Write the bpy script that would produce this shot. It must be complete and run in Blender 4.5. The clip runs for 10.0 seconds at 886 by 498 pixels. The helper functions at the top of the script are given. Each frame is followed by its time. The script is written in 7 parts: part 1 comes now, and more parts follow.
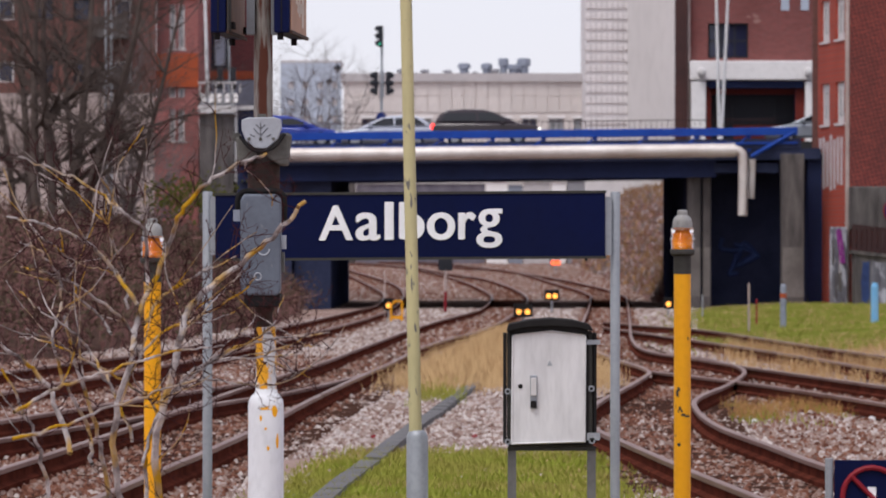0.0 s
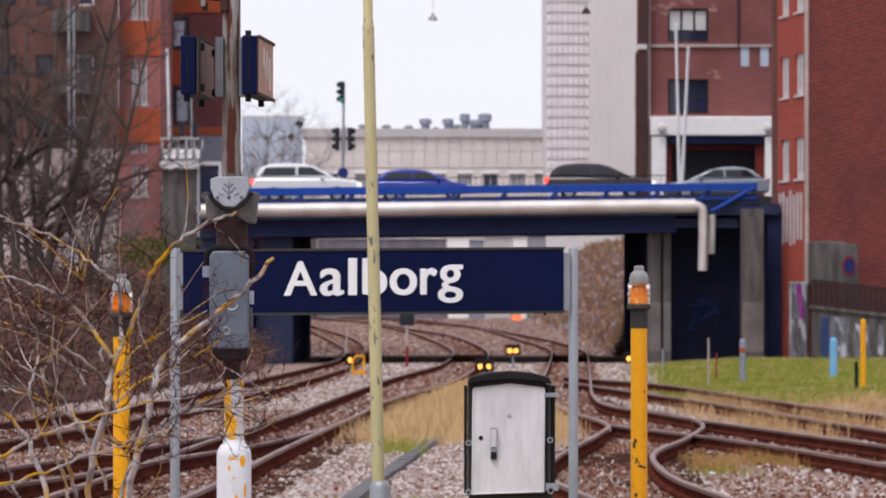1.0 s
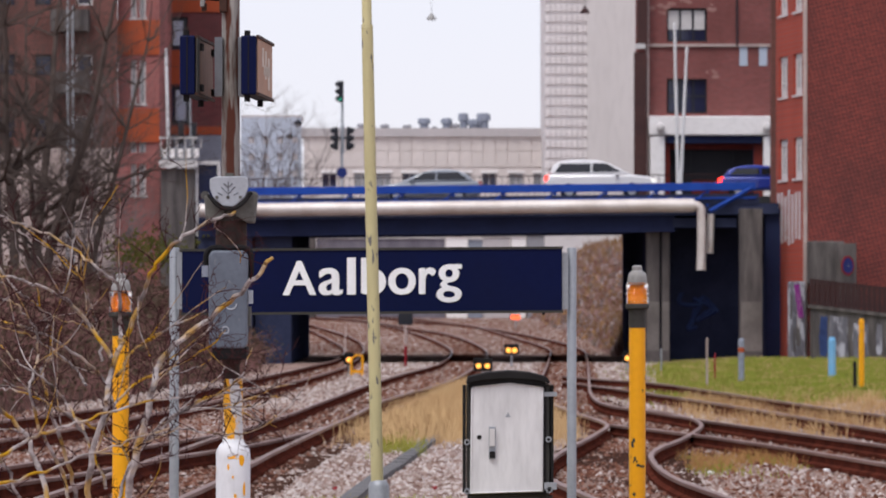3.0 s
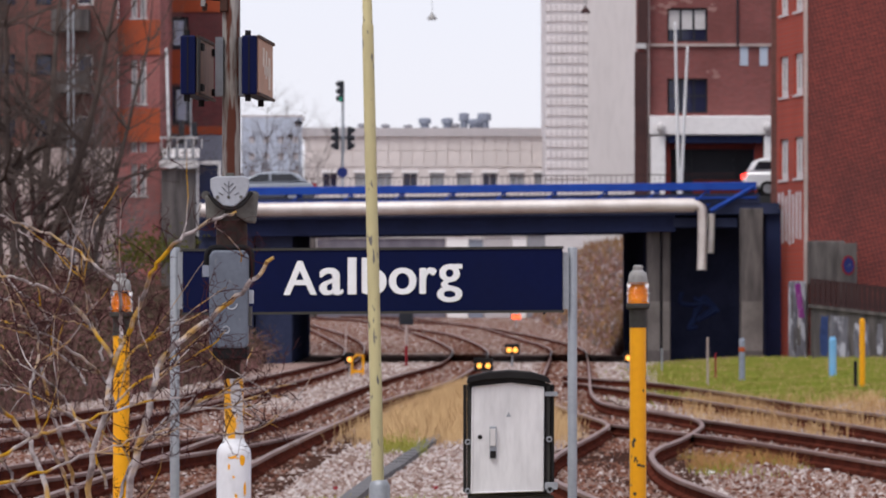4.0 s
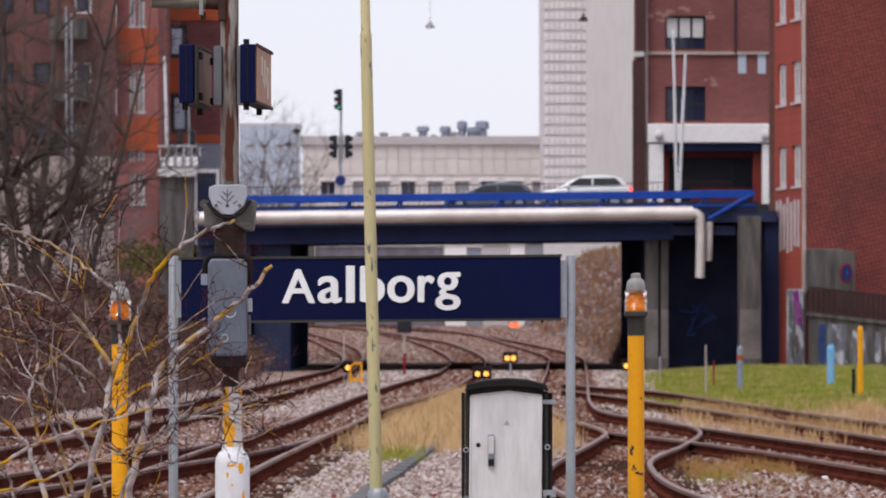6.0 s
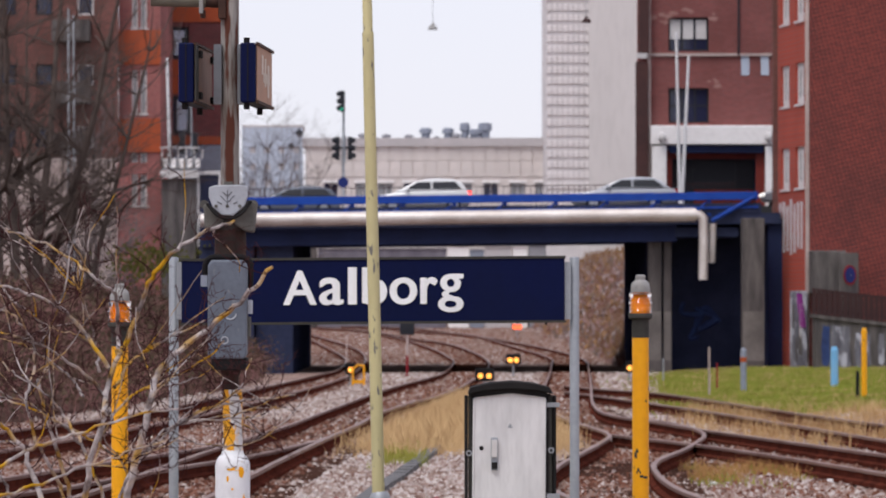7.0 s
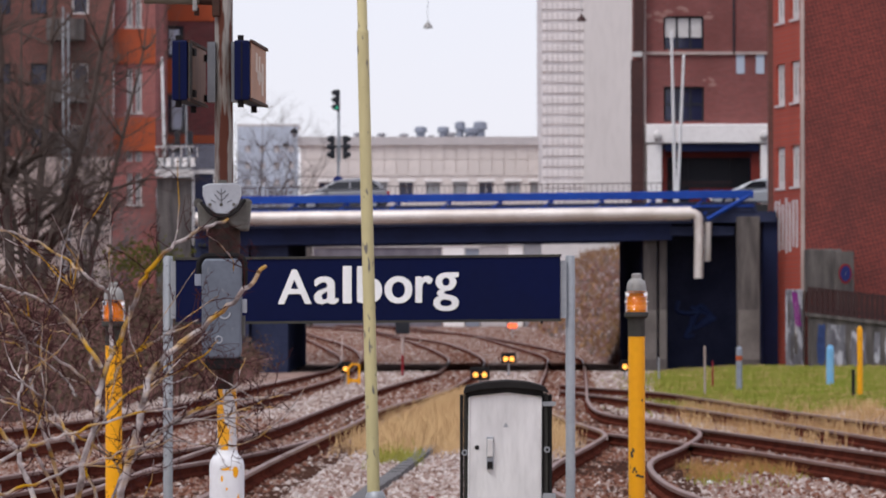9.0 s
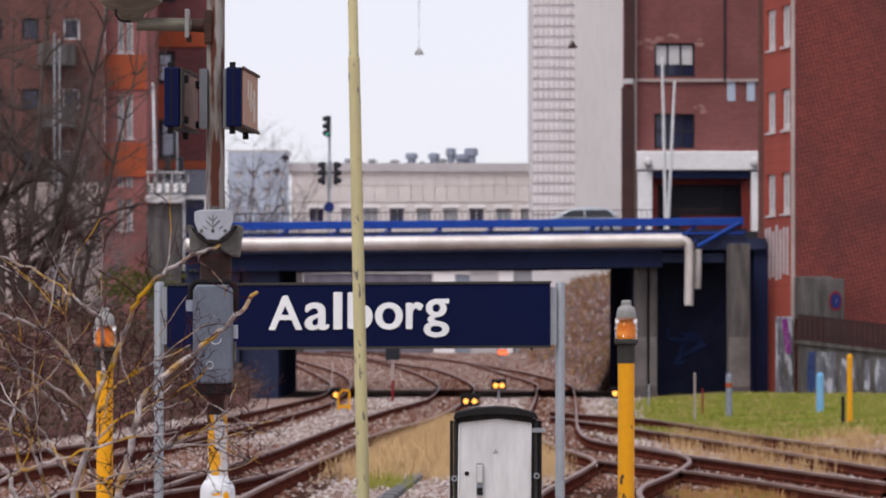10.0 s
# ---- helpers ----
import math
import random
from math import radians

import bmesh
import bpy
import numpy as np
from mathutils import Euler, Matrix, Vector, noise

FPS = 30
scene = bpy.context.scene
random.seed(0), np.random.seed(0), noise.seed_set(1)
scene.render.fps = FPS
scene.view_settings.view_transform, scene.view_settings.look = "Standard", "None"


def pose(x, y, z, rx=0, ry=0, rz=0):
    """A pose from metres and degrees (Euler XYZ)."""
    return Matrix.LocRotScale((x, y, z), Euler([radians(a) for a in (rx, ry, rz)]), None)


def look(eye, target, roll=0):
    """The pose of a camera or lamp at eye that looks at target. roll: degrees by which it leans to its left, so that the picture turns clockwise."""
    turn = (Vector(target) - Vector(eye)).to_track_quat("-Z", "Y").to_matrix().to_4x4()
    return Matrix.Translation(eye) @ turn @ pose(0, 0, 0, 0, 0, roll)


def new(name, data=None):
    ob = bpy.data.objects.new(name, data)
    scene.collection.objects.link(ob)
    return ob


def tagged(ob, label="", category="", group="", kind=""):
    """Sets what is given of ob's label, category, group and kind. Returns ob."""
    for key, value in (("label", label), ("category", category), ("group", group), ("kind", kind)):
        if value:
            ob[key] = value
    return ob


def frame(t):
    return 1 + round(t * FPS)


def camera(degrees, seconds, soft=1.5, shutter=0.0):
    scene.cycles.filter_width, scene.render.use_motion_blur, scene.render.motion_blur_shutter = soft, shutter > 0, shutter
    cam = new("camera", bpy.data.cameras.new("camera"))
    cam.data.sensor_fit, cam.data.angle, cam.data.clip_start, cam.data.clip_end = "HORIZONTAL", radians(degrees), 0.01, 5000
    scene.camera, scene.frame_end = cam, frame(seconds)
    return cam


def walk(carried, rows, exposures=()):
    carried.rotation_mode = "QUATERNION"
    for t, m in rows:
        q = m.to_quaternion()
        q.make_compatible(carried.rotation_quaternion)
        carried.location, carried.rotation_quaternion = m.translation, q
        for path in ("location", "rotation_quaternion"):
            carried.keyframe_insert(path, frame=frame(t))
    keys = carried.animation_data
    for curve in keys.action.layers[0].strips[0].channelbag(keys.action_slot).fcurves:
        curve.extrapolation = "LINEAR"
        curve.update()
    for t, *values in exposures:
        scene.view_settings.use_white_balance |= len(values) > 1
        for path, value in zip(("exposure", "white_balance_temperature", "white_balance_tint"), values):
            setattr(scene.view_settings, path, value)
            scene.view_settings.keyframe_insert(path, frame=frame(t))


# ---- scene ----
# The camera stands still on a platform end and is turned by hand.
cam = camera(11.08, 10.0, soft=1.8)
CAM_Z = 2.26
cam.data.dof.use_dof, cam.data.dof.focus_distance, cam.data.dof.aperture_fstop = True, 24.5, 10.5
CAMERA_ROWS = [  # seconds, turn to the right, tilt up, roll, step forward
    (0.0, -0.490, 0.003, 0.03, 0.640),
    (0.1, -0.435, 0.140, 0.02, 0.630),
    (0.2, -0.320, 0.170, 0.00, 0.610),
    (0.3, -0.150, 0.500, -0.02, 0.570),
    (0.4, -0.120, 0.620, -0.04, 0.530),
    (0.5, -0.115, 0.684, -0.05, 0.480),
    (0.6, -0.085, 0.700, -0.04, 0.400),
    (0.8, -0.040, 0.670, -0.01, 0.060),
    (1.0, -0.005, 0.693, 0.01, -0.130),
    (1.5, -0.013, 0.652, -0.01, -0.220),
    (2.0, 0.008, 0.698, -0.01, -0.226),
    (2.5, 0.025, 0.736, 0.01, -0.190),
    (2.7, 0.009, 0.702, 0.02, -0.188),
    (3.8, 0.025, 0.677, 0.02, -0.185),
    (4.0, 0.004, 0.684, 0.01, -0.188),
    (4.5, 0.016, 0.699, 0.00, -0.200),
    (5.0, -0.123, 0.847, -0.05, -0.218),
    (5.5, 0.058, 0.957, 0.09, -0.202),
    (6.0, 0.027, 0.786, -0.03, -0.226),
    (6.2, 0.007, 0.732, -0.04, -0.215),
    (7.3, -0.010, 0.832, -0.03, 0.180),
    (7.5, -0.008, 0.836, -0.04, 0.215),
    (8.0, 0.120, 0.956, 0.00, 0.160),
    (8.5, 0.065, 0.787, -0.04, 0.215),
    (9.0, 0.052, 0.796, -0.08, 0.200),
    (9.5, 0.047, 0.871, 0.02, 0.102),
    (10.0, 0.171, 1.126, 0.07, 0.100),
]


def camera_pose(turn, tilt, roll, step):
    eye = Vector((0, step, CAM_Z))
    way = Vector((math.sin(radians(turn)), math.cos(radians(turn)), math.tan(radians(tilt))))
    return look(eye, eye + way * 50, roll)


walk(cam, [(t, camera_pose(a, b, c, d)) for t, a, b, c, d in CAMERA_ROWS],
     [(0.0, -0.04, 6420, 11.5), (0.5, 0.11, 6420, 11.5), (1.0, 0.09, 6420, 11.5), (2.0, 0.04, 6420, 11.5), (4.0, 0.02, 6420, 11.5), (7.5, 0.0, 6420, 11.5), (10.0, 0.0, 6420, 11.5)])

# ---------------------------------------------------------------- light
world = bpy.data.worlds.new("overcast_sky")
scene.world = world
world.use_nodes = True
wn, wl = world.node_tree.nodes, world.node_tree.links
wn.clear()
sky = wn.new("ShaderNodeTexSky")
sky.sky_type, sky.sun_disc = "NISHITA", False
sky.sun_elevation, sky.sun_rotation = radians(38), radians(200)
sky_bg = wn.new("ShaderNodeBackground")
sky_bg.inputs["Strength"].default_value = 0.02
cloud = wn.new("ShaderNodeTexNoise")
cloud.inputs["Scale"].default_value, cloud.inputs["Detail"].default_value = 1.4, 3.0
ramp = wn.new("ShaderNodeValToRGB")
ramp.color_ramp.elements[0].color = (0.80, 0.79, 0.89, 1)
ramp.color_ramp.elements[1].color = (0.88, 0.87, 0.96, 1)
cloud_bg = wn.new("ShaderNodeBackground")
cloud_bg.inputs["Strength"].default_value = 0.88
both = wn.new("ShaderNodeAddShader")
wout = wn.new("ShaderNodeOutputWorld")
wl.new(sky.outputs[0], sky_bg.inputs[0])
wl.new(cloud.outputs["Fac"], ramp.inputs[0])
wl.new(ramp.outputs[0], cloud_bg.inputs[0])
wl.new(sky_bg.outputs[0], both.inputs[0])
wl.new(cloud_bg.outputs[0], both.inputs[1])
wl.new(both.outputs[0], wout.inputs[0])
sun = new("sun", bpy.data.lights.new("sun", "SUN"))
sun.data.energy, sun.data.angle, sun.data.color = 2.0, radians(25), (1.0, 0.96, 0.9)
sun.matrix_world = look((0, 0, 50), (16, 24, 0))
scene.view_settings.exposure = -0.05


# ---------------------------------------------------------------- materials
def material(name, base, rough=0.7, metal=0.0, other=None, scale=4.0, amount=0.5, fine=40.0, fine_amount=0.25, bump=0.15,
             stain=None, stain_scale=1.0, stain_from=0.55, stain_to=0.65, stretch=(1, 1, 1), per_piece=0.0, coat=0.0, spec=0.25):
    """A surface with two scales of variation, optional stains of another colour and fine relief."""
    m = bpy.data.materials.new(name)
    m.use_nodes = True
    n, l = m.node_tree.nodes, m.node_tree.links
    b = n["Principled BSDF"]
    b.inputs["Roughness"].default_value, b.inputs["Metallic"].default_value = rough, metal
    b.inputs["Coat Weight"].default_value = coat
    b.inputs["Specular IOR Level"].default_value = spec
    co = n.new("ShaderNodeTexCoord")
    mp = n.new("ShaderNodeMapping")
    mp.inputs["Scale"].default_value = stretch
    l.new(co.outputs["Object"], mp.inputs[0])

    def noise_of(s, detail=4.0):
        t = n.new("ShaderNodeTexNoise")
        t.inputs["Scale"].default_value, t.inputs["Detail"].default_value = s, detail
        l.new(mp.outputs[0], t.inputs["Vector"])
        return t.outputs["Fac"]

    def mix_of(a, c, fac, kind="MIX"):
        x = n.new("ShaderNodeMix")
        x.data_type, x.blend_type = "RGBA", kind
        for sock, v in ((x.inputs[6], a), (x.inputs[7], c)):
            if isinstance(v, tuple):
                sock.default_value = (*v, 1)
            else:
                l.new(v, sock)
        if isinstance(fac, float):
            x.inputs[0].default_value = fac
        else:
            l.new(fac, x.inputs[0])
        return x.outputs[2]

    def step_of(v, lo, hi, top=1.0):
        r = n.new("ShaderNodeMapRange")
        r.inputs[1].default_value, r.inputs[2].default_value, r.inputs[4].default_value = lo, hi, top
        l.new(v, r.inputs[0])
        return r.outputs[0]

    other = other or tuple(c * 0.6 for c in base)
    col = mix_of(base, other, step_of(noise_of(scale), 0.35, 0.68, amount))
    small = noise_of(fine, 3.0)
    col = mix_of(col, tuple(c * 0.45 for c in base), step_of(small, 0.45, 0.75, fine_amount))
    if stain:
        col = mix_of(col, stain, step_of(noise_of(stain_scale, 5.0), stain_from, stain_to))
    if per_piece:
        info = n.new("ShaderNodeObjectInfo")
        col = mix_of(col, tuple(c * (1 - per_piece) for c in base), info.outputs["Random"])
    l.new(col, b.inputs["Base Color"])
    if bump:
        u = n.new("ShaderNodeBump")
        u.inputs["Strength"].default_value, u.inputs["Distance"].default_value = bump, 0.02
        l.new(small, u.inputs["Height"])
        l.new(u.outputs[0], b.inputs["Normal"])
    return m


def pieces_material(name, colours, rough=0.9):
    """Loose pieces joined in one mesh, each of its own tone."""
    m = bpy.data.materials.new(name)
    m.use_nodes = True
    n, l = m.node_tree.nodes, m.node_tree.links
    b = n["Principled BSDF"]
    b.inputs["Roughness"].default_value, b.inputs["Specular IOR Level"].default_value = rough, 0.0
    geo = n.new("ShaderNodeNewGeometry")
    r = n.new("ShaderNodeValToRGB")
    r.color_ramp.interpolation = "CONSTANT"
    while len(r.color_ramp.elements) < len(colours):
        r.color_ramp.elements.new(0.5)
    for i, c in enumerate(colours):
        r.color_ramp.elements[i].position = i / len(colours)
        r.color_ramp.elements[i].color = (*c, 1)
    l.new(geo.outputs["Random Per Island"], r.inputs[0])
    l.new(r.outputs[0], b.inputs["Base Color"])
    return m


def brick_material(name, a, b_col, mortar, along="X", length=0.23, height=0.075, dirt=(0.05, 0.03, 0.03), lattice=0.0):
    m = bpy.data.materials.new(name)
    m.use_nodes = True
    n, l = m.node_tree.nodes, m.node_tree.links
    b = n["Principled BSDF"]
    b.inputs["Roughness"].default_value = 0.9
    b.inputs["Specular IOR Level"].default_value = 0.15
    co = n.new("ShaderNodeTexCoord")
    sp, cb = n.new("ShaderNodeSeparateXYZ"), n.new("ShaderNodeCombineXYZ")
    l.new(co.outputs["Object"], sp.inputs[0])
    l.new(sp.outputs[along], cb.inputs[0])
    l.new(sp.outputs["Z"], cb.inputs[1])
    t = n.new("ShaderNodeTexBrick")
    t.inputs["Color1"].default_value, t.inputs["Color2"].default_value = (*a, 1), (*b_col, 1)
    t.inputs["Mortar"].default_value = (*mortar, 1)
    t.inputs["Scale"].default_value = 1.0
    t.inputs["Mortar Size"].default_value = 0.008
    t.inputs["Brick Width"].default_value, t.inputs["Row Height"].default_value = length, height
    l.new(cb.outputs[0], t.inputs["Vector"])
    big = n.new("ShaderNodeTexNoise")
    big.inputs["Scale"].default_value, big.inputs["Detail"].default_value = 0.35, 6.0
    l.new(co.outputs["Object"], big.inputs["Vector"])
    r = n.new("ShaderNodeMapRange")
    r.inputs[1].default_value, r.inputs[2].default_value, r.inputs[4].default_value = 0.45, 0.75, 0.55
    l.new(big.outputs["Fac"], r.inputs[0])
    x = n.new("ShaderNodeMix")
    x.data_type = "RGBA"
    x.inputs[7].default_value = (*dirt, 1)
    l.new(t.outputs["Color"], x.inputs[6])
    l.new(r.outputs[0], x.inputs[0])
    colour = x.outputs[2]
    if lattice:  # darker headers laid in a diagonal lattice
        turn = n.new("ShaderNodeMapping")
        turn.inputs["Rotation"].default_value = (0, 0, 0.52)
        l.new(cb.outputs[0], turn.inputs[0])
        ck = n.new("ShaderNodeTexChecker")
        ck.inputs["Scale"].default_value = 8.2
        l.new(turn.outputs[0], ck.inputs["Vector"])
        y = n.new("ShaderNodeMix")
        y.data_type, y.blend_type = "RGBA", "MULTIPLY"
        y.inputs[7].default_value = (1 - lattice, 1 - lattice * 0.8, 1 - lattice * 0.7, 1)
        l.new(ck.outputs["Fac"], y.inputs[0])
        l.new(colour, y.inputs[6])
        colour = y.outputs[2]
    l.new(colour, b.inputs["Base Color"])
    u = n.new("ShaderNodeBump")
    u.inputs["Strength"].default_value, u.inputs["Distance"].default_value = 0.4, 0.01
    l.new(t.outputs["Fac"], u.inputs["Height"])
    u.invert = True
    l.new(u.outputs[0], b.inputs["Normal"])
    return m


def glow(name, colour, strength):
    m = bpy.data.materials.new(name)
    m.use_nodes = True
    b = m.node_tree.nodes["Principled BSDF"]
    b.inputs["Base Color"].default_value = (*colour, 1)
    b.inputs["Emission Color"].default_value = (*colour, 1)
    b.inputs["Emission Strength"].default_value = strength
    return m


def glass(name, colour, rough=0.05, through_amount=0.0):
    m = bpy.data.materials.new(name)
    m.use_nodes = True
    b = m.node_tree.nodes["Principled BSDF"]
    b.inputs["Base Color"].default_value = (*colour, 1)
    b.inputs["Roughness"].default_value = rough
    b.inputs["IOR"].default_value = 1.5
    b.inputs["Transmission Weight"].default_value = through_amount
    return m


RUST_RAIL = material("rusty_rail", (0.115, 0.032, 0.021), 0.85, 0.0, (0.035, 0.012, 0.009), 3, 0.7, 30, 0.4, spec=0.0)
RAIL_HEAD = material("worn_rail_head", (0.27, 0.17, 0.145), 0.42, 0.4, (0.15, 0.065, 0.045), 0.5, 0.85, 20, 0.3)
SLEEPER = material("weathered_sleeper", (0.085, 0.045, 0.034), 0.9, 0, (0.045, 0.024, 0.02), 2, 0.7, 25, 0.4, spec=0.0)
BALLAST = material("ballast_stone", (0.37, 0.275, 0.245), 0.92, 0, (0.20, 0.12, 0.095), 0.25, 0.9, 9.0, 0.8, 0.9, spec=0.0)
RUST_BALLAST = material("rust_stained_ballast", (0.155, 0.07, 0.05), 0.95, 0, (0.09, 0.038, 0.027), 0.5, 0.9, 9.0, 0.8, 0.9, spec=0.0)
STONE = pieces_material("ballast_loose", [(0.46, 0.395, 0.37), (0.33, 0.265, 0.24), (0.56, 0.50, 0.475), (0.24, 0.17, 0.145), (0.41, 0.355, 0.34), (0.17, 0.105, 0.088), (0.48, 0.41, 0.39), (0.32, 0.235, 0.205)])
RUST_STONE = pieces_material("ballast_rusty", [(0.22, 0.11, 0.08), (0.15, 0.065, 0.043), (0.31, 0.22, 0.19), (0.10, 0.042, 0.03), (0.19, 0.088, 0.062), (0.26, 0.18, 0.155)])
CONCRETE = material("weathered_concrete", (0.21, 0.19, 0.18), 0.9, 0, (0.11, 0.1, 0.095), 0.8, 0.8, 9, 0.35, 0.3, spec=0.0)
# Navy shade below the bridge and in recesses is put into this colour.
DARK_CONCRETE = material("shade_blue_concrete", (0.046, 0.055, 0.105), 0.9, 0, (0.025, 0.031, 0.062), 0.6, 0.8, 6, 0.3, 0.3, spec=0.0)
NAVY_BEAM = material("dark_navy_beam", (0.014, 0.023, 0.08), 0.7, 0, (0.008, 0.013, 0.045), 0.7, 0.7, 6, 0.3, 0.1)
BLUE = material("blue_painted_steel", (0.008, 0.060, 0.36), 0.5, 0, (0.005, 0.03, 0.24), 1.5, 0.6, 15, 0.3, 0.05)
PIPE = material("metal_pipe_cladding", (0.74, 0.69, 0.66), 0.42, 0.4, (0.52, 0.45, 0.41), 0.9, 0.7, 8, 0.2, 0.05)
GALVANISED = material("galvanised_steel", (0.36, 0.38, 0.41), 0.5, 0.4, (0.25, 0.27, 0.3), 3, 0.6, 30, 0.25, 0.05)
SIGN_NAVY = material("navy_enamel", (0.0035, 0.007, 0.045), 0.5, 0, (0.005, 0.008, 0.036), 2, 0.6, 20, 0.2, 0.02, spec=0.08)
WHITE = material("white_enamel", (0.9, 0.91, 0.93), 0.45, 0, (0.74, 0.74, 0.74), 3, 0.5, 30, 0.1, 0.02)
YELLOW = material("yellow_paint", (0.86, 0.39, 0.006), 0.5, 0, (0.78, 0.33, 0.01), 3, 0.6, 25, 0.12, 0.05,
                  stain=(0.08, 0.07, 0.06), stain_scale=9.0, stain_from=0.67, stain_to=0.72)
CREAM = material("peeling_cream_paint", (0.56, 0.50, 0.27), 0.6, 0, (0.46, 0.42, 0.24), 2, 0.7, 20, 0.2, 0.15,
                 stain=(0.16, 0.15, 0.14), stain_scale=34.0, stain_from=0.63, stain_to=0.67, stretch=(1, 1, 0.3))
CABINET = material("brushed_grey_cabinet", (0.72, 0.71, 0.72), 0.5, 0.1, (0.55, 0.54, 0.55), 9, 0.7, 30, 0.2, 0.06,
                   stain=(0.44, 0.43, 0.42), stain_scale=3.5, stain_from=0.55, stain_to=0.8, stretch=(1, 1, 0.25))
BLACK = material("black_rubber", (0.012, 0.011, 0.012), 0.85, 0, (0.03, 0.028, 0.027), 3, 0.5, 20, 0.2, spec=0.15)
RUSTY_POLE = material("rust_streaked_pole", (0.33, 0.31, 0.29), 0.7, 0.1, (0.13, 0.105, 0.09), 9, 0.9, 40, 0.4, 0.3,
                      stain=(0.095, 0.030, 0.018), stain_scale=8.0, stain_from=0.485, stain_to=0.545, stretch=(2.4, 2.4, 0.28))
DARK_RUST = material("dark_rusted_steel", (0.032, 0.023, 0.02), 0.8, 0.1, (0.085, 0.036, 0.024), 8, 0.9, 30, 0.4, 0.2)
WHITE_POLE = material("flaking_white_pole", (0.72, 0.73, 0.76), 0.6, 0, (0.6, 0.6, 0.62), 5, 0.6, 30, 0.2, 0.15,
                      stain=(0.74, 0.36, 0.03), stain_scale=14.0, stain_from=0.66, stain_to=0.72, stretch=(1, 1, 0.5))
FLAKED_TUBE = material("mostly_yellow_flaking_tube", (0.66, 0.66, 0.68), 0.6, 0, (0.5, 0.48, 0.46), 5, 0.6, 30, 0.25, 0.15,
                       stain=(0.74, 0.35, 0.02), stain_scale=15.0, stain_from=0.47, stain_to=0.52, stretch=(1, 1, 0.35))
MAST_BOX = material("slate_grey_box_paint", (0.135, 0.155, 0.195), 0.5, 0.1, (0.10, 0.115, 0.145), 7, 0.8, 45, 0.25, 0.06,
                    stain=(0.26, 0.27, 0.29), stain_scale=14.0, stain_from=0.64, stain_to=0.72)
GREY_BOX = material("grey_box_paint", (0.27, 0.30, 0.37), 0.5, 0.1, (0.21, 0.23, 0.28), 6, 0.7, 40, 0.2, 0.06)
PALE_BOX = material("pale_grey_paint", (0.42, 0.45, 0.5), 0.55, 0.1, (0.3, 0.31, 0.34), 8, 0.7, 50, 0.2, 0.06)
CAST = material("dirty_cast_metal", (0.15, 0.147, 0.135), 0.6, 0.4, (0.08, 0.075, 0.07), 7, 0.8, 40, 0.4, 0.2)
CAST_PLATE = material("grey_mount_plate", (0.20, 0.21, 0.23), 0.6, 0.2, (0.14, 0.145, 0.16), 6, 0.7, 40, 0.2, 0.05)
DARK_STEEL = material("weathered_steel_leg", (0.17, 0.165, 0.165), 0.6, 0.2, (0.10, 0.095, 0.09), 6, 0.7, 30, 0.3, 0.1)
BROWN_FACE = material("faded_brown_face", (0.42, 0.24, 0.16), 0.6, 0, (0.33, 0.19, 0.125), 5, 0.7, 30, 0.2, 0.03)
STAINED_FACE = material("stained_brown_face", (0.27, 0.15, 0.10), 0.65, 0, (0.15, 0.085, 0.06), 5, 0.9, 30, 0.3, 0.05, stretch=(1, 3, 0.5))
# Highlights and dark undersides are put into the bark's pale and dark blotches.
BARK = material("pale_toplit_bark", (0.56, 0.50, 0.49), 0.8, 0, (0.055, 0.036, 0.034), 12, 0.95, 60, 0.5, 0.5, spec=0.1,
                stain=(0.46, 0.25, 0.012), stain_scale=4.5, stain_from=0.49, stain_to=0.63)
TWIG = material("reddish_twig", (0.055, 0.020, 0.022), 0.85, 0, (0.05, 0.03, 0.028), 10, 0.6, 50, 0.2, 0, spec=0.0)
TREE_BARK = material("dark_bark", (0.12, 0.095, 0.085), 0.9, 0, (0.055, 0.043, 0.04), 2, 0.7, 12, 0.4, 0.3, spec=0.0)
FAR_BARK = material("grey_brown_bark", (0.19, 0.16, 0.16), 0.9, 0, (0.10, 0.085, 0.085), 2, 0.7, 12, 0.4, 0.2, spec=0.0)
HEDGE_TWIG = material("bramble_stems", (0.27, 0.145, 0.135), 0.9, 0, (0.13, 0.07, 0.065), 0.5, 0.8, 5, 0.3, 0, spec=0.0)
HEDGE_LEAF = material("bramble_leaves", (0.085, 0.075, 0.048), 0.8, 0, (0.15, 0.075, 0.068), 0.4, 0.8, 3, 0.3, 0, spec=0.0)
SHRUB = material("evergreen_leaves", (0.13, 0.13, 0.035), 0.8, 0, (0.07, 0.075, 0.025), 2, 0.8, 9, 0.3, 0, spec=0.0)
EARTH = material("dark_earth", (0.10, 0.06, 0.05), 0.95, 0, (0.055, 0.036, 0.03), 0.4, 0.8, 5, 0.5, 0.5, spec=0.0)
SCRUB = material("brown_scrub", (0.24, 0.145, 0.115), 0.95, 0, (0.13, 0.08, 0.06), 0.3, 0.8, 3, 0.4, 0.5, spec=0.0)
DRY_GRASS = material("straw_grass", (0.60, 0.42, 0.22), 0.85, 0, (0.46, 0.28, 0.14), 1.2, 0.7, 12, 0.2, 0, spec=0.0)
RUSSET_GRASS = material("russet_grass", (0.42, 0.24, 0.10), 0.85, 0, (0.30, 0.15, 0.06), 1.2, 0.7, 12, 0.2, 0, spec=0.0)
GREEN_GRASS = material("green_grass", (0.245, 0.285, 0.04), 0.8, 0, (0.34, 0.28, 0.085), 0.6, 0.8, 9, 0.2, 0, spec=0.0)
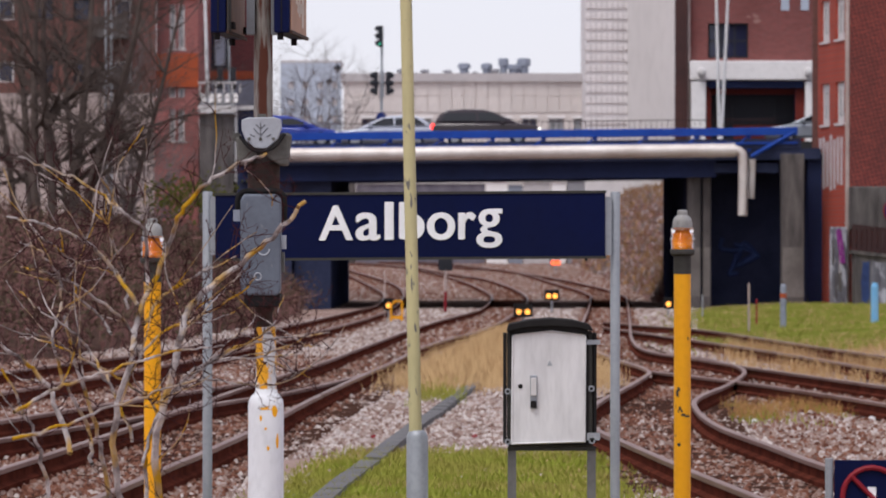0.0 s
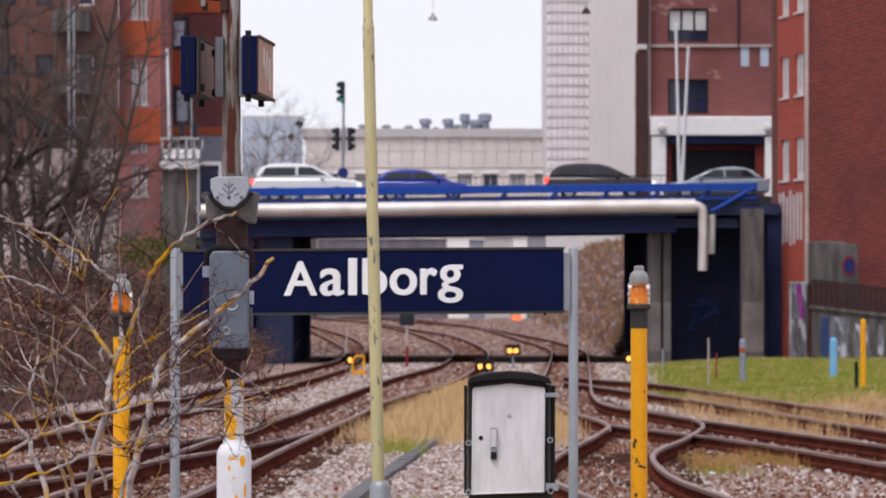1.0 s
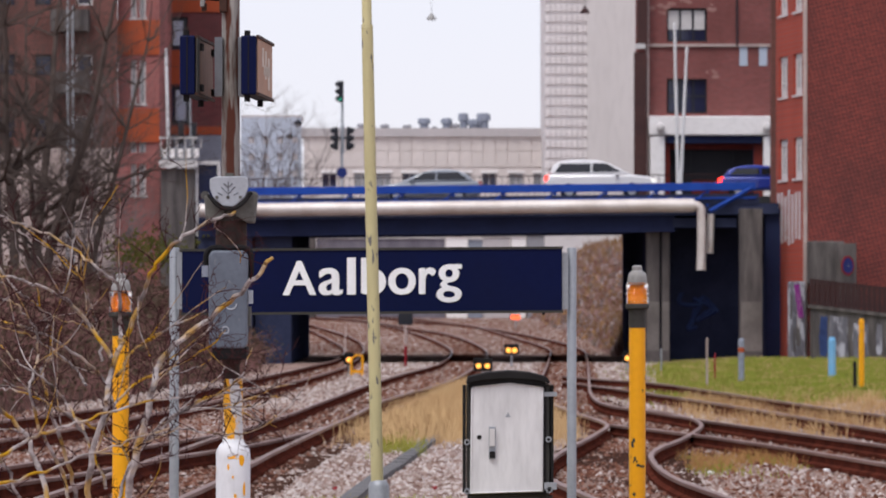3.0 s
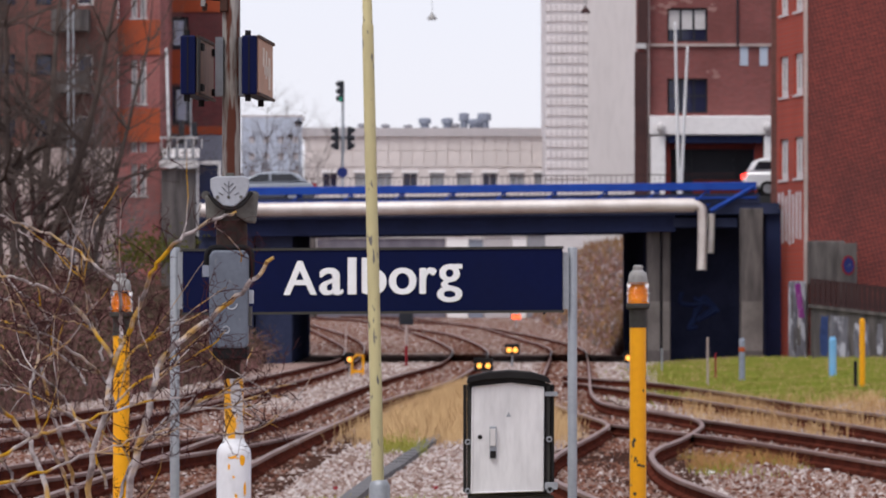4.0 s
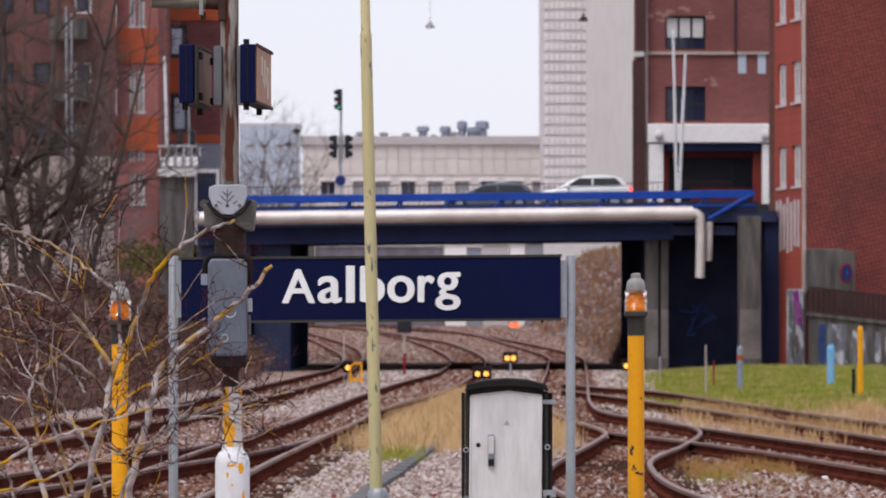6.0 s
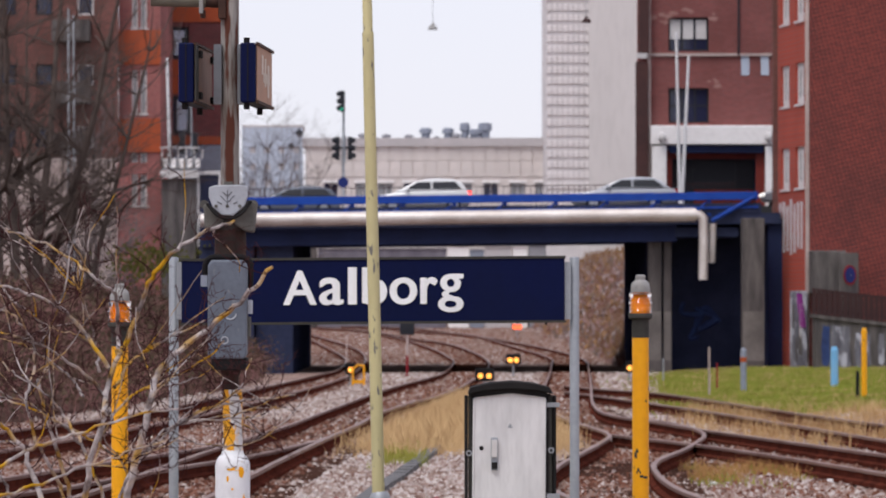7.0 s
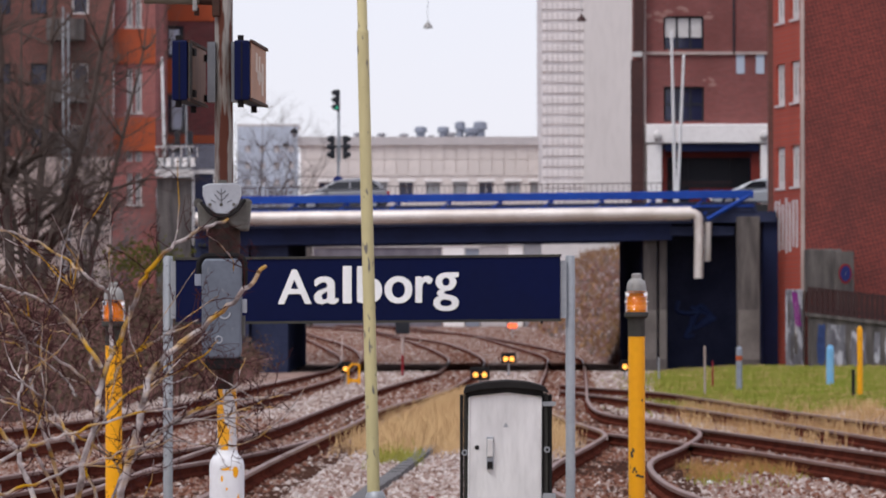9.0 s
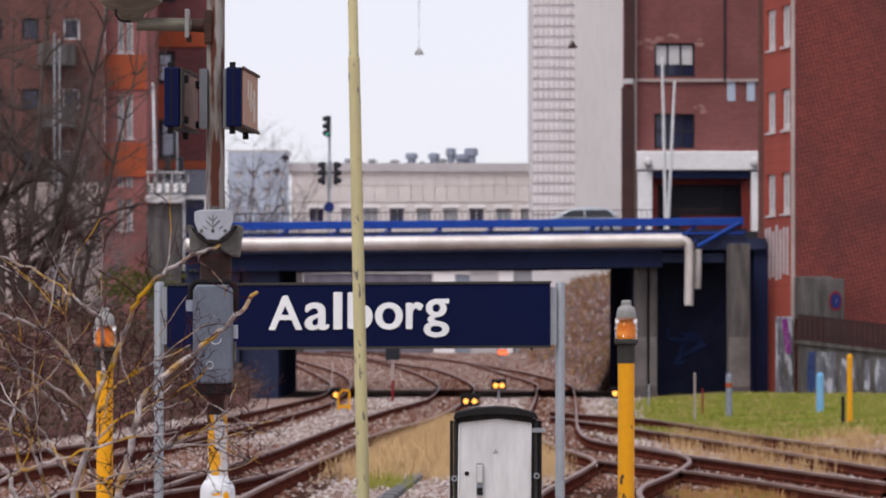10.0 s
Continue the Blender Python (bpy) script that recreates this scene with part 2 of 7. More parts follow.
TURF = material("turf_soil", (0.13, 0.15, 0.03), 0.95, 0, (0.18, 0.15, 0.05), 0.5, 0.8, 8, 0.4, 0.5, spec=0.0)
# One house's brick: shaded tone on the face, sunlit tone on the side.
BRICK_FACE = brick_material("shaded_red_brick", (0.285, 0.066, 0.054), (0.195, 0.050, 0.044), (0.14, 0.060, 0.056), "X", 0.24, 0.085, (0.08, 0.04, 0.04), 0.36)
BRICK_SIDE = brick_material("sunlit_red_brick", (0.44, 0.072, 0.044), (0.35, 0.056, 0.038), (0.31, 0.085, 0.065), "Y", 0.26, 0.085, (0.22, 0.05, 0.04))
BRICK_PORCH = brick_material("brown_red_brick", (0.26, 0.086, 0.080), (0.20, 0.070, 0.066), (0.21, 0.115, 0.11), "X", 0.26, 0.085, (0.10, 0.035, 0.03))
BRICK_LEFT = brick_material("dull_red_brick", (0.38, 0.135, 0.125), (0.31, 0.11, 0.105), (0.30, 0.16, 0.15), "X", 0.26, 0.085)
BRICK_WING = brick_material("mauve_brown_brick", (0.19, 0.060, 0.062), (0.14, 0.048, 0.052), (0.16, 0.08, 0.08), "X", 0.26, 0.085)
BRICK_DARK = brick_material("brown_brick", (0.23, 0.095, 0.08), (0.17, 0.078, 0.068), (0.15, 0.085, 0.075), "X", 0.26, 0.085)
ORANGE = material("orange_panel", (0.42, 0.085, 0.028), 0.6, 0, (0.32, 0.062, 0.026), 0.6, 0.6, 4, 0.2, 0.05)
RETURN = material("shadow_brown_brickwork", (0.06, 0.032, 0.032), 0.9, 0, (0.10, 0.045, 0.04), 0.6, 0.8, 5, 0.3, 0.1)
PATCH = material("pale_mortar", (0.36, 0.20, 0.18), 0.9, 0, (0.28, 0.14, 0.125), 2, 0.7, 9, 0.3, 0.1)
PLINTH = material("grey_beige_render", (0.50, 0.41, 0.385), 0.9, 0, (0.34, 0.27, 0.255), 0.5, 0.8, 3, 0.3, 0.2, spec=0.0)
TOWER_PLAIN = material("pale_tower_concrete", (0.63, 0.605, 0.60), 0.9, 0, (0.54, 0.52, 0.515), 0.15, 0.7, 2, 0.15, 0.1, stretch=(1, 1, 0.25))
TOWER_TILE = material("pale_tower_tile", (0.80, 0.77, 0.77), 0.6, 0, (0.70, 0.67, 0.67), 0.6, 0.6, 5, 0.15, 0.05, per_piece=0.12)
TOWER_JOINT = material("tower_joint", (0.68, 0.65, 0.655), 0.9, 0, None, 0.6, 0.4, 5, 0.2, 0.1)
HALL_PANEL = material("pale_pink_panel", (0.74, 0.68, 0.655), 0.85, 0, (0.63, 0.575, 0.555), 0.3, 0.6, 2, 0.15, 0.05, per_piece=0.14)
HALL_ROOF = material("grey_roof_band", (0.52, 0.49, 0.5), 0.8, 0, (0.44, 0.42, 0.43), 0.3, 0.6, 2, 0.15, 0.05)
HALL_VENT = material("grey_vent", (0.30, 0.30, 0.33), 0.7, 0, (0.22, 0.22, 0.25), 0.5, 0.6, 3, 0.2, 0.05)
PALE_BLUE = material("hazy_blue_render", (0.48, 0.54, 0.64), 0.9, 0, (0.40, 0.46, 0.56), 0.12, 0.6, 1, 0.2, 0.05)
WHITE_RENDER = material("white_render", (0.88, 0.86, 0.86), 0.85, 0, (0.78, 0.75, 0.75), 0.5, 0.6, 4, 0.15, 0.05)
DARK_GLASS = glass("dark_window_glass", (0.018, 0.022, 0.055), 0.06)
GREY_GLASS = glass("curtained_window_glass", (0.30, 0.31, 0.33), 0.15)
FRAME_WHITE = material("window_frame_white", (0.62, 0.6, 0.6), 0.6, 0, None, 2, 0.3, 10, 0.1, 0)
FRAME_DARK = material("window_frame_dark", (0.02, 0.022, 0.03), 0.5, 0, None, 2, 0.3, 10, 0.1, 0)
DOOR_RED = material("dark_red_paint", (0.20, 0.03, 0.022), 0.6, 0, None, 1, 0.5, 8, 0.2, 0.05)
ASPHALT = material("asphalt", (0.05, 0.05, 0.052), 0.9, 0, (0.07, 0.07, 0.07), 0.5, 0.5, 10, 0.3, 0.2, spec=0.0)
TYRE = material("tyre_rubber", (0.016, 0.016, 0.017), 0.85, 0, None, 4, 0.4, 20, 0.2, 0.05)
RIM = material("wheel_rim", (0.45, 0.46, 0.48), 0.35, 0.8, None, 4, 0.3, 20, 0.1, 0)
CAR_GLASS = glass("car_glass", (0.015, 0.017, 0.022), 0.04)
TAIL_ON = glow("lit_tail_lamp", (0.9, 0.03, 0.02), 4.0)
TAIL_OFF = material("red_lens", (0.35, 0.01, 0.01), 0.2, 0, None, 4, 0.2, 20, 0.1, 0)
HEADLAMP = glow("headlamp_lens", (0.95, 0.93, 0.85), 0.9)
SIGNAL_WARM = glow("warm_white_signal", (1.0, 0.42, 0.07), 1.6)
SIGNAL_RED = glow("orange_signal", (1.0, 0.15, 0.05), 1.4)
SIGNAL_GREEN = glow("green_signal", (0.02, 0.45, 0.25), 0.35)
AMBER = material("amber_lens", (0.66, 0.13, 0.001), 0.15, 0, (0.85, 0.30, 0.004), 8, 0.8, 30, 0.1, 0.02)
CLEAR = glass("clear_ribbed_glass", (0.97, 0.95, 0.90), 0.03, 1.0)
LAMP_CAP = material("grey_lamp_cap", (0.34, 0.335, 0.33), 0.55, 0.2, (0.22, 0.21, 0.2), 6, 0.7, 40, 0.3, 0.1)
DARK_BAND = material("weathered_dark_band", (0.055, 0.052, 0.047), 0.7, 0.1, (0.04, 0.04, 0.038), 5, 0.7, 30, 0.4, 0.1)
SIGN_RED = material("red_enamel", (0.24, 0.012, 0.022), 0.5, 0, None, 3, 0.3, 20, 0.1, 0)
SIGN_BLUE = material("blue_enamel", (0.015, 0.03, 0.17), 0.5, 0, None, 3, 0.3, 20, 0.1, 0)
PURPLE = material("purple_spray", (0.32, 0.03, 0.30), 0.8, 0, None, 3, 0.3, 20, 0.1, 0)
PALE_SPRAY = material("pale_spray", (0.60, 0.57, 0.58), 0.85, 0, (0.42, 0.37, 0.38), 2, 0.7, 9, 0.4, 0.1)
SPRAYED = material("sprayed_concrete", (0.20, 0.195, 0.225), 0.88, 0, (0.085, 0.08, 0.10), 1.6, 0.9, 9, 0.5, 0.2,
                   stain=(0.44, 0.44, 0.50), stain_scale=2.2, stain_from=0.52, stain_to=0.60, stretch=(2.4, 2.4, 0.55), spec=0.0)
STREAKED = material("streaked_concrete", (0.15, 0.135, 0.13), 0.9, 0, (0.065, 0.058, 0.06), 1.6, 0.9, 9, 0.4, 0.3, stretch=(2.2, 2.2, 0.35), spec=0.0)
LAWN = material("lawn_grass", (0.215, 0.265, 0.038), 0.8, 0, (0.30, 0.26, 0.075), 0.35, 0.85, 5, 0.2, 0, spec=0.0)
LILAC = material("grey_lilac_sheeting", (0.20, 0.185, 0.22), 0.8, 0, (0.12, 0.11, 0.14), 0.5, 0.8, 3, 0.3, 0.1, stretch=(2, 1, 0.5), spec=0.0)
BLUE_SPRAY = material("blue_spray", (0.04, 0.07, 0.2), 0.85, 0, (0.02, 0.03, 0.09), 2, 0.7, 9, 0.4, 0.1)
RAIL_BROWN = material("brown_railing", (0.055, 0.027, 0.027), 0.7, 0.2, None, 2, 0.4, 10, 0.2, 0)
LIGHT_POLE = material("white_pole", (0.74, 0.74, 0.76), 0.5, 0, (0.66, 0.66, 0.68), 1, 0.5, 10, 0.1, 0)
DUCT = material("cable_duct_lid", (0.15, 0.145, 0.15), 0.9, 0, (0.1, 0.095, 0.1), 1.5, 0.7, 12, 0.4, 0.3, per_piece=0.25)


STAINED_ARM = material("stained_lamp_metal", (0.22, 0.205, 0.165), 0.7, 0.2, (0.10, 0.09, 0.065), 9, 0.9, 40, 0.4, 0.15, stretch=(0.5, 2, 2))
WORN_PALE = material("worn_pale_lettering", (0.66, 0.60, 0.53), 0.7, 0, (0.5, 0.4, 0.32), 20, 0.7, 60, 0.3, 0.03)
SKY_BLUE = material("light_blue_paint", (0.16, 0.42, 0.72), 0.5, 0, (0.3, 0.5, 0.7), 3, 0.7, 10, 0.2, 0.05)


def paint(name, c):
    return material(name, c, 0.28, 0.1, tuple(v * 0.85 for v in c), 1, 0.3, 30, 0.05, 0, coat=0.6)


# ---------------------------------------------------------------- mesh helpers
class Form:
    """Collects boxes, tubes, plates and blades into one mesh."""

    def __init__(self):
        self.v, self.f = [], []

    def box(self, x0, x1, y0, y1, z0, z1):
        b = len(self.v)
        self.v += [(x, y, z) for z in (z0, z1) for y in (y0, y1) for x in (x0, x1)]
        self.f += [(b, b + 2, b + 3, b + 1), (b + 4, b + 5, b + 7, b + 6), (b, b + 1, b + 5, b + 4),
                   (b + 2, b + 6, b + 7, b + 3), (b, b + 4, b + 6, b + 2), (b + 1, b + 3, b + 7, b + 5)]
        return self

    def tube(self, path, radii, sides=8, caps=True):
        path = [Vector(p) for p in path]
        if not isinstance(radii, (list, tuple)):
            radii = [radii] * len(path)
        base = len(self.v)
        side = None
        for i, p in enumerate(path):
            d = path[min(i + 1, len(path) - 1)] - path[max(i - 1, 0)]
            d = d.normalized() if d.length > 1e-9 else Vector((0, 0, 1))
            if side is None:
                side = d.orthogonal().normalized()
            side = (side - d * side.dot(d))
            side = side.normalized() if side.length > 1e-6 else d.orthogonal().normalized()
            up = d.cross(side)
            for k in range(sides):
                a = 2 * math.pi * k / sides
                self.v.append(tuple(p + (side * math.cos(a) + up * math.sin(a)) * radii[i]))
        for i in range(len(path) - 1):
            for k in range(sides):
                a, b = base + i * sides + k, base + i * sides + (k + 1) % sides
                self.f.append((a, b, b + sides, a + sides))
        if caps:
            self.f.append(tuple(base + k for k in reversed(range(sides))))
            self.f.append(tuple(base + (len(path) - 1) * sides + k for k in range(sides)))
        return self

    def lathe(self, cx, cy, profile, sides=20):
        """profile: (radius, z) from the bottom up."""
        base = len(self.v)
        for r, z in profile:
            for k in range(sides):
                a = 2 * math.pi * k / sides
                self.v.append((cx + r * math.cos(a), cy + r * math.sin(a), z))
        for i in range(len(profile) - 1):
            for k in range(sides):
                a, b = base + i * sides + k, base + i * sides + (k + 1) % sides
                self.f.append((a, b, b + sides, a + sides))
        self.f.append(tuple(base + k for k in reversed(range(sides))))
        self.f.append(tuple(base + (len(profile) - 1) * sides + k for k in range(sides)))
        return self

    def prism(self, outline, y0, y1):
        """outline: (x, z) corners, anticlockwise seen from the front; extruded from y0 to y1."""
        b, n = len(self.v), len(outline)
        self.v += [(x, y0, z) for x, z in outline] + [(x, y1, z) for x, z in outline]
        self.f.append(tuple(b + k for k in range(n)))
        self.f.append(tuple(b + n + k for k in reversed(range(n))))
        self.f += [(b + (k + 1) % n, b + k, b + n + k, b + n + (k + 1) % n) for k in range(n)]
        return self

    def blade(self, x, y, z, height, width, lean_x, lean_y):
        b = len(self.v)
        self.v += [(x - width, y, z), (x + width, y, z), (x + lean_x * 0.4 + width * 0.7, y + lean_y * 0.4, z + height * 0.6),
                   (x + lean_x * 0.4 - width * 0.7, y + lean_y * 0.4, z + height * 0.6), (x + lean_x, y + lean_y, z + height)]
        self.f += [(b, b + 1, b + 2, b + 3), (b + 3, b + 2, b + 4)]

    def mesh(self, name, mat, smooth=False):
        me = bpy.data.meshes.new(name)
        me.from_pydata(self.v, [], self.f)
        me.materials.append(mat)
        if smooth:
            me.polygons.foreach_set("use_smooth", [True] * len(me.polygons))
            me.set_sharp_from_angle(angle=radians(40))
        me.update()
        return me


def part(name, form, mat, parent=None, label="", smooth=False, bevel=0.0, at=None):
    ob = new(name, form.mesh(name, mat, smooth))
    if at is not None:
        ob.matrix_basis = at
    if parent is not None:
        ob.parent = parent
    if bevel:
        mod = ob.modifiers.new("edge", "BEVEL")
        mod.width, mod.segments, mod.limit_method = bevel, 2, "ANGLE"
    if label:
        tagged(ob, label)
    return ob


def thing(name, label, category, m=None, group="", kind=""):
    ob = new(name)
    ob.empty_display_size = 0.2
    if m is not None:
        ob.matrix_basis = m
    return tagged(ob, label, category, group, kind)


def smooth_line(points, steps=8):
    """Catmull-Rom through the given points."""
    pts = [Vector(p) for p in points]
    pts = [pts[0] * 2 - pts[1]] + pts + [pts[-1] * 2 - pts[-2]]
    out = []
    for i in range(1, len(pts) - 2):
        p0, p1, p2, p3 = pts[i - 1:i + 3]
        for s in range(steps):
            t = s / steps
            out.append(0.5 * ((2 * p1) + (p2 - p0) * t + (2 * p0 - 5 * p1 + 4 * p2 - p3) * t * t + (3 * p1 - p0 - 3 * p2 + p3) * t ** 3))
    out.append(pts[-2])
    return out


# ---------------------------------------------------------------- ground and tracks
def rail_level(d):
    if d < 45:
        return 0.36
    if d < 190:
        return 0.36 * (1 - (d - 45) / 145)
    if d < 230:
        return 0.0
    return min(2.0, (d - 230) / 190 * 1.25)


def ground_level(x, d):
    z = rail_level(d) - 0.23
    if d < 230:
        z += 0.03 * noise.noise(Vector((x * 0.5, d * 0.2, 0)))
    if x > 8.5 and 60 < d < 230:   # lawn by the abutment lies a little higher
        z += min(1.0, (x - 8.5) / 4) * 0.25 * min(1, (d - 60) / 60)
    return z


def ground():
    xs = [-3000, -1200, -500, -200, -90, -45] + [-30 + 0.5 * i for i in range(121)] + [45, 90, 200, 500, 1200, 3000]
    ds = [-300, -60, 0, 10, 20] + [25 + 1.0 * i for i in range(206)] + [235 + 5 * i for i in range(60)] + [560, 700, 1000, 1800, 4000]
    v = [(x, d, ground_level(x, d)) for d in ds for x in xs]
    n = len(xs)
    f = [(j * n + i, j * n + i + 1, (j + 1) * n + i + 1, (j + 1) * n + i) for j in range(len(ds) - 1) for i in range(n - 1)]
    g = Form()
    g.v, g.f = v, f
    tagged(part("ground", g, BALLAST, smooth=True), "pinkish grey railway ballast with rust-brown stains", "ground", kind="structure")


RAILS = {
    "rail_a": [(-12.60, 367.7), (-9.28, 314.9), (-6.19, 257.0), (-4.88, 227.2), (-4.27, 184.9), (-4.60, 162.2), (-5.36, 125.8), (-6.24, 93.5), (-7.71, 74.4), (-8.27, 64.5)],
    "rail_b": [(-12.21, 376.7), (-8.61, 321.5), (-5.61, 275.4), (-4.05, 235.3), (-3.45, 182.5), (-3.55, 144.5), (-4.61, 99.9), (-5.38, 80.6), (-6.52, 62.9), (-6.98, 54.4)],
    "rail_c": [(-11.87, 396.1), (-7.59, 376.7), (-4.16, 335.6), (-1.24, 280.4), (0.21, 239.0), (0.47, 214.0), (0.05, 175.1), (-0.48, 156.7), (-1.25, 138.0), (-1.86, 119.3), (-2.46, 95.7), (-2.80, 81.6), (-3.26, 68.6), (-3.55, 58.9), (-3.76, 50.9), (-3.98, 44.2), (-4.15, 40.7), (-4.30, 36.9)],
    "rail_d": [(-11.04, 401.3), (-6.05, 367.7), (-2.09, 314.9), (0.25, 288.3), (1.88, 242.8), (2.08, 209.2), (1.41, 171.1), (0.65, 138.0), (-0.08, 117.4), (-0.71, 106.6), (-1.30, 93.9), (-1.54, 83.0), (-1.82, 74.0), (-2.20, 60.3), (-2.41, 49.9), (-2.60, 43.9), (-2.73, 41.1), (-2.85, 38.2), (-2.97, 35.3), (-3.12, 31.3)],
    "rail_e": [(-9.19, 406.6), (-5.00, 391.1), (-1.59, 359.1), (2.06, 335.6), (4.47, 265.9), (5.38, 231.8), (4.72, 200.1), (3.73, 162.2), (2.63, 121.6), (2.28, 97.3), (2.38, 85.8), (2.72, 76.0), (2.37, 69.5), (1.49, 58.8), (1.21, 53.0), (1.22, 49.3), (1.72, 41.2), (2.08, 36.4), (2.50, 31.0)],
    "rail_f": [(-8.19, 406.6), (-4.09, 396.1), (-0.68, 367.7), (3.60, 311.7), (6.38, 257.0), (6.95, 227.2), (6.14, 193.7), (4.47, 139.0), (3.37, 102.7), (3.38, 90.0), (4.12, 84.8), (4.33, 76.4), (3.65, 67.8), (2.85, 60.8), (2.60, 56.1), (2.57, 50.3), (2.83, 44.6), (3.01, 41.2), (3.43, 36.0), (3.86, 30.9)],
    "rail_g": [(3.56, 88.9), (4.41, 78.8), (4.94, 73.7), (6.22, 62.1)],
    "rail_h": [(2.77, 74.8), (3.77, 68.8), (4.58, 62.6), (5.57, 53.0)],
    "rail_i": [(3.58, 135.1), (4.22, 129.1), (5.77, 118.6), (7.12, 94.1), (8.03, 80.1)],
    "rail_j": [(3.28, 123.7), (3.81, 116.7), (4.72, 105.0), (5.61, 92.9), (6.97, 69.5)],
    "rail_k": [(-3.16, 70.5), (-3.87, 64.2), (-4.36, 60.3), (-4.99, 55.4), (-5.34, 52.3), (-5.73, 49.2)],
    "rail_l": [(-1.84, 73.3), (-2.11, 69.2), (-2.67, 62.8), (-3.36, 58.0), (-4.06, 51.9), (-4.45, 49.4), (-4.79, 46.9), (-5.17, 44.4)],
}


def rail(points):
    line = [(p.x, p.y) for p in smooth_line([(x, d, 0) for x, d in points], 10)]
    foot, head = Form(), Form()
    for form, prof in ((foot, [(-0.075, -0.2), (0.075, -0.2), (0.075, -0.15), (0.014, -0.13), (0.014, -0.045), (-0.014, -0.045), (-0.014, -0.13), (-0.075, -0.15)]),
                       (head, [(-0.036, -0.045), (0.036, -0.045), (0.036, -0.008), (0.028, 0.0), (-0.028, 0.0), (-0.036, -0.008)])):
        n = len(prof)
        for i, (x, d) in enumerate(line):
            a, b = line[max(i - 1, 0)], line[min(i + 1, len(line) - 1)]
            t = Vector((b[0] - a[0], b[1] - a[1])).normalized()
            for u, w in prof:
                form.v.append((x + t.y * u, d - t.x * u, rail_level(d) + w))
        for i in range(len(line) - 1):
            for k in range(n):
                q, r = i * n + k, i * n + (k + 1) % n
                form.f.append((q, r, r + n, q + n))
    base = part("rail", foot, RUST_RAIL)
    tagged(base, "rusty brown steel rail with worn running head on ballast", "rail", group="railway rails", kind="structure")
    part("rail_head", head, RAIL_HEAD, base, "brown head polished along the top", smooth=True)
    return line


def sleepers(left, right, near, far, group):
    """Sleepers across the middle of two rails."""
    def place_at(line, d):
        for (x0, d0), (x1, d1) in zip(line, line[1:]):
            if min(d0, d1) <= d <= max(d0, d1) and d0 != d1:
                return x0 + (x1 - x0) * (d - d0) / (d1 - d0)
        return None
    form = Form().box(-1.2, 1.2, -0.12, 0.12, -0.34, -0.203)
    me = form.mesh("sleeper", SLEEPER)
    holder = thing("track_bed", "row of dark weathered sleepers in the ballast", "sleepers", group=group, kind="structure")
    d = near
    while d < far:
        a, b = place_at(left, d), place_at(right, d)
        if a is not None and b is not None and 0.9 < b - a < 2.4:
            ob = new("sleeper", me)
            ob.parent = holder
            ob.matrix_basis = pose((a + b) / 2, d, rail_level(d) + random.uniform(-0.01, 0.012), 0, 0, random.uniform(-2, 2))
        d += 0.62


ground()
LINES = {k: rail(v) for k, v in RAILS.items()}
sleepers(LINES["rail_e"], LINES["rail_f"], 36, 120, "sleepers")
sleepers(LINES["rail_c"], LINES["rail_d"], 36, 110, "sleepers")


def stained_strip(left, right, near, far):
    """Rust-brown ballast between and beside two rails, a little higher than the rest."""
    form = Form()
    n = 0
    for i in range(int(near * 2), int(far * 2)):
        d = i / 2
        xs = []
        for line in (left, right):
            for (x0, d0), (x1, d1) in zip(line, line[1:]):
                if min(d0, d1) <= d <= max(d0, d1) and d0 != d1:
                    xs.append(x0 + (x1 - x0) * (d - d0) / (d1 - d0))
                    break
        if len(xs) < 2:
            continue
        a, b = min(xs) - 0.35, max(xs) + 0.35
        for k in range(9):
            x = a + (b - a) * k / 8 + (0.12 * noise.noise(Vector((d * 0.8, k, 2))) if k in (0, 8) else 0)
            form.v.append((x, d, ground_level(x, d) + (-0.02 if k in (0, 8) else 0.018 + 0.012 * noise.noise(Vector((x * 3, d, 7))))))
        if n:
            q = (n - 1) * 9
            form.f += [(q + k, q + k + 1, q + k + 10, q + k + 9) for k in range(8)]
        n += 1
    tagged(part("track_ballast", form, RUST_BALLAST, smooth=True), "rust-brown stained ballast between the rails", "ballast", kind="structure")


stained_strip(LINES["rail_e"], LINES["rail_f"], 34, 415)
stained_strip(LINES["rail_c"], LINES["rail_d"], 34, 415)
stained_strip(LINES["rail_a"], LINES["rail_b"], 60, 415)
stained_strip(LINES["rail_i"], LINES["rail_j"], 60, 130)
stained_strip(LINES["rail_k"], LINES["rail_l"], 46, 70)
stained_strip(LINES["rail_g"], LINES["rail_h"], 46, 88)
stained_strip(LINES["rail_k"], LINES["rail_d"], 44, 68)
stained_strip(LINES["rail_l"], LINES["rail_c"], 38, 60)
stained_strip(LINES["rail_k"], LINES["rail_c"], 49, 70)


def line_x(line, d):
    for (x0, d0), (x1, d1) in zip(line, line[1:]):
        if min(d0, d1) <= d <= max(d0, d1) and d0 != d1:
            return x0 + (x1 - x0) * (d - d0) / (d1 - d0)
    return None


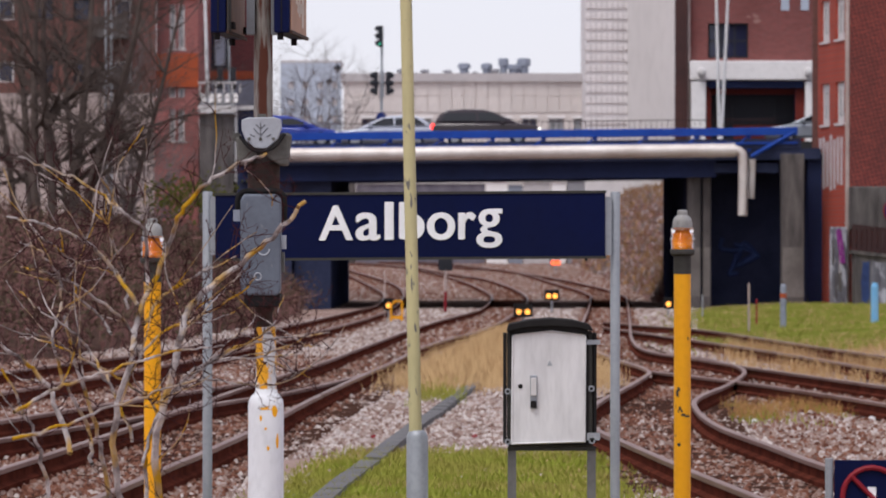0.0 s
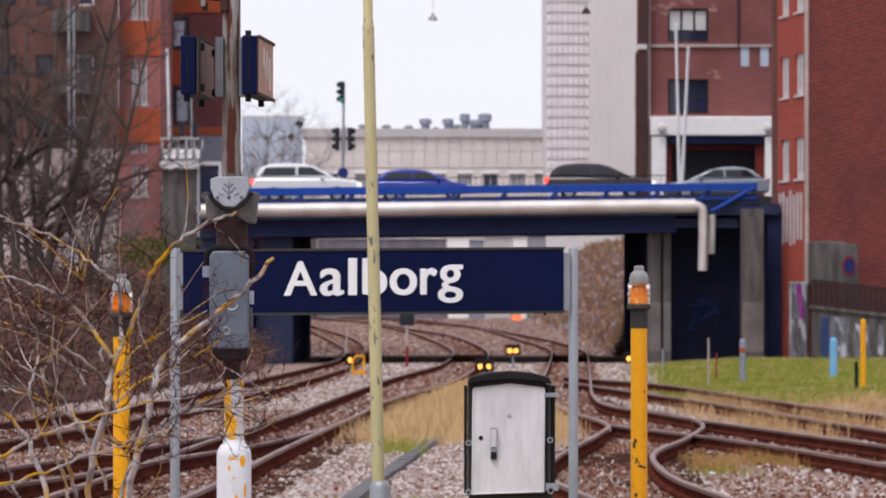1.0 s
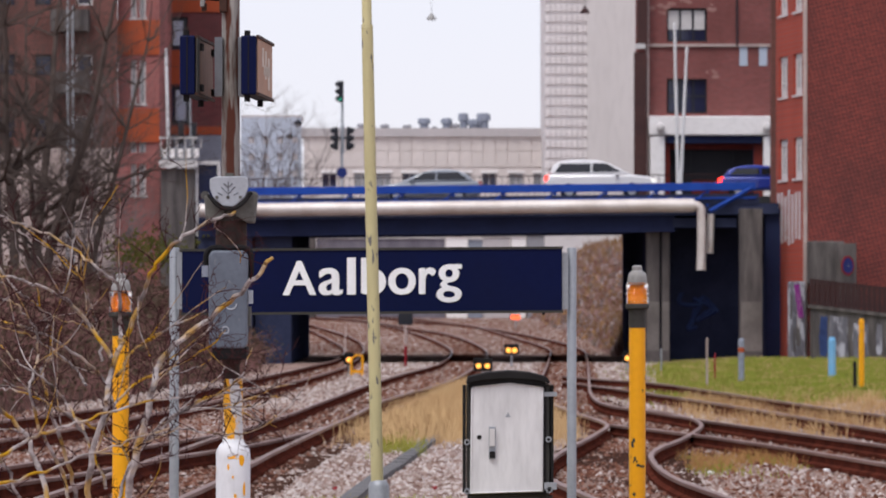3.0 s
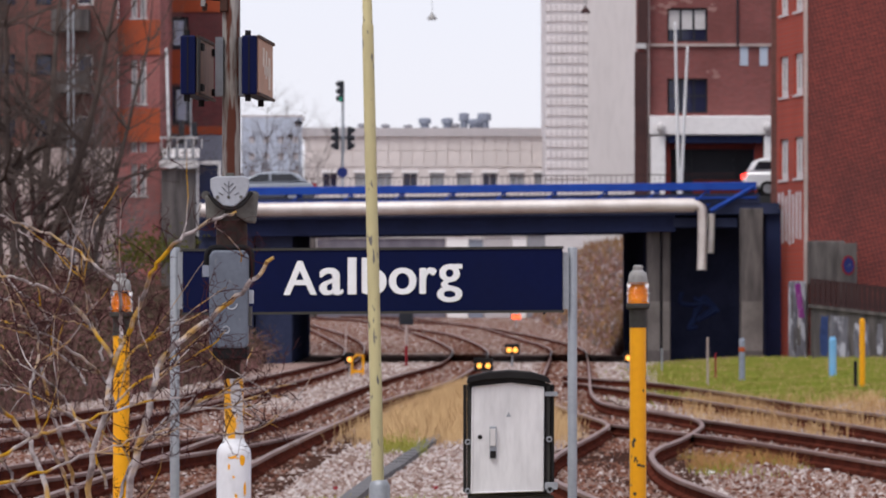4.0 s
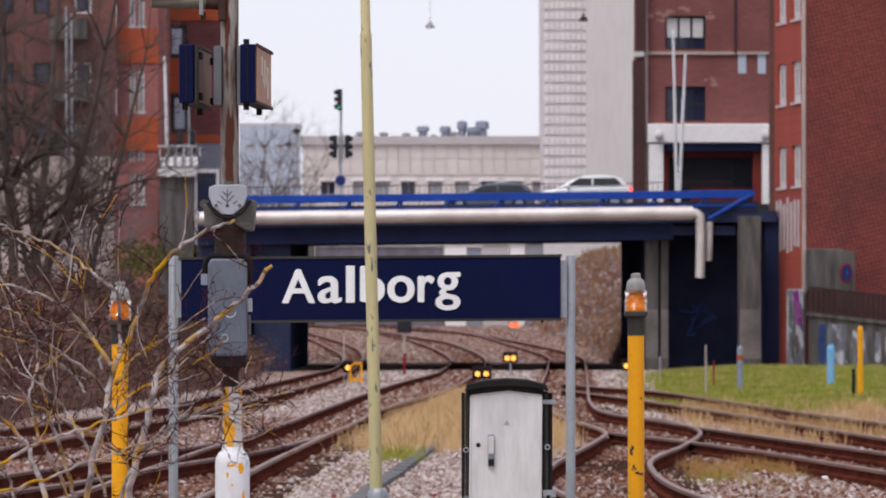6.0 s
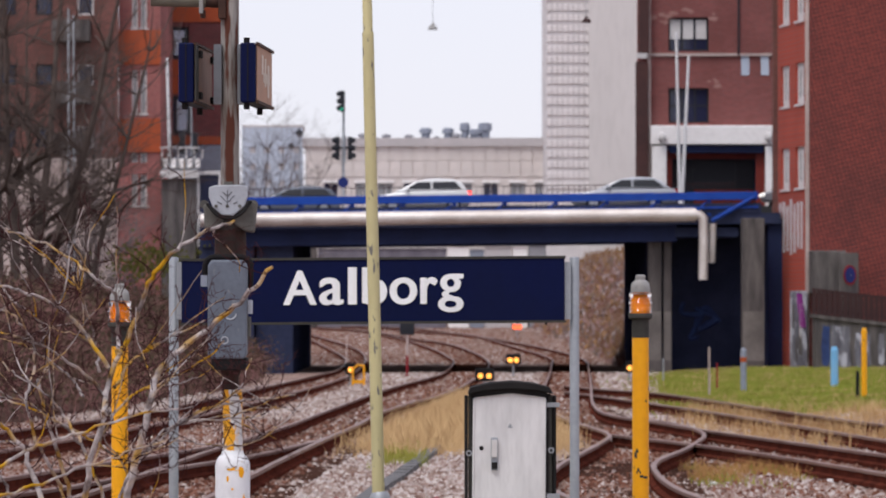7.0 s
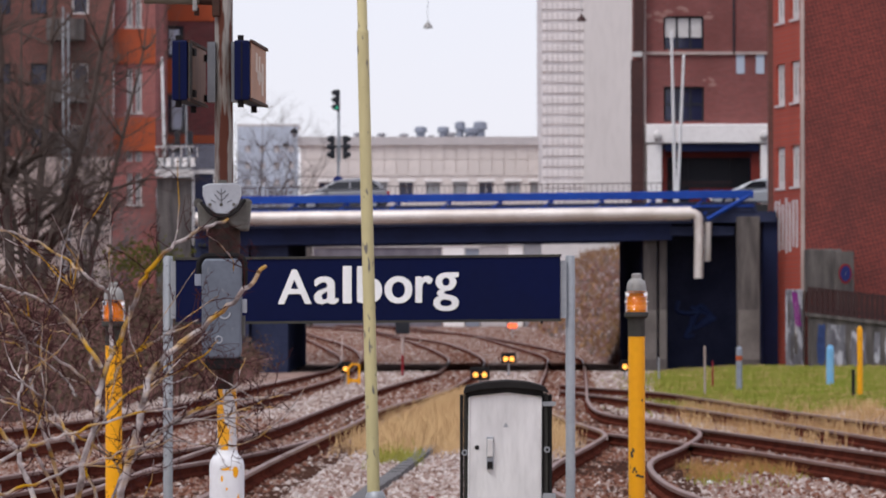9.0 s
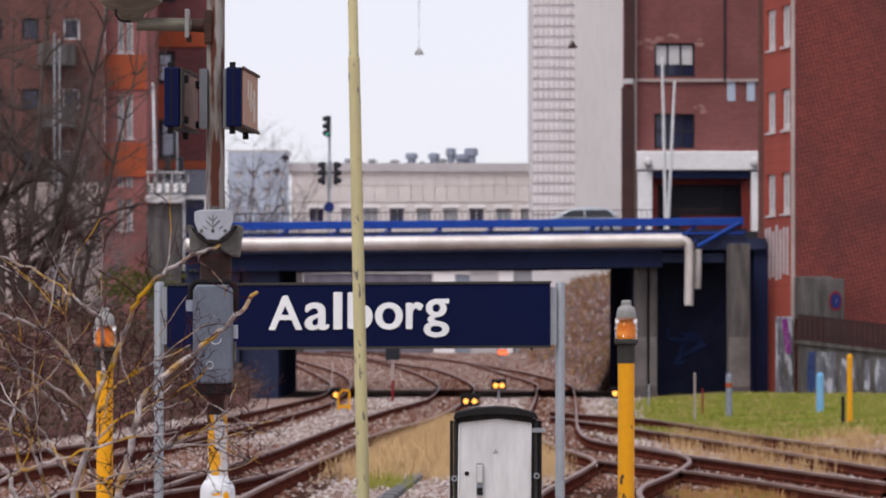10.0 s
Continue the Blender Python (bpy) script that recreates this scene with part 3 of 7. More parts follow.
def loose_stones():
    """Loose ballast over the yard, pale in the open and rusty between the rails."""
    pale, rusty = Form(), Form()
    rng = random.Random(4)
    spans = {}
    for i in range(330, 4130):
        d = i / 10
        row = []
        for a, b in (("rail_e", "rail_f"), ("rail_c", "rail_d"), ("rail_i", "rail_j"), ("rail_k", "rail_l"), ("rail_g", "rail_h"), ("rail_a", "rail_b"), ("rail_k", "rail_d"), ("rail_l", "rail_c")):
            p, q = line_x(LINES[a], d), line_x(LINES[b], d)
            if p is not None and q is not None:
                row.append((min(p, q) - 0.3, max(p, q) + 0.3))
        spans[i] = row
    for i in range(140000):
        if i < 90000:
            d = 33 + 115 * rng.random() ** 1.9
            half = d * 0.108
        else:
            d = rng.uniform(105, 412)
            half = 9.0 if d < 215 else 15.0
        x = rng.uniform(-half, min(half, 8.8) if d > 200 else half)
        if (d < 215 and x < -9.2 + (d - 88) * 0.05) or (-2.0 < x < 1.25 and d < 47 and rng.random() < 0.93):
            continue
        inside = (x < -2.2 and d < 95 and rng.random() < 0.85) or (x > 3.2 and d < 72 and rng.random() < 0.5) or (d > 225 and rng.random() < 0.8) or any(a < x < b for a, b in spans[int(d * 10)])
        if 189.5 < d < 220:   # no loose stones below the bridge
            continue
        if 103 < d < 188 and x > 4.9 + (d - 104) * 0.0463:
            continue
        form = rusty if inside and rng.random() < 0.85 else pale
        r = rng.uniform(0.02, 0.05) * (1 + max(0, min(d, 180) - 60) / 120)
        sx, sy, sz, a = rng.uniform(0.6, 1.1), rng.uniform(0.5, 1.0), rng.uniform(0.5, 1.0), rng.uniform(0, 6.28)
        z = ground_level(x, d) + r * 0.15 + (0.015 if inside else 0)
        b = len(form.v)
        c, s = math.cos(a) * r, math.sin(a) * r
        for u, w, h in ((1, 0.1, 0), (0.2, 1, 0.1), (-1, 0.3, 0), (-0.3, -1, 0.05), (0.3, 0.3, 1), (-0.35, -0.1, 0.85)):
            form.v.append((x + (u * c - w * s) * sx, d + (u * s + w * c) * sy, z + h * r * sz))
        form.f += [(b, b + 1, b + 4), (b + 1, b + 2, b + 5, b + 4), (b + 2, b + 3, b + 5), (b + 3, b, b + 4, b + 5)]
    tagged(part("loose_ballast", pale, STONE), "loose pale grey and pinkish ballast stones", "ballast", kind="stuff")
    tagged(part("loose_ballast", rusty, RUST_STONE), "rust-stained ballast stones between the rails", "ballast", kind="stuff")


loose_stones()


def grass(name, label, mat, count, region, height, width, seed):
    """region(rng) gives a place on the plan."""
    form = Form()
    rng = random.Random(seed)
    for i in range(count):
        x, d = region(rng)
        h = rng.uniform(*height)
        form.blade(x, d, ground_level(x, d) - 0.01, h, width * rng.uniform(0.6, 1.3), rng.gauss(0, h * 0.35), rng.gauss(0, h * 0.3))
    tagged(part(name, form, mat), label, "grass", kind="stuff")


def wedge(d0, d1, left, right, clump=0.0):
    """A stretch of ground between two lines given at both ends."""
    def pick(rng):
        while True:
            t = rng.random()
            d = d0 + (d1 - d0) * t
            a, b = left[0] + (left[1] - left[0]) * t, right[0] + (right[1] - right[0]) * t
            x = rng.uniform(a, b) + rng.gauss(0, 0.05 * (b - a))
            d += rng.gauss(0, 0.04 * (d1 - d0))
            if noise.noise(Vector((x * 0.9, d * 0.25, 3))) > clump - rng.random() * 0.25:
                return x, d
    return pick


grass("dry_grass", "tall straw-coloured dry grass between the tracks", DRY_GRASS, 26000, wedge(72, 122, (-1.5, 0.5), (2.1, 2.2), -0.3), (0.10, 0.46), 0.005, 1)
grass("green_grass", "short green grass on the platform end", GREEN_GRASS, 34000, wedge(31, 48, (-2.2, -1.4), (1.3, 1.2), -0.4), (0.04, 0.12), 0.006, 3)
grass("green_grass", "green tufts along the cable duct", GREEN_GRASS, 900, wedge(64, 76, (-1.1, -0.9), (-0.3, -0.2), 0.1), (0.06, 0.2), 0.006, 4)
grass("lawn", "short green lawn below the brick building", LAWN, 40000, wedge(104, 186, (4.7, 8.5), (14.0, 22.0), -0.6), (0.05, 0.15), 0.014, 5)
grass("lawn", "pale withered grass in the lawn", DRY_GRASS, 6500, wedge(100, 186, (5.0, 9.0), (14.0, 22.0), 0.16), (0.05, 0.16), 0.010, 15)
grass("dry_grass", "dry straw strips along the sidings", DRY_GRASS, 3600, wedge(74, 108, (4.6, 5.2), (9.5, 13.0), 0.14), (0.08, 0.42), 0.005, 6)
grass("dry_grass", "russet dry grass along the sidings", RUSSET_GRASS, 2600, wedge(76, 106, (4.7, 5.2), (9.5, 12.5), 0.10), (0.06, 0.30), 0.005, 26)
grass("dry_grass", "dry grass tufts between the switch rails", RUSSET_GRASS, 1000, wedge(58, 66, (3.2, 3.4), (4.6, 4.9), 0.14), (0.06, 0.26), 0.005, 7)
grass("green_grass", "green tufts between the switch rails", GREEN_GRASS, 350, wedge(56, 64, (3.1, 3.4), (4.6, 5.0), 0.12), (0.05, 0.18), 0.006, 8)


def turf_sheet(name, label, x0, x1, x2, x3, d0, d1):
    """A thin uneven layer of soil over the ballast, from x0..x1 at d0 to x2..x3 at d1."""
    form = Form()
    nx, nd = 24, 40
    for j in range(nd + 1):
        t = j / nd
        for i in range(nx + 1):
            d = d0 + (d1 - d0) * t
            x = (x0 + (x2 - x0) * t) + ((x1 + (x3 - x1) * t) - (x0 + (x2 - x0) * t)) * i / nx
            edge = min(i, nx - i, j, nd - j)
            wob = noise.noise(Vector((x * 1.3, d * 0.4, 9)))
            form.v.append((x + 0.25 * wob, d + wob, ground_level(x, d) + (-0.06 if edge == 0 else 0.02 + 0.02 * wob)))
    for j in range(nd):
        for i in range(nx):
            a = j * (nx + 1) + i
            form.f.append((a, a + 1, a + nx + 2, a + nx + 1))
    tagged(part(name, form, TURF, smooth=True), label, "turf", kind="structure")


turf_sheet("turf", "grassy soil at the platform end", -2.3, 1.35, -1.45, 1.2, 29, 47.5)
turf_sheet("turf", "grassy soil below the brick building", 4.7, 16, 8.5, 26, 104, 187)


def cable_duct():
    """Concrete lids in a row, running into the yard."""
    holder = thing("cable_duct", "dark grey concrete cable duct lids in a row", "cable duct", kind="structure")
    me = Form().box(-0.095, 0.095, -0.47, 0.47, -0.04, 0.05).mesh("lid", DUCT)
    line = smooth_line([(x, d, 0) for x, d in [(-1.44, 34.1), (-1.32, 37.9), (-1.19, 42.3), (-0.76, 55.6), (-0.06, 74.8)]], 16)
    dist, last = 0.0, line[0]
    pick = []
    for p, q in zip(line, line[1:]):
        pick.append((p, math.degrees(math.atan2(-(q.x - p.x), q.y - p.y))))
    want = 0
    for p, a in pick:
        dist += (p - last).length
        last = p
        if dist >= want:
            ob = new("lid", me)
            ob.parent = holder
            ob.matrix_basis = pose(p.x, p.y, ground_level(p.x, p.y) + 0.03, 0, random.uniform(-2, 2), a)
            want += 0.96


cable_duct()
grass("dry_grass", "withered blades among the platform end grass", DRY_GRASS, 5200, wedge(31, 48, (-2.2, -1.4), (1.3, 1.2), 0.05), (0.03, 0.10), 0.004, 23)


# ---------------------------------------------------------------- walls with openings
def wall_form(w, h, thick, openings, form=None):
    """A wall in its own space: x 0..w, z 0..h, front at y 0; openings (x0, x1, z0, z1) go through it."""
    form = form or Form()
    xs = sorted({0, w, *[o[0] for o in openings], *[o[1] for o in openings]})
    zs = sorted({0, h, *[o[2] for o in openings], *[o[3] for o in openings]})
    nx, nz, b = len(xs), len(zs), len(form.v)
    form.v += [(x, y, z) for y in (0, thick) for z in zs for x in xs]
    front = lambda i, k: b + k * nx + i
    back = lambda i, k: b + nx * nz + k * nx + i

    def solid(i, k):
        if not (0 <= i < nx - 1 and 0 <= k < nz - 1):
            return False
        cx, cz = (xs[i] + xs[i + 1]) / 2, (zs[k] + zs[k + 1]) / 2
        return not any(o[0] < cx < o[1] and o[2] < cz < o[3] for o in openings)

    for k in range(nz - 1):
        for i in range(nx - 1):
            if not solid(i, k):
                continue
            form.f.append((front(i, k), front(i + 1, k), front(i + 1, k + 1), front(i, k + 1)))
            form.f.append((back(i, k), back(i, k + 1), back(i + 1, k + 1), back(i + 1, k)))
            for (di, dk), (p, q) in (((-1, 0), ((i, k + 1), (i, k))), ((1, 0), ((i + 1, k), (i + 1, k + 1))), ((0, -1), ((i, k), (i + 1, k))), ((0, 1), ((i + 1, k + 1), (i, k + 1)))):
                if not solid(i + di, k + dk):
                    form.f.append((front(*q), front(*p), back(*p), back(*q)))
    return form


def window(parent, x0, x1, z0, z1, y=0.12, frame_mat=FRAME_WHITE, pane_mat=DARK_GLASS, mullions=1, bars=0, sill=True, width=0.07):
    f, dividers = Form(), []
    f.box(x0, x0 + width, y, y + 0.08, z0, z1).box(x1 - width, x1, y, y + 0.08, z0, z1)
    f.box(x0 + width, x1 - width, y, y + 0.08, z0, z0 + width).box(x0 + width, x1 - width, y, y + 0.08, z1 - width, z1)
    for k in range(mullions):
        c = x0 + (x1 - x0) * (k + 1) / (mullions + 1)
        dividers.append(Form().box(c - width / 2, c + width / 2, y - 0.004, y + 0.026, z0 + width, z1 - width))
    for k in range(bars):
        c = z0 + (z1 - z0) * (k + 1) / (bars + 1)
        dividers.append(Form().box(x0 + width, x1 - width, y - 0.002, y + 0.024, c - width / 2, c + width / 2))
    # a window of a wall belongs to the wall's house, at the wall's place
    ob = part("window", f, frame_mat, parent.parent, at=parent.matrix_basis.copy())
    for bar in dividers:
        part("glazing_bar", bar, frame_mat, ob)
    part("pane", Form().box(x0 + 0.01, x1 - 0.01, y + 0.03, y + 0.05, z0 + 0.01, z1 - 0.01), pane_mat, ob)
    if sill:
        part("sill", Form().box(x0 - 0.08, x1 + 0.08, -0.06, y, z0 - 0.09, z0 - 0.002), frame_mat, ob)
    return ob


def placed(x, y, z, toward_x, toward_y):
    """A wall's own space with its x along the plan from one corner to another."""
    return pose(x, y, z, 0, 0, math.degrees(math.atan2(toward_y - y, toward_x - x)))


# ---------------------------------------------------------------- road bridge
SLOPE = 0.011
BRIDGE_Y0, BRIDGE_Y1 = 190.0, 219.0
DECK_Z = 6.30
ROAD_RISE = 0.42   # the carriageway lies higher than the edge beams


def deck_z(x):
    return DECK_Z + SLOPE * x


def sloped(form):
    form.v = [(x, y, z + SLOPE * x) for x, y, z in form.v]
    return form


def bridge():
    left, right = -10.08, 14.02
    b = thing("road_bridge", "dark road bridge over the tracks with blue guard rail", "bridge", kind="structure")
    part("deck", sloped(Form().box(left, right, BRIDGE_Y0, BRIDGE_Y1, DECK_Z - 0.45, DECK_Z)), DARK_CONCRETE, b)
    part("road_surface", sloped(Form().box(-110, 110, BRIDGE_Y0 + 5.2, BRIDGE_Y1 - 0.2, DECK_Z + 0.004, DECK_Z + ROAD_RISE)), ASPHALT, b)
    part("road_fill", sloped(Form().box(-110, left - 0.004, 195.3, BRIDGE_Y1, -0.4, DECK_Z)), PLINTH, b)
    part("street_wall", Form().box(-110, -13.94, 194.6, 195.1, -0.4, 8.70), PLINTH, b, "grey-beige rendered wall beside the street")
    part("road_fill", sloped(Form().box(right + 0.004, 110, 194.8, BRIDGE_Y1, -0.4, DECK_Z)), DARK_CONCRETE, b)
    part("edge_kerb", sloped(Form().box(left, 13.21, BRIDGE_Y0 - 0.05, BRIDGE_Y0 + 0.35, DECK_Z + 0.01, DECK_Z + 0.42)), DARK_CONCRETE, b)
    for k in range(7):
        y = BRIDGE_Y0 + 0.3 + k * 4.6
        part("beam", sloped(Form().box(left, 9.71, y, y + 0.5, 5.15 if k == 0 else 5.46, DECK_Z - 0.45)), NAVY_BEAM if k == 0 else DARK_CONCRETE, b)
    # big clad pipe along the near edge
    pipe = Form().tube([(left, 189.4, 0), (10.45, 189.4, 0)], 0.29, 20)
    pipe.v = [(x, y, z + 6.20 + 0.07 + SLOPE * (x - 3)) for x, y, z in pipe.v]
    part("pipe", pipe, PIPE, b, "pale metal-clad pipe", smooth=True)
    for k in range(9):
        x = left + 2.2 + k * 2.9
        if x < 10.29:
            zc = 6.20 + 0.07 + SLOPE * (x - 3)
            part("pipe_band", Form().tube([(x - 0.05, 189.4, zc), (x + 0.05, 189.4, zc)], 0.305, 20), PIPE, b, smooth=True)
    zc = 6.37
    part("downpipe", Form().tube(smooth_line([(10.29, 189.4, zc), (10.64, 189.4, zc - 0.08), (10.78, 189.4, zc - 0.5), (10.76, 189.4, 3.66)], 6), 0.2, 14), PIPE, b, "pale pipe bending downwards", smooth=True)
    part("downpipe", Form().tube([(11.20, 189.9, 5.99), (11.15, 189.9, 4.36)], 0.15, 12), PIPE, b, smooth=True)
    # blue guard rail
    r0, r1 = -8.49, 13.07
    part("guard_rail", sloped(Form().box(r0, r1, 189.86, 189.98, DECK_Z + 0.55, DECK_Z + 0.88)), BLUE, b, "blue painted steel rail", bevel=0.02)
    part("lower_rail", sloped(Form().box(r0, r1, 189.88, 189.96, DECK_Z + 0.20, DECK_Z + 0.28)), BLUE, b)
    x = r0 + 0.4
    while x < r1:
        part("rail_post", sloped(Form().box(x, x + 0.14, 189.99, 190.1, DECK_Z - 0.1, DECK_Z + 0.8)), BLUE, b)
        brace = Form().tube([(x + 0.1, 190.0, DECK_Z + 0.62), (x - 0.42, 189.93, DECK_Z + 0.14)], 0.045, 6)
        part("brace", sloped(brace), BLUE, b)
        x += 2.12
    part("end_strut", Form().tube([(11.15, 189.8, 6.11), (12.93, 189.9, 7.11)], 0.09, 8), BLUE, b)
    # far parapet railing
    f = thing("bridge_railing", "thin brown railing along the far side of the bridge", "railing", kind="structure")
    part("top_rail", sloped(Form().box(left, right, 218.4, 218.44, DECK_Z + 2.0, DECK_Z + 2.04)), RAIL_BROWN, f)
    part("bottom_rail", sloped(Form().box(left, right, 218.4, 218.46, DECK_Z + 0.6, DECK_Z + 0.66)), RAIL_BROWN, f)
    post = Form().box(-0.011, 0.011, -0.011, 0.011, 0.0, 1.6).mesh("baluster", RAIL_BROWN)
    x = left + 0.2
    while x < right:
        ob = new("baluster", post)
        ob.parent = f
        ob.matrix_basis = pose(x, 218.43, deck_z(x) + ROAD_RISE)
        x += 0.26
    # piers; the last column's navy puts the dark gap's shade into colour
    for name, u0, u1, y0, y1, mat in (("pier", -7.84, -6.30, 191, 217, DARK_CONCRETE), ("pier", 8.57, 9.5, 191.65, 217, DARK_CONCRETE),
                                      ("column", 8.54 + 0.004, 9.10, 190.8, 191.6, STREAKED), ("column", 9.19, 9.52, 190.8, 191.4, STREAKED),
                                      ("column", 12.33, 13.25, 188.6, 189.6, STREAKED), ("column", 13.49, 14.19, 190.2, 217, NAVY_BEAM)):
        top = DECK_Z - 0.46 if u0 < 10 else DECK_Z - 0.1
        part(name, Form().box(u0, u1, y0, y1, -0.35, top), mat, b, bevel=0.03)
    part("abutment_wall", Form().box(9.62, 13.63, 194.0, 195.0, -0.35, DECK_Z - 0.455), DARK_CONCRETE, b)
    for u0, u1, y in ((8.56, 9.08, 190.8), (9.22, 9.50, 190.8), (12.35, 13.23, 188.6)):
        part("washed_base", Form().box(u0, u1, y - 0.008, y - 0.002, 0.3, 2.35), CONCRETE, b, "paler concrete at the foot")
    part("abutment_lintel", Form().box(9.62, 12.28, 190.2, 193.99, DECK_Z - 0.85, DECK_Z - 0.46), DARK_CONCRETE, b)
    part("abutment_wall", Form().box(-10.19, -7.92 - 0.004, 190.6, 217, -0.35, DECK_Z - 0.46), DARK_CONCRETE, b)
    rng = random.Random(8)
    for k in range(5):  # faint sprayed strokes in the dark recess
        x, z = rng.uniform(10.03, 12.29), rng.uniform(0.9, 2.6)
        pts = smooth_line([(x + rng.uniform(-0.5, 0.5), 193.97, z + rng.uniform(-0.5, 0.5)) for i in range(4)], 4)
        part("sprayed_stroke", Form().tube(pts, 0.09, 5), BLUE_SPRAY, b)


bridge()


# ---------------------------------------------------------------- buildings
def brick_house():
    """The big brick building beside the bridge: face in a shaded tone, orange-red side with windows in a sunlit tone.
    """
    x0, y0 = 14.76, 186.0
    x1, y1 = 13.98, 191.0
    base, h = 0.0, 26.0
    hs = thing("brick_building", "tall red brick building with white-framed windows and sprayed base", "building")
    face = wall_form(14, h, 0.4, [])
    part("wall", face, BRICK_FACE, hs, "red patterned brick wall in a shaded tone", at=pose(x0, y0, base))
    m = placed(x1, y1, base, x0, y0)
    w = math.hypot(x1 - x0, y1 - y0)
    zs = lambda py: 15.19 - py * 188 / 8142 - base
    ops = []
    for u0, u1 in ((0.12 * w, 0.42 * w), (0.64 * w, 0.94 * w)):
        for z_bot in (188, 337, 40, -105, -250):
            zb = zs(z_bot)
            ops.append((u0, u1, zb, zb + 1.68))
    side = part("wall", wall_form(w, h, 0.35, ops), BRICK_SIDE, hs, "orange-red brick side wall in a sunlit tone", at=m)
    for o in ops:
        window(side, *o, y=0.1, mullions=1, width=0.28, pane_mat=GREY_GLASS)
    part("corner_trim", Form().box(x0 - 0.03, x0 + 0.12, y0 - 0.05, y0 + 0.1, base, h), PLINTH, hs)
    part("back_wall", Form().box(x1, x0 + 14, y0 + 8, y0 + 8.3, base, h), BRICK_DARK, hs)
    part("roof", Form().box(x1, x0 + 14, y0, y0 + 8.3, h, h + 0.3), HALL_ROOF, hs)
    # sprayed paint on the side wall and base
    rng = random.Random(3)
    k0 = zs(455)
    for k in range(7):
        u = (0.06 + 0.125 * k) * w
        part("sprayed_letter", Form().box(u, u + 0.38, -0.012, -0.004, k0 + rng.uniform(0, 0.25), k0 + 2.0 + rng.uniform(0, 0.35)), PALE_SPRAY, side)
    part("plinth", Form().box(x1 + 0.1, x0 + 0.02, y0 - 0.45, y0 - 0.06, -0.2, 3.17), SPRAYED, hs, "concrete base covered in pale spray paint", bevel=0.04)
    for k in range(5):
        x, z, hh = rng.uniform(x1 + 0.15, x0 - 0.2), rng.uniform(0.3, 2.0), rng.uniform(0.4, 1.1)
        part("sprayed_patch", Form().box(x, x + rng.uniform(0.05, 0.16), y0 - 0.456 - 0.001 * k, y0 - 0.45, z, z + hh), rng.choice([GREY_BOX, PALE_SPRAY, STREAKED]), hs)
    for k in range(3):
        px = 14.35 + k * 0.08
        part("sprayed_stroke", Form().tube([(px, y0 - 0.47, 3.17 - 0.1), (px + 0.16, y0 - 0.47, 1.69)], 0.035, 5), PURPLE, hs)
    part("concrete_block", Form().box(x0 + 0.1, 16.27, 184.6, 185.99, 3.06, 4.80), STREAKED, hs, "weathered concrete block", bevel=0.05)


brick_house()


def retaining_wall():
    w = thing("retaining_wall", "low sprayed concrete wall with a dark fence on top", "wall", kind="structure")
    x0, x1 = 14.88, 24.0
    fall = 0.115   # the wall and its fence step down along the lawn

    def falling(form):
        form.v = [(x, y, z - fall * (x - x0) if z > 1.0 else z) for x, y, z in form.v]
        return form

    part("wall", falling(Form().box(x0, x1, 183, 184.5, -0.2, 2.08)), STREAKED, w)
    rng = random.Random(12)
    for u, wide, mat in ((0.28, 0.3, BLUE_SPRAY), (0.65, 0.75, SPRAYED), (1.62, 0.6, SPRAYED), (2.55, 0.22, SPRAYED), (3.0, 0.55, SPRAYED), (3.9, 0.8, SPRAYED)):
        top, foot = rng.uniform(1.7, 2.0), rng.uniform(0.0, 0.35)
        ring = [(x0 + u, foot), (x0 + u + wide * 0.55, foot - 0.12), (x0 + u + wide, foot + 0.1), (x0 + u + wide * 0.96, top * 0.6), (x0 + u + wide, top), (x0 + u + wide * 0.4, top - 0.06), (x0 + u + 0.03, top), (x0 + u - 0.04, top * 0.5)]
        part("sprayed_patch", falling(Form().prism(ring, 182.992, 182.999)), mat, w)
    part("coping", falling(Form().box(x0 - 0.1, x1, 182.9, 184.6, 2.08, 2.22)), STREAKED, w)
    part("slab", Form().box(15.95, 16.72, 184.1, 184.3, 1.8, 4.70), STREAKED, w, "upright weathered concrete slab", bevel=0.03)
    f = thing("fence", "dark brown upright board fence on the concrete wall", "fence")
    me = Form().box(-0.09, 0.09, -0.02, 0.02, 0, 1.05).mesh("board", RAIL_BROWN)
    x = x0
    z = 2.22
    while x < x0 + 8:
        ob = new("board", me)
        ob.parent = f
        ob.matrix_basis = pose(x, 183.6, z - fall * (x - x0))
        x += 0.21
    part("fence_rail", falling(Form().box(x0, x0 + 8, 183.63, 183.68, z + 0.15, z + 0.25)), RAIL_BROWN, f)
    part("fence_rail", falling(Form().box(x0, x0 + 8, 183.63, 183.68, z + 0.95, z + 1.05)), RAIL_BROWN, f)


retaining_wall()


def no_parking_sign():
    x, y, z = 16.33, 183.75, 3.80
    s = thing("no_parking_sign", "round blue sign with a dark red rim on a concrete slab", "road sign")
    part("bracket", Form().box(x - 0.04, x + 0.04, y - 0.02, 184.102, z - 0.05, z + 0.05), GALVANISED, s)
    turn = Vector((0.70, -0.71, 0))   # its face looks along the fence
    face = lambda r, a, b: Form().tube([Vector((x, y, z)) + turn * a, Vector((x, y, z)) + turn * b], r, 28)
    part("rim", face(0.40, 0.0, 0.02), SIGN_RED, s)
    part("disc", face(0.31, 0.021, 0.03), SIGN_BLUE, s)


no_parking_sign()


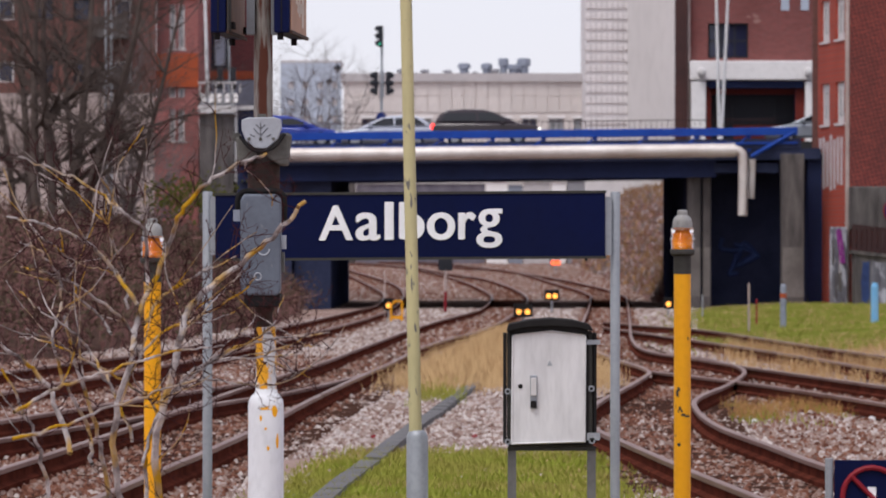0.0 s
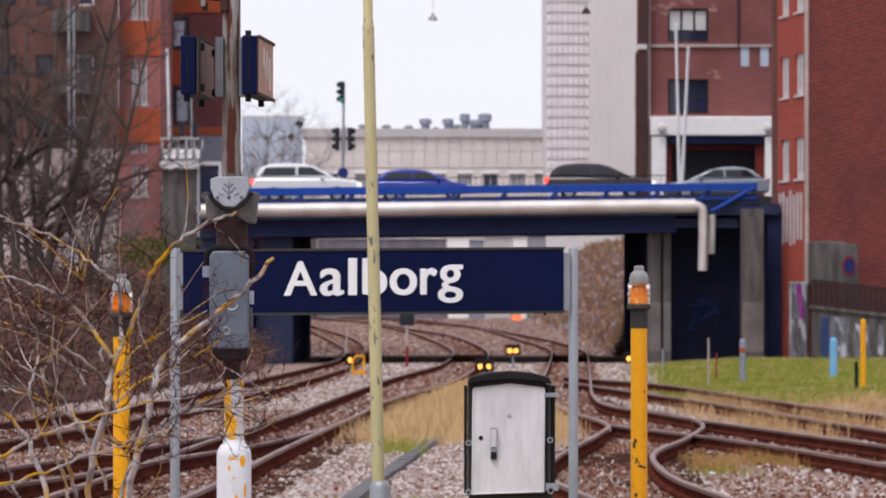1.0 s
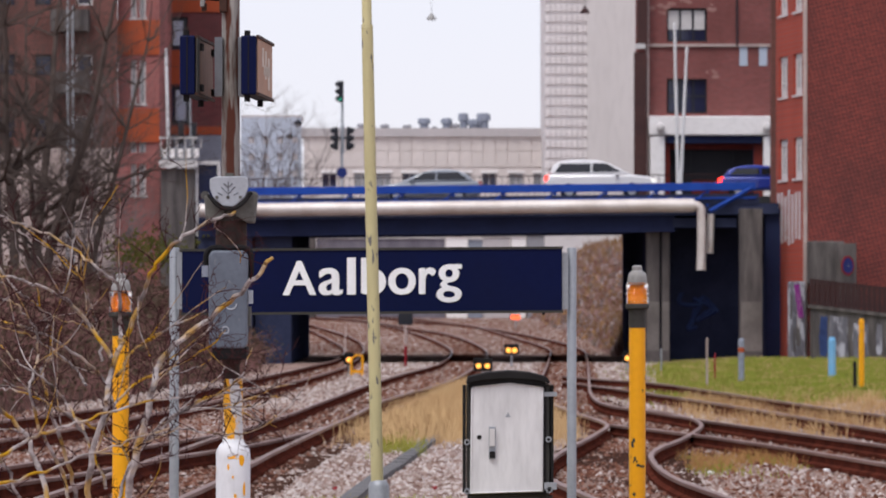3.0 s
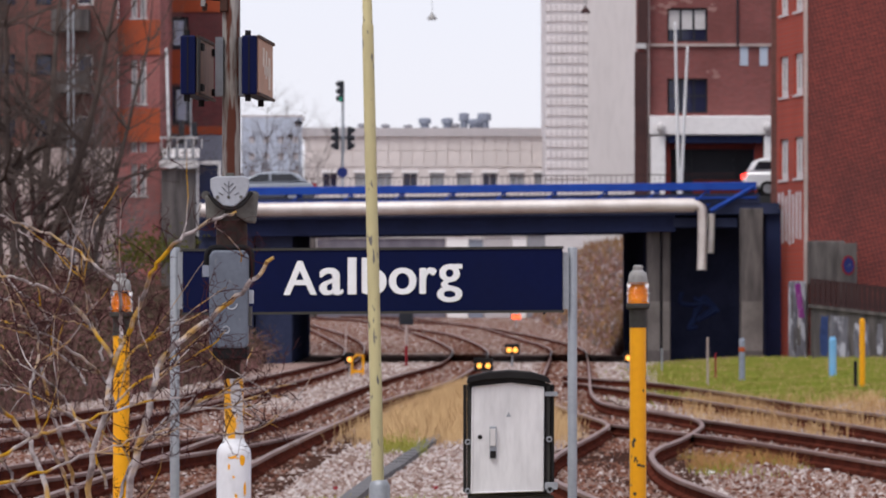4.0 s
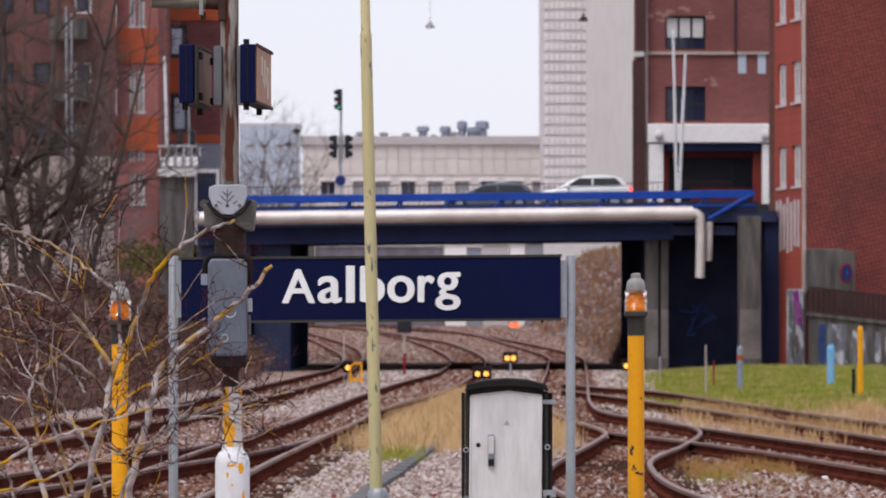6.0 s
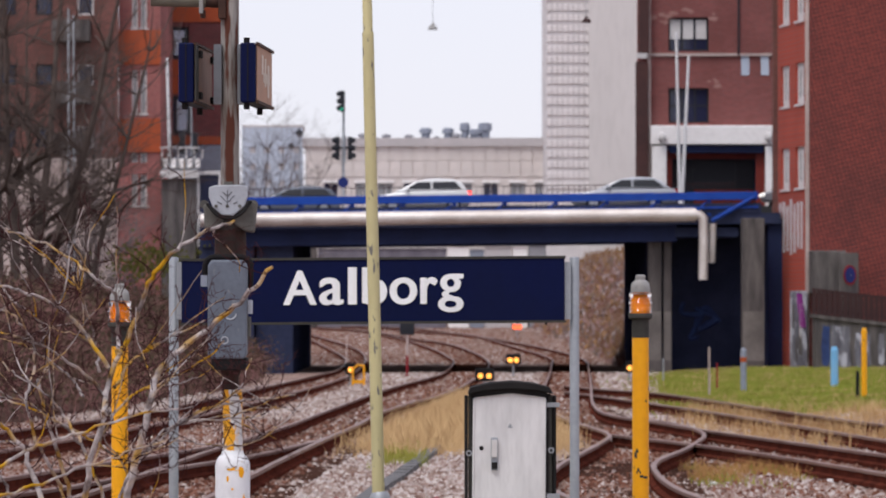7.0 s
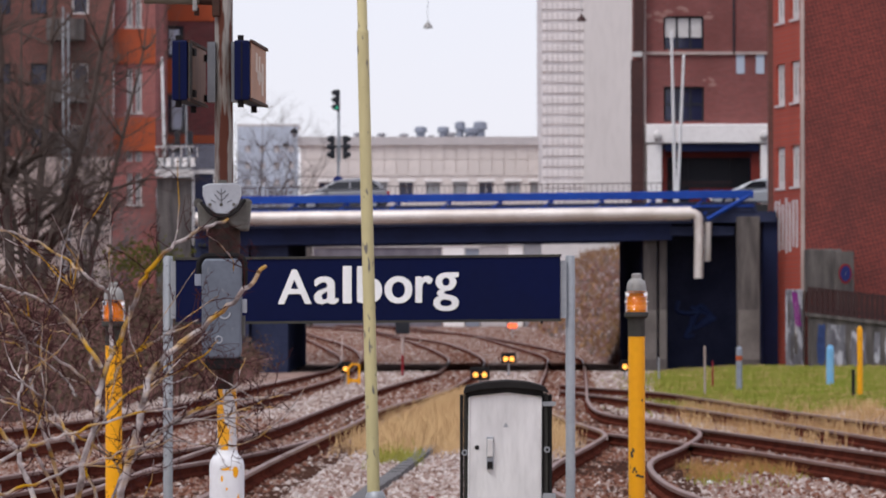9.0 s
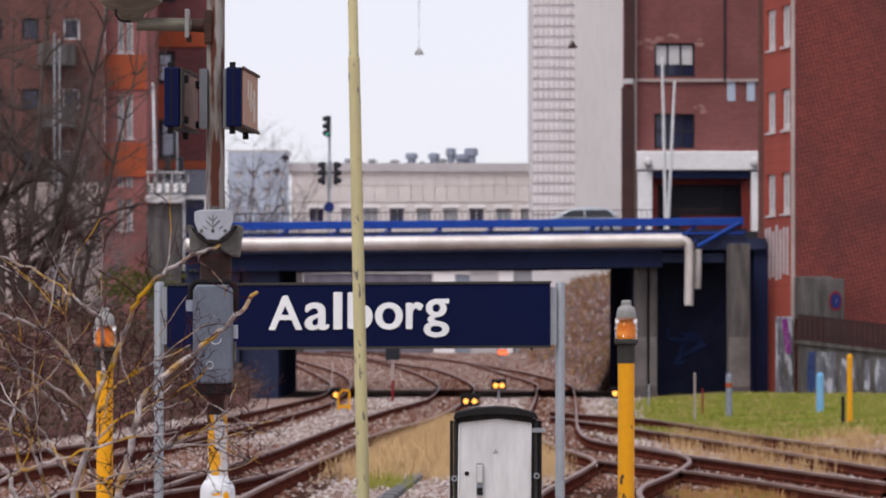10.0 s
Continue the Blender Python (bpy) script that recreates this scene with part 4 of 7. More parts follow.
def porch_building():
    """Brick building with a white portal behind the bridge."""
    d = 226.0
    x0, x1 = 9.60, 17.65
    b = thing("portal_building", "brown-red brick building with a white framed portal", "building")
    zz = lambda py: 17.80 - py * 226 / 8142
    xx = lambda px: (px - 784) * 226 / 8142 - x0
    ops = [(xx(1185), xx(1257), zz(92), zz(32)), (xx(1185), xx(1257), zz(220), zz(158)), (xx(1185), xx(1257), zz(-60), zz(-120)),
           (xx(1170), xx(1362), zz(380), zz(262))]
    wall = part("wall", wall_form(x1 - x0, 28, 0.5, ops), BRICK_PORCH, b, at=pose(x0, d, 0))
    for o in ops[:3]:
        w = window(wall, *o, y=0.2, frame_mat=FRAME_DARK, pane_mat=DARK_GLASS, mullions=2, bars=1, width=0.1, sill=False)
    for k in range(3):  # pale blinds behind the upper window
        u = xx(1188) + k * 0.64
        part("blind", Form().box(u, u + 0.52, 0.17, 0.19, zz(70), zz(36)), FRAME_WHITE, wall, "drawn pale blind")
    # Dark sheet added behind the openings, standing in for the unlit interior.
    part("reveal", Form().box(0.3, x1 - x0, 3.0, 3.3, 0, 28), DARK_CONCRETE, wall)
    part("cornice", Form().box(xx(1143), x1 - x0, -0.12, -0.004, zz(101), zz(96)), PLINTH, wall)
    part("downpipe", Form().tube([(xx(1310), -0.12, zz(-200)), (xx(1310), -0.12, zz(100))], 0.05, 8), FRAME_DARK, wall)
    for u in (1322, 1357):
        part("small_window", Form().box(xx(u) - 0.2, xx(u) + 0.2, -0.04, -0.006, zz(135), zz(96)), PALE_BLUE, wall)
    # portal
    p = part("portal", Form().box(xx(1154), xx(1180), -0.9, -0.006, zz(380), zz(262)).box(xx(1356), xx(1374), -0.9, -0.006, zz(380), zz(262))
             .box(xx(1152), xx(1376), -0.95, -0.006, zz(260), zz(226)), WHITE_RENDER, b, "white rendered portal", bevel=0.05, at=pose(x0, d, 0))
    part("canopy", Form().box(xx(1186), xx(1352), -0.7, -0.1, zz(274), zz(261)), NAVY_BEAM, p, "dark blue-green roller canopy")
    for u in (1172, 1361):
        part("globe_lamp", Form().lathe(xx(u), -1.1, [(0.05, zz(257)), (0.19, zz(252)), (0.22, zz(246)), (0.15, zz(241)), (0.05, zz(238))], 12), FRAME_WHITE, p, smooth=True)
    part("door_post", Form().box(xx(1180), xx(1190), -0.3, 0.1, zz(380), zz(270)), DOOR_RED, wall)
    part("door_post", Form().box(xx(1340), xx(1356), -0.3, 0.1, zz(380), zz(270)), DOOR_RED, wall)
    part("door_head", Form().box(xx(1190), xx(1340), 0.4, 0.5, zz(284), zz(270)), DOOR_RED, wall)
    part("door", Form().box(xx(1190), xx(1340), 0.9, 1.0, zz(380), zz(284)), FRAME_DARK, wall, "dark recessed glass doors")
    for k in range(2):
        u = xx(1230) + k * 2.1
        part("door_post", Form().box(u, u + 0.1, 0.82, 0.9, zz(380), zz(284)), FRAME_DARK, wall)
    part("door_panel", Form().box(xx(1232), xx(1338), 0.8, 0.88, zz(380), zz(338)), DOOR_RED, wall, "dark red lower door panels")
    rng = random.Random(17)
    for px, py, n in ((1180, 30, 4), (1220, 22, 5), (1262, 30, 4), (1264, 146, 4), (1172, 40, 3)):
        for q in range(n):
            u, v, r = xx(px) + rng.gauss(0, 0.35), zz(py) + rng.gauss(0, 0.12), rng.uniform(0.08, 0.22)
            corners = [(u + r * rng.uniform(0.7, 1.3) * math.cos(a * 0.9), v + 0.6 * r * rng.uniform(0.7, 1.3) * math.sin(a * 0.9)) for a in range(7)]
            part("mortar_patch", Form().prism(corners, -0.012 - 0.001 * q, -0.004), PATCH, wall)
    # return beside the tower, the slot's shadow put into its colour, with gutter boxes
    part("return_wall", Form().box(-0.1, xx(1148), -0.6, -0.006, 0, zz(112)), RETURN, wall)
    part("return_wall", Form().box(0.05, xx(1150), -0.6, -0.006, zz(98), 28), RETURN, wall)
    part("corner_pipe", Form().tube([(xx(1150), -0.3, 0), (xx(1150), -0.3, 28)], 0.09, 8), PLINTH, wall)
    part("hopper", Form().box(-0.1, xx(1146), -0.7, -0.61, zz(106), zz(97)), FRAME_WHITE, wall)


porch_building()


def tower():
    t = thing("concrete_tower", "tall pale grey tower with a tiled face and a plain face", "building")
    xl, xm, xr = 9.05, 12.88, 17.51
    part("plain_face", Form().box(xm, xr, 405, 425, 3, 46), TOWER_PLAIN, t)
    part("tiled_core", Form().box(xl + 0.1, xm - 0.004, 405.6, 425, 3, 46), TOWER_JOINT, t)
    cols, rows = 8, 34
    w = (xm - xl) / cols
    tile = Form()
    tile.box(-w * 0.37, w * 0.37, -0.08, 0.08, -0.30, 0.30)
    me = tile.mesh("tile", TOWER_TILE)
    z = 12.74
    for r in range(rows):
        for c in range(cols):
            ob = new("tile", me)
            ob.parent = t
            ob.matrix_basis = pose(xl + 0.1 + w * (c + 0.5), 405.53 + random.uniform(-0.02, 0.02), z + r * 0.931)


tower()


def long_hall():
    d = 420.0
    x0, x1 = -12.69, 10.63
    h = thing("long_hall", "long low pale building with a grey roof band", "building")
    zz = lambda py: 31.15 - py * 420 / 8142
    xx = lambda px: (px - 784) * 420 / 8142 - x0
    ops = []
    for px in (583, 640, 680, 726, 774, 822, 868, 916, 960):
        ops.append((xx(px - 13), xx(px + 13), zz(352), zz(327)))
    wall = part("wall", wall_form(x1 - x0, zz(262), 0.4, ops), HALL_PANEL, h, at=pose(x0, d, 0))
    for i, o in enumerate(ops):
        window(wall, *o, y=0.2, frame_mat=HALL_ROOF, pane_mat=GREY_GLASS if i % 3 else DARK_GLASS, mullions=1, sill=False)
        part("lintel", Form().box(o[0] - 0.15, o[1] + 0.15, -0.12, -0.006, o[3], o[3] + 0.25), WHITE_RENDER, wall)
    me = Form().box(-0.5, 0.5, -0.1, -0.006, -0.72, 0.72).mesh("panel", HALL_PANEL)
    for r in range(2):
        for c in range(int((x1 - x0) / 1.1)):
            ob = new("panel", me)
            ob.parent = wall
            ob.matrix_basis = pose(0.55 + c * 1.1, 0, zz(304) + r * 1.5 + 0.1)
    part("roof_band", Form().box(x0 - 0.3, x1, d - 0.4, d + 14, zz(262), zz(247)), HALL_ROOF, h)
    part("roof_upper", Form().box(x0 + 1.5, x1, d + 6, d + 14, zz(247), zz(243)), HALL_ROOF, h)
    rng = random.Random(5)
    vents = thing("roof_vents", "row of grey rooftop vents and ducts", "roof vents")
    for px, wd, ht in ((640, 8, 14), (682, 8, 13), (722, 8, 12), (752, 11, 24), (792, 10, 24), (806, 9, 14), (822, 9, 33), (842, 15, 22), (858, 12, 33), (915, 6, 6), (935, 5, 6), (665, 5, 7), (771, 5, 9)):
        cx, r = (px - 784) * 428 / 8142, wd * 428 / 8142
        z0, z1 = zz(247), zz(247) + ht * 428 / 8142
        part("vent", Form().lathe(cx, 428, [(r * 0.75, z0), (r * 0.7, z0 + (z1 - z0) * 0.55), (r * 1.05, z0 + (z1 - z0) * 0.6), (r, z1 - 0.1), (r * 0.6, z1)], 10), GREY_BOX if ht > 18 else HALL_VENT, vents)


long_hall()


def far_sheds():
    d = 408.0
    k = d / 8142
    for p0, p1, top, mat, label in ((470, 556, 438, STREAKED, "dark low shed above the railway cutting"), (560, 789, 444, LILAC, "long grey-lilac shed above the railway cutting"),
                                    (792, 829, 440, WHITE_RENDER, "small white shed above the railway cutting"), (831, 856, 446, GREY_BOX, "blue-grey low shed above the railway cutting"),
                                    (858, 905, 441, HALL_ROOF, "pale grey shed above the railway cutting"), (908, 933, 441, WHITE_RENDER, "small white shed above the railway cutting"),
                                    (936, 1010, 438, HALL_VENT, "grey shed above the railway cutting")):
        t = thing("shed", label, "shed")
        x0, x1 = (p0 - 784) * k, (p1 - 784) * k
        zt = 2.26 + (560 - top) * k
        part("wall", Form().box(x0, x1, d, d + 4, 0.6, zt), mat, t)
        part("roof", Form().box(x0 - 0.03, x1 + 0.03, d - 0.15, d + 4.2, zt, zt + 0.16), HALL_ROOF, t)
        n = max(1, int((x1 - x0) / 3))
        for i in range(n):
            u = x0 + (i + 0.5) * (x1 - x0) / n
            part("door", Form().box(u - 0.45, u + 0.45, d - 0.06, d - 0.006, 4.6, 6.6), DARK_CONCRETE, t, "dark doorway")


far_sheds()


def hazy_block():
    b = thing("far_block", "hazy pale blue apartment block far off", "building")
    d = 520.0
    x0, x1 = -22.93, -16.03
    ops = []
    for r in range(3):
        for c in range(4):
            x = 0.8 + c * 1.65
            z = 16.63 + 1.9 * r
            ops.append((x, x + 0.8, z, z + 0.9))
    # Wall, frames and panes lie close in tone: distance haze put into colour.
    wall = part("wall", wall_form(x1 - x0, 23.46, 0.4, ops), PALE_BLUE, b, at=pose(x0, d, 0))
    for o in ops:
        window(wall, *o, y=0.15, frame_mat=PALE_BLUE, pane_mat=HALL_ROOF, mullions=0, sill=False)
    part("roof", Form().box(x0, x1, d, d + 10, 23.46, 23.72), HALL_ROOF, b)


hazy_block()


def left_buildings():
    zz = lambda py: 17.53 - py * 222 / 8142
    mx = lambda px: (px - 784) * 222 / 8142
    # brick and orange panel wing
    a = thing("apartment_block", "dull brick apartment block with orange panel bands", "building")
    x0, x1 = mx(205), mx(279)
    ops = []
    for zb in (50, 203, 350, -100):
        ops += [(mx(228) - x0, mx(239) - x0, zz(zb), zz(zb - 78)), (mx(243) - x0, mx(255) - x0, zz(zb), zz(zb - 78))]
    wall = part("wall", wall_form(x1 - x0, 24, 0.4, ops), BRICK_LEFT, a, at=pose(x0, 222, 0))
    for o in ops:
        window(wall, *o, y=0.15, mullions=0, pane_mat=GREY_GLASS, width=0.09)
    for p0, p1 in ((116, 54), (272, 212), (-40, -95)):
        part("orange_band", Form().box(-0.02, x1 - x0 + 0.02, -0.08, -0.006, zz(p0), zz(p1)), ORANGE, wall, "orange panel band")
    part("side_return", Form().box(x1 - 0.3, x1, 222.41, 236, 0, 24), BRICK_LEFT, a)
    # the storey that stands forward to the street
    lx = lambda px: (px - 784) * 194.6 / 8142 + 13.93
    holes = [(lx(228), lx(239), 7.28, 8.62), (lx(243), lx(255), 7.28, 8.62)]
    front = part("street_storey", wall_form(1.88, 9.1, 0.4, holes), BRICK_LEFT, a, "dull brick storey along the street", at=pose(-13.93, 194.6, -0.4))
    for o in holes:
        window(front, *o, y=0.15, mullions=0, pane_mat=GREY_GLASS, width=0.09)
    # setback wing
    c = thing("apartment_block", "dark red brick wing with orange bands and dark windows", "building")
    u0, u1 = (280 - 784) * 232 / 8142, (392 - 784) * 232 / 8142
    cz = lambda py: 18.22 - py * 232 / 8142
    cx = lambda px: (px - 784) * 232 / 8142 - u0
    ops = [(0.05, cx(330), cz(106), cz(48)), (0.05, cx(335), cz(240), cz(172)), (0.05, cx(330), cz(-40), cz(-100))]
    wall = part("wall", wall_form(u1 - u0, 24, 0.4, ops), BRICK_WING, c, "mauve-brown brick facade", at=pose(u0, 232, 0))
    for o in ops:
        window(wall, *o, y=0.12, frame_mat=FRAME_DARK, pane_mat=DARK_GLASS, mullions=1, width=0.14, sill=False)
        part("curtain", Form().box(o[1] - 0.75, o[1] - 0.25, 0.08, 0.1, o[2] + 0.2, o[3] - 0.2), PALE_BLUE, wall, "pale curtain")
    for p0, p1 in ((40, 8), (168, 108), (258, 244)):
        part("orange_band", Form().box(0.0, cx(325) if p0 == 168 else u1 - u0, -0.06, -0.006, cz(p0), cz(p1)), ORANGE, wall, "orange panel band")
    part("grey_storey", Form().box(0.0, u1 - u0, -0.25, -0.006, 0, cz(260)), GREY_BOX, wall, "grey lower storey")
    # shopfront frames and a white sign frame below
    nx = lambda px: (px - 784) * 193 / 8142
    nz = lambda py: 2.26 + (560 - py) * 193 / 8142
    s = thing("entrance_front", "white-framed glazed entrance with a pale sign panel", "shop front")
    part("frame", Form().box(nx(344), nx(388), 193.0, 193.2, nz(312), nz(305)).box(nx(344), nx(349), 193.0, 193.2, nz(440), nz(312)).box(nx(383), nx(388), 193.0, 193.2, nz(440), nz(312)), FRAME_WHITE, s)
    part("pane", Form().box(nx(349), nx(383), 193.1, 193.15, nz(440), nz(312)), DARK_GLASS, s)
    part("sign_panel", Form().box(nx(282), nx(346), 192.6, 192.8, nz(304), nz(284)), GREY_GLASS, s)
    for k in range(5):
        u = nx(285) + k * 0.34
        part("sign_bar", Form().box(u, u + 0.2, 192.55, 192.595, nz(300), nz(284)), WHITE_RENDER, s)
    part("sign_rail", Form().box(nx(280), nx(348), 192.6, 192.7, nz(266), nz(263)), FRAME_WHITE, s)
    part("sign_ledge", Form().box(nx(280), nx(348), 192.58, 192.8, nz(318), nz(305)), FRAME_WHITE, s)
    for k in range(6):
        u = nx(282) + k * 0.34
        part("sign_post", Form().box(u, u + 0.05, 192.62, 192.68, nz(284), nz(266)), FRAME_WHITE, s)
    part("dark_base", Form().box(nx(282), nx(343), 192.9, 194.5, 0, nz(320)), STREAKED, s, "weathered dark base")
    # long brown block behind the tree
    b = thing("apartment_block", "brown brick apartment block with dark balconies", "building")
    x0, x1 = mx(-140), mx(206)
    ops = []
    for zb in (30, 155, 265):
        for px in (10, 75, 148, -60):
            ops.append((mx(px - 15) - x0, mx(px + 15) - x0, zz(zb), zz(zb - 38)))
    wall = part("wall", wall_form(x1 - x0, 24, 0.4, ops), BRICK_DARK, b, at=pose(x0, 221, 0))
    for o in ops:
        window(wall, *o, y=0.12, mullions=0, width=0.1, frame_mat=FRAME_WHITE if 1.0 < o[0] % 3.1 < 1.9 else FRAME_DARK, sill=False)
    for zb in (62, 172, 262):
        part("balcony", Form().box(mx(92) - x0, mx(158) - x0, -1.3, -0.006, zz(zb + 16), zz(zb - 22)), STREAKED, wall, "dark balcony front")
    part("lower_storey", Form().box(0, x1 - x0, -1.6, -0.4, 0, zz(286)), PLINTH, wall, "grey-beige rendered lower storey")


left_buildings()


# ---------------------------------------------------------------- banks, hedge and trees
def scrub_bank():
    """Brown slope beside the far tracks, and the bank that closes the cutting."""
    form = Form()
    foot = [(8.3, 219.5), (8.4, 235), (8.6, 270), (8.3, 330), (8.0, 400), (8.0, 440)]
    rows = smooth_line([(x, d, 0) for x, d in foot], 8)
    for p in rows:
        for k in range(9):
            u = k / 8
            nz = noise.noise(Vector((p.x + u * 3, p.y * 0.2, 1)))
            form.v.append((p.x + u * 5.5 + 0.3 * nz, p.y, rail_level(p.y) - 0.3 + 6.4 * math.sin(u * 1.45) + 0.35 * nz * (u > 0)))
    for j in range(len(rows) - 1):
        for k in range(8):
            a = j * 9 + k
            form.f.append((a, a + 1, a + 10, a + 9))
    tagged(part("scrub_bank", form, SCRUB, smooth=True), "steep brown scrub-covered bank beside the tracks", "bank", kind="structure")
    end = Form()
    for j in range(7):
        for i in range(61):
            x, d = -60 + 2 * i, 415 + j * 2
            end.v.append((x, d, rail_level(d) - 0.2 + 5.6 * min(1, j / 4) + 0.4 * noise.noise(Vector((x * 0.3, j, 0)))))
    for j in range(6):
        for i in range(60):
            a = j * 61 + i
            end.f.append((a, a + 1, a + 62, a + 61))
    tagged(part("scrub_bank", end, SCRUB, smooth=True), "brown bank closing the railway cutting", "bank", kind="structure")
    rng = random.Random(21)
    tw = Form()
    for k in range(6000):
        t = rng.random() ** 1.2
        p = rows[int(t * (len(rows) - 1))]
        u = rng.random()
        x, d = p.x + u * 5.2, p.y + rng.uniform(-4, 4)
        z = rail_level(d) - 0.3 + 6.4 * math.sin(u * 1.45)
        h = rng.uniform(0.3, 1.0)
        tw.blade(x, d, z - 0.1, h, 0.03, rng.gauss(0, 0.3), rng.gauss(0, 0.2))
    for k in range(5000):
        x, j = rng.uniform(-16, 16), rng.uniform(0, 5)
        d = 415 + j * 2
        tw.blade(x, d, rail_level(d) - 0.3 + 5.6 * min(1, j / 4), rng.uniform(0.4, 1.3), 0.05, rng.gauss(0, 0.4), rng.gauss(0, 0.2))
    mix = Form()
    for k in range(5200):
        t = rng.random() ** 1.2
        p = rows[int(t * (len(rows) - 1))]
        u = rng.random()
        x, d = p.x + u * 5.2, p.y + rng.uniform(-4, 4)
        c = Vector((x, d, rail_level(d) - 0.25 + 6.4 * math.sin(u * 1.45)))
        a, r = rng.uniform(0, 6.28), rng.uniform(0.08, 0.3)
        b = len(mix.v)
        mix.v += [tuple(c + Vector((math.cos(a) * r, -0.1, math.sin(a) * r))), tuple(c + Vector((-math.sin(a) * r, 0, math.cos(a) * r))),
                  tuple(c - Vector((math.cos(a) * r, 0.1, math.sin(a) * r))), tuple(c + Vector((math.sin(a) * r, 0, -math.cos(a) * r)))]
        mix.f.append((b, b + 1, b + 2, b + 3))
    tagged(part("scrub", mix, pieces_material("scrub_leaves", [(0.30, 0.20, 0.19), (0.17, 0.14, 0.125), (0.38, 0.32, 0.32), (0.22, 0.12, 0.11), (0.36, 0.22, 0.12), (0.29, 0.22, 0.215), (0.20, 0.15, 0.145), (0.30, 0.19, 0.175)])),
           "mottled brown and olive leaves on the bank", "scrub", kind="stuff")
    tagged(part("scrub", tw, material("scrub_stems", (0.20, 0.10, 0.075), 0.9, 0, (0.26, 0.17, 0.07), 0.4, 0.9, 3, 0.3, 0, spec=0.0)), "brown winter scrub on the bank", "scrub", kind="stuff")


scrub_bank()


def hedge():
    """Dark bramble thicket along the yard, on a low earth bank."""
    edge = smooth_line([(-14.0, 62, 0), (-9.3, 88, 0), (-7.4, 122, 0), (-6.6, 150, 0), (-7.6, 186, 0)], 10)
    form = Form()
    for p in edge:
        for k in range(9):
            u = k / 8
            nz = noise.noise(Vector((p.x * 0.6 + u * 6, p.y * 0.25, 5)))
            form.v.append((p.x - u * 9 + 0.4 * nz, p.y + u * 4, rail_level(p.y) - 0.25 + 2.5 * math.sin(min(1.0, u * 1.6) * 1.57) + 0.5 * nz * (k > 0)))
    for j in range(len(edge) - 1):
        for k in range(8):
            a = j * 9 + k
            form.f.append((a, a + 9, a + 10, a + 1))
    tagged(part("earth_bank", form, EARTH, smooth=True), "dark earth bank under brambles", "bank", kind="structure")
    rng = random.Random(31)
    stems, leaves = Form(), Form()
    for k in range(11000):
        p = edge[rng.randrange(len(edge))]
        u = rng.random() ** 1.3
        x, d = p.x - u * 8 + rng.gauss(0, 0.25), p.y + u * 4 + rng.uniform(-2, 2)
        top = 2.5 * math.sin(min(1.0, u * 1.6) * 1.57)
        z = rail_level(d) - 0.3 + top
        h = rng.uniform(0.4, 1.25)
        lx, ly = rng.gauss(0, 0.45), rng.gauss(0, 0.3)
        pts = [(x, d, z), (x + lx * 0.3, d + ly * 0.4, z + h * 0.6), (x + lx, d + ly, z + h * rng.uniform(0.6, 1.0))]
        if k % 2 == 0:
            stems.tube(pts, [0.018, 0.013, 0.006], 3, caps=False)
        for i in range(3):
            a = rng.uniform(0, 6.28)
            c = Vector(pts[rng.randrange(1, 3)]) + Vector((rng.gauss(0, 0.15), rng.gauss(0, 0.15), rng.gauss(0, 0.15)))
            r = rng.uniform(0.03, 0.075)
            b = len(leaves.v)
            leaves.v += [tuple(c + Vector((math.cos(a) * r, rng.uniform(-r, r), math.sin(a) * r))), tuple(c + Vector((-math.sin(a) * r * 0.5, 0.02, math.cos(a) * r * 0.5))),
                         tuple(c - Vector((math.cos(a) * r, rng.uniform(-r, r), math.sin(a) * r))), tuple(c + Vector((math.sin(a) * r * 0.5, -0.02, -math.cos(a) * r * 0.5)))]
            leaves.f.append((b, b + 1, b + 2, b + 3))
    tagged(part("bramble_stems", stems, HEDGE_TWIG), "reddish brown bramble stems in a winter thicket", "brambles", kind="stuff")
    tagged(part("bramble_leaves", leaves, HEDGE_LEAF), "dull dark leaves left on the thicket", "brambles", kind="stuff")
    ivy = Form()
    for k in range(600):
        c = Vector((-8.98 + rng.gauss(0, 0.7), 140 + rng.gauss(0, 0.4), 3.81 + rng.gauss(0, 0.3)))
        a, r = rng.uniform(0, 6.28), rng.uniform(0.04, 0.08)
        b = len(ivy.v)
        ivy.v += [tuple(c + Vector((math.cos(a) * r, 0.02, math.sin(a) * r))), tuple(c + Vector((-math.sin(a) * r * 0.6, 0, math.cos(a) * r * 0.6))),
                  tuple(c - Vector((math.cos(a) * r, 0.02, math.sin(a) * r))), tuple(c + Vector((math.sin(a) * r * 0.6, 0, -math.cos(a) * r * 0.6)))]
        ivy.f.append((b, b + 1, b + 2, b + 3))
    tagged(part("shrub", ivy, SHRUB), "yellow-green evergreen shrub in the thicket", "shrub", kind="stuff")


hedge()


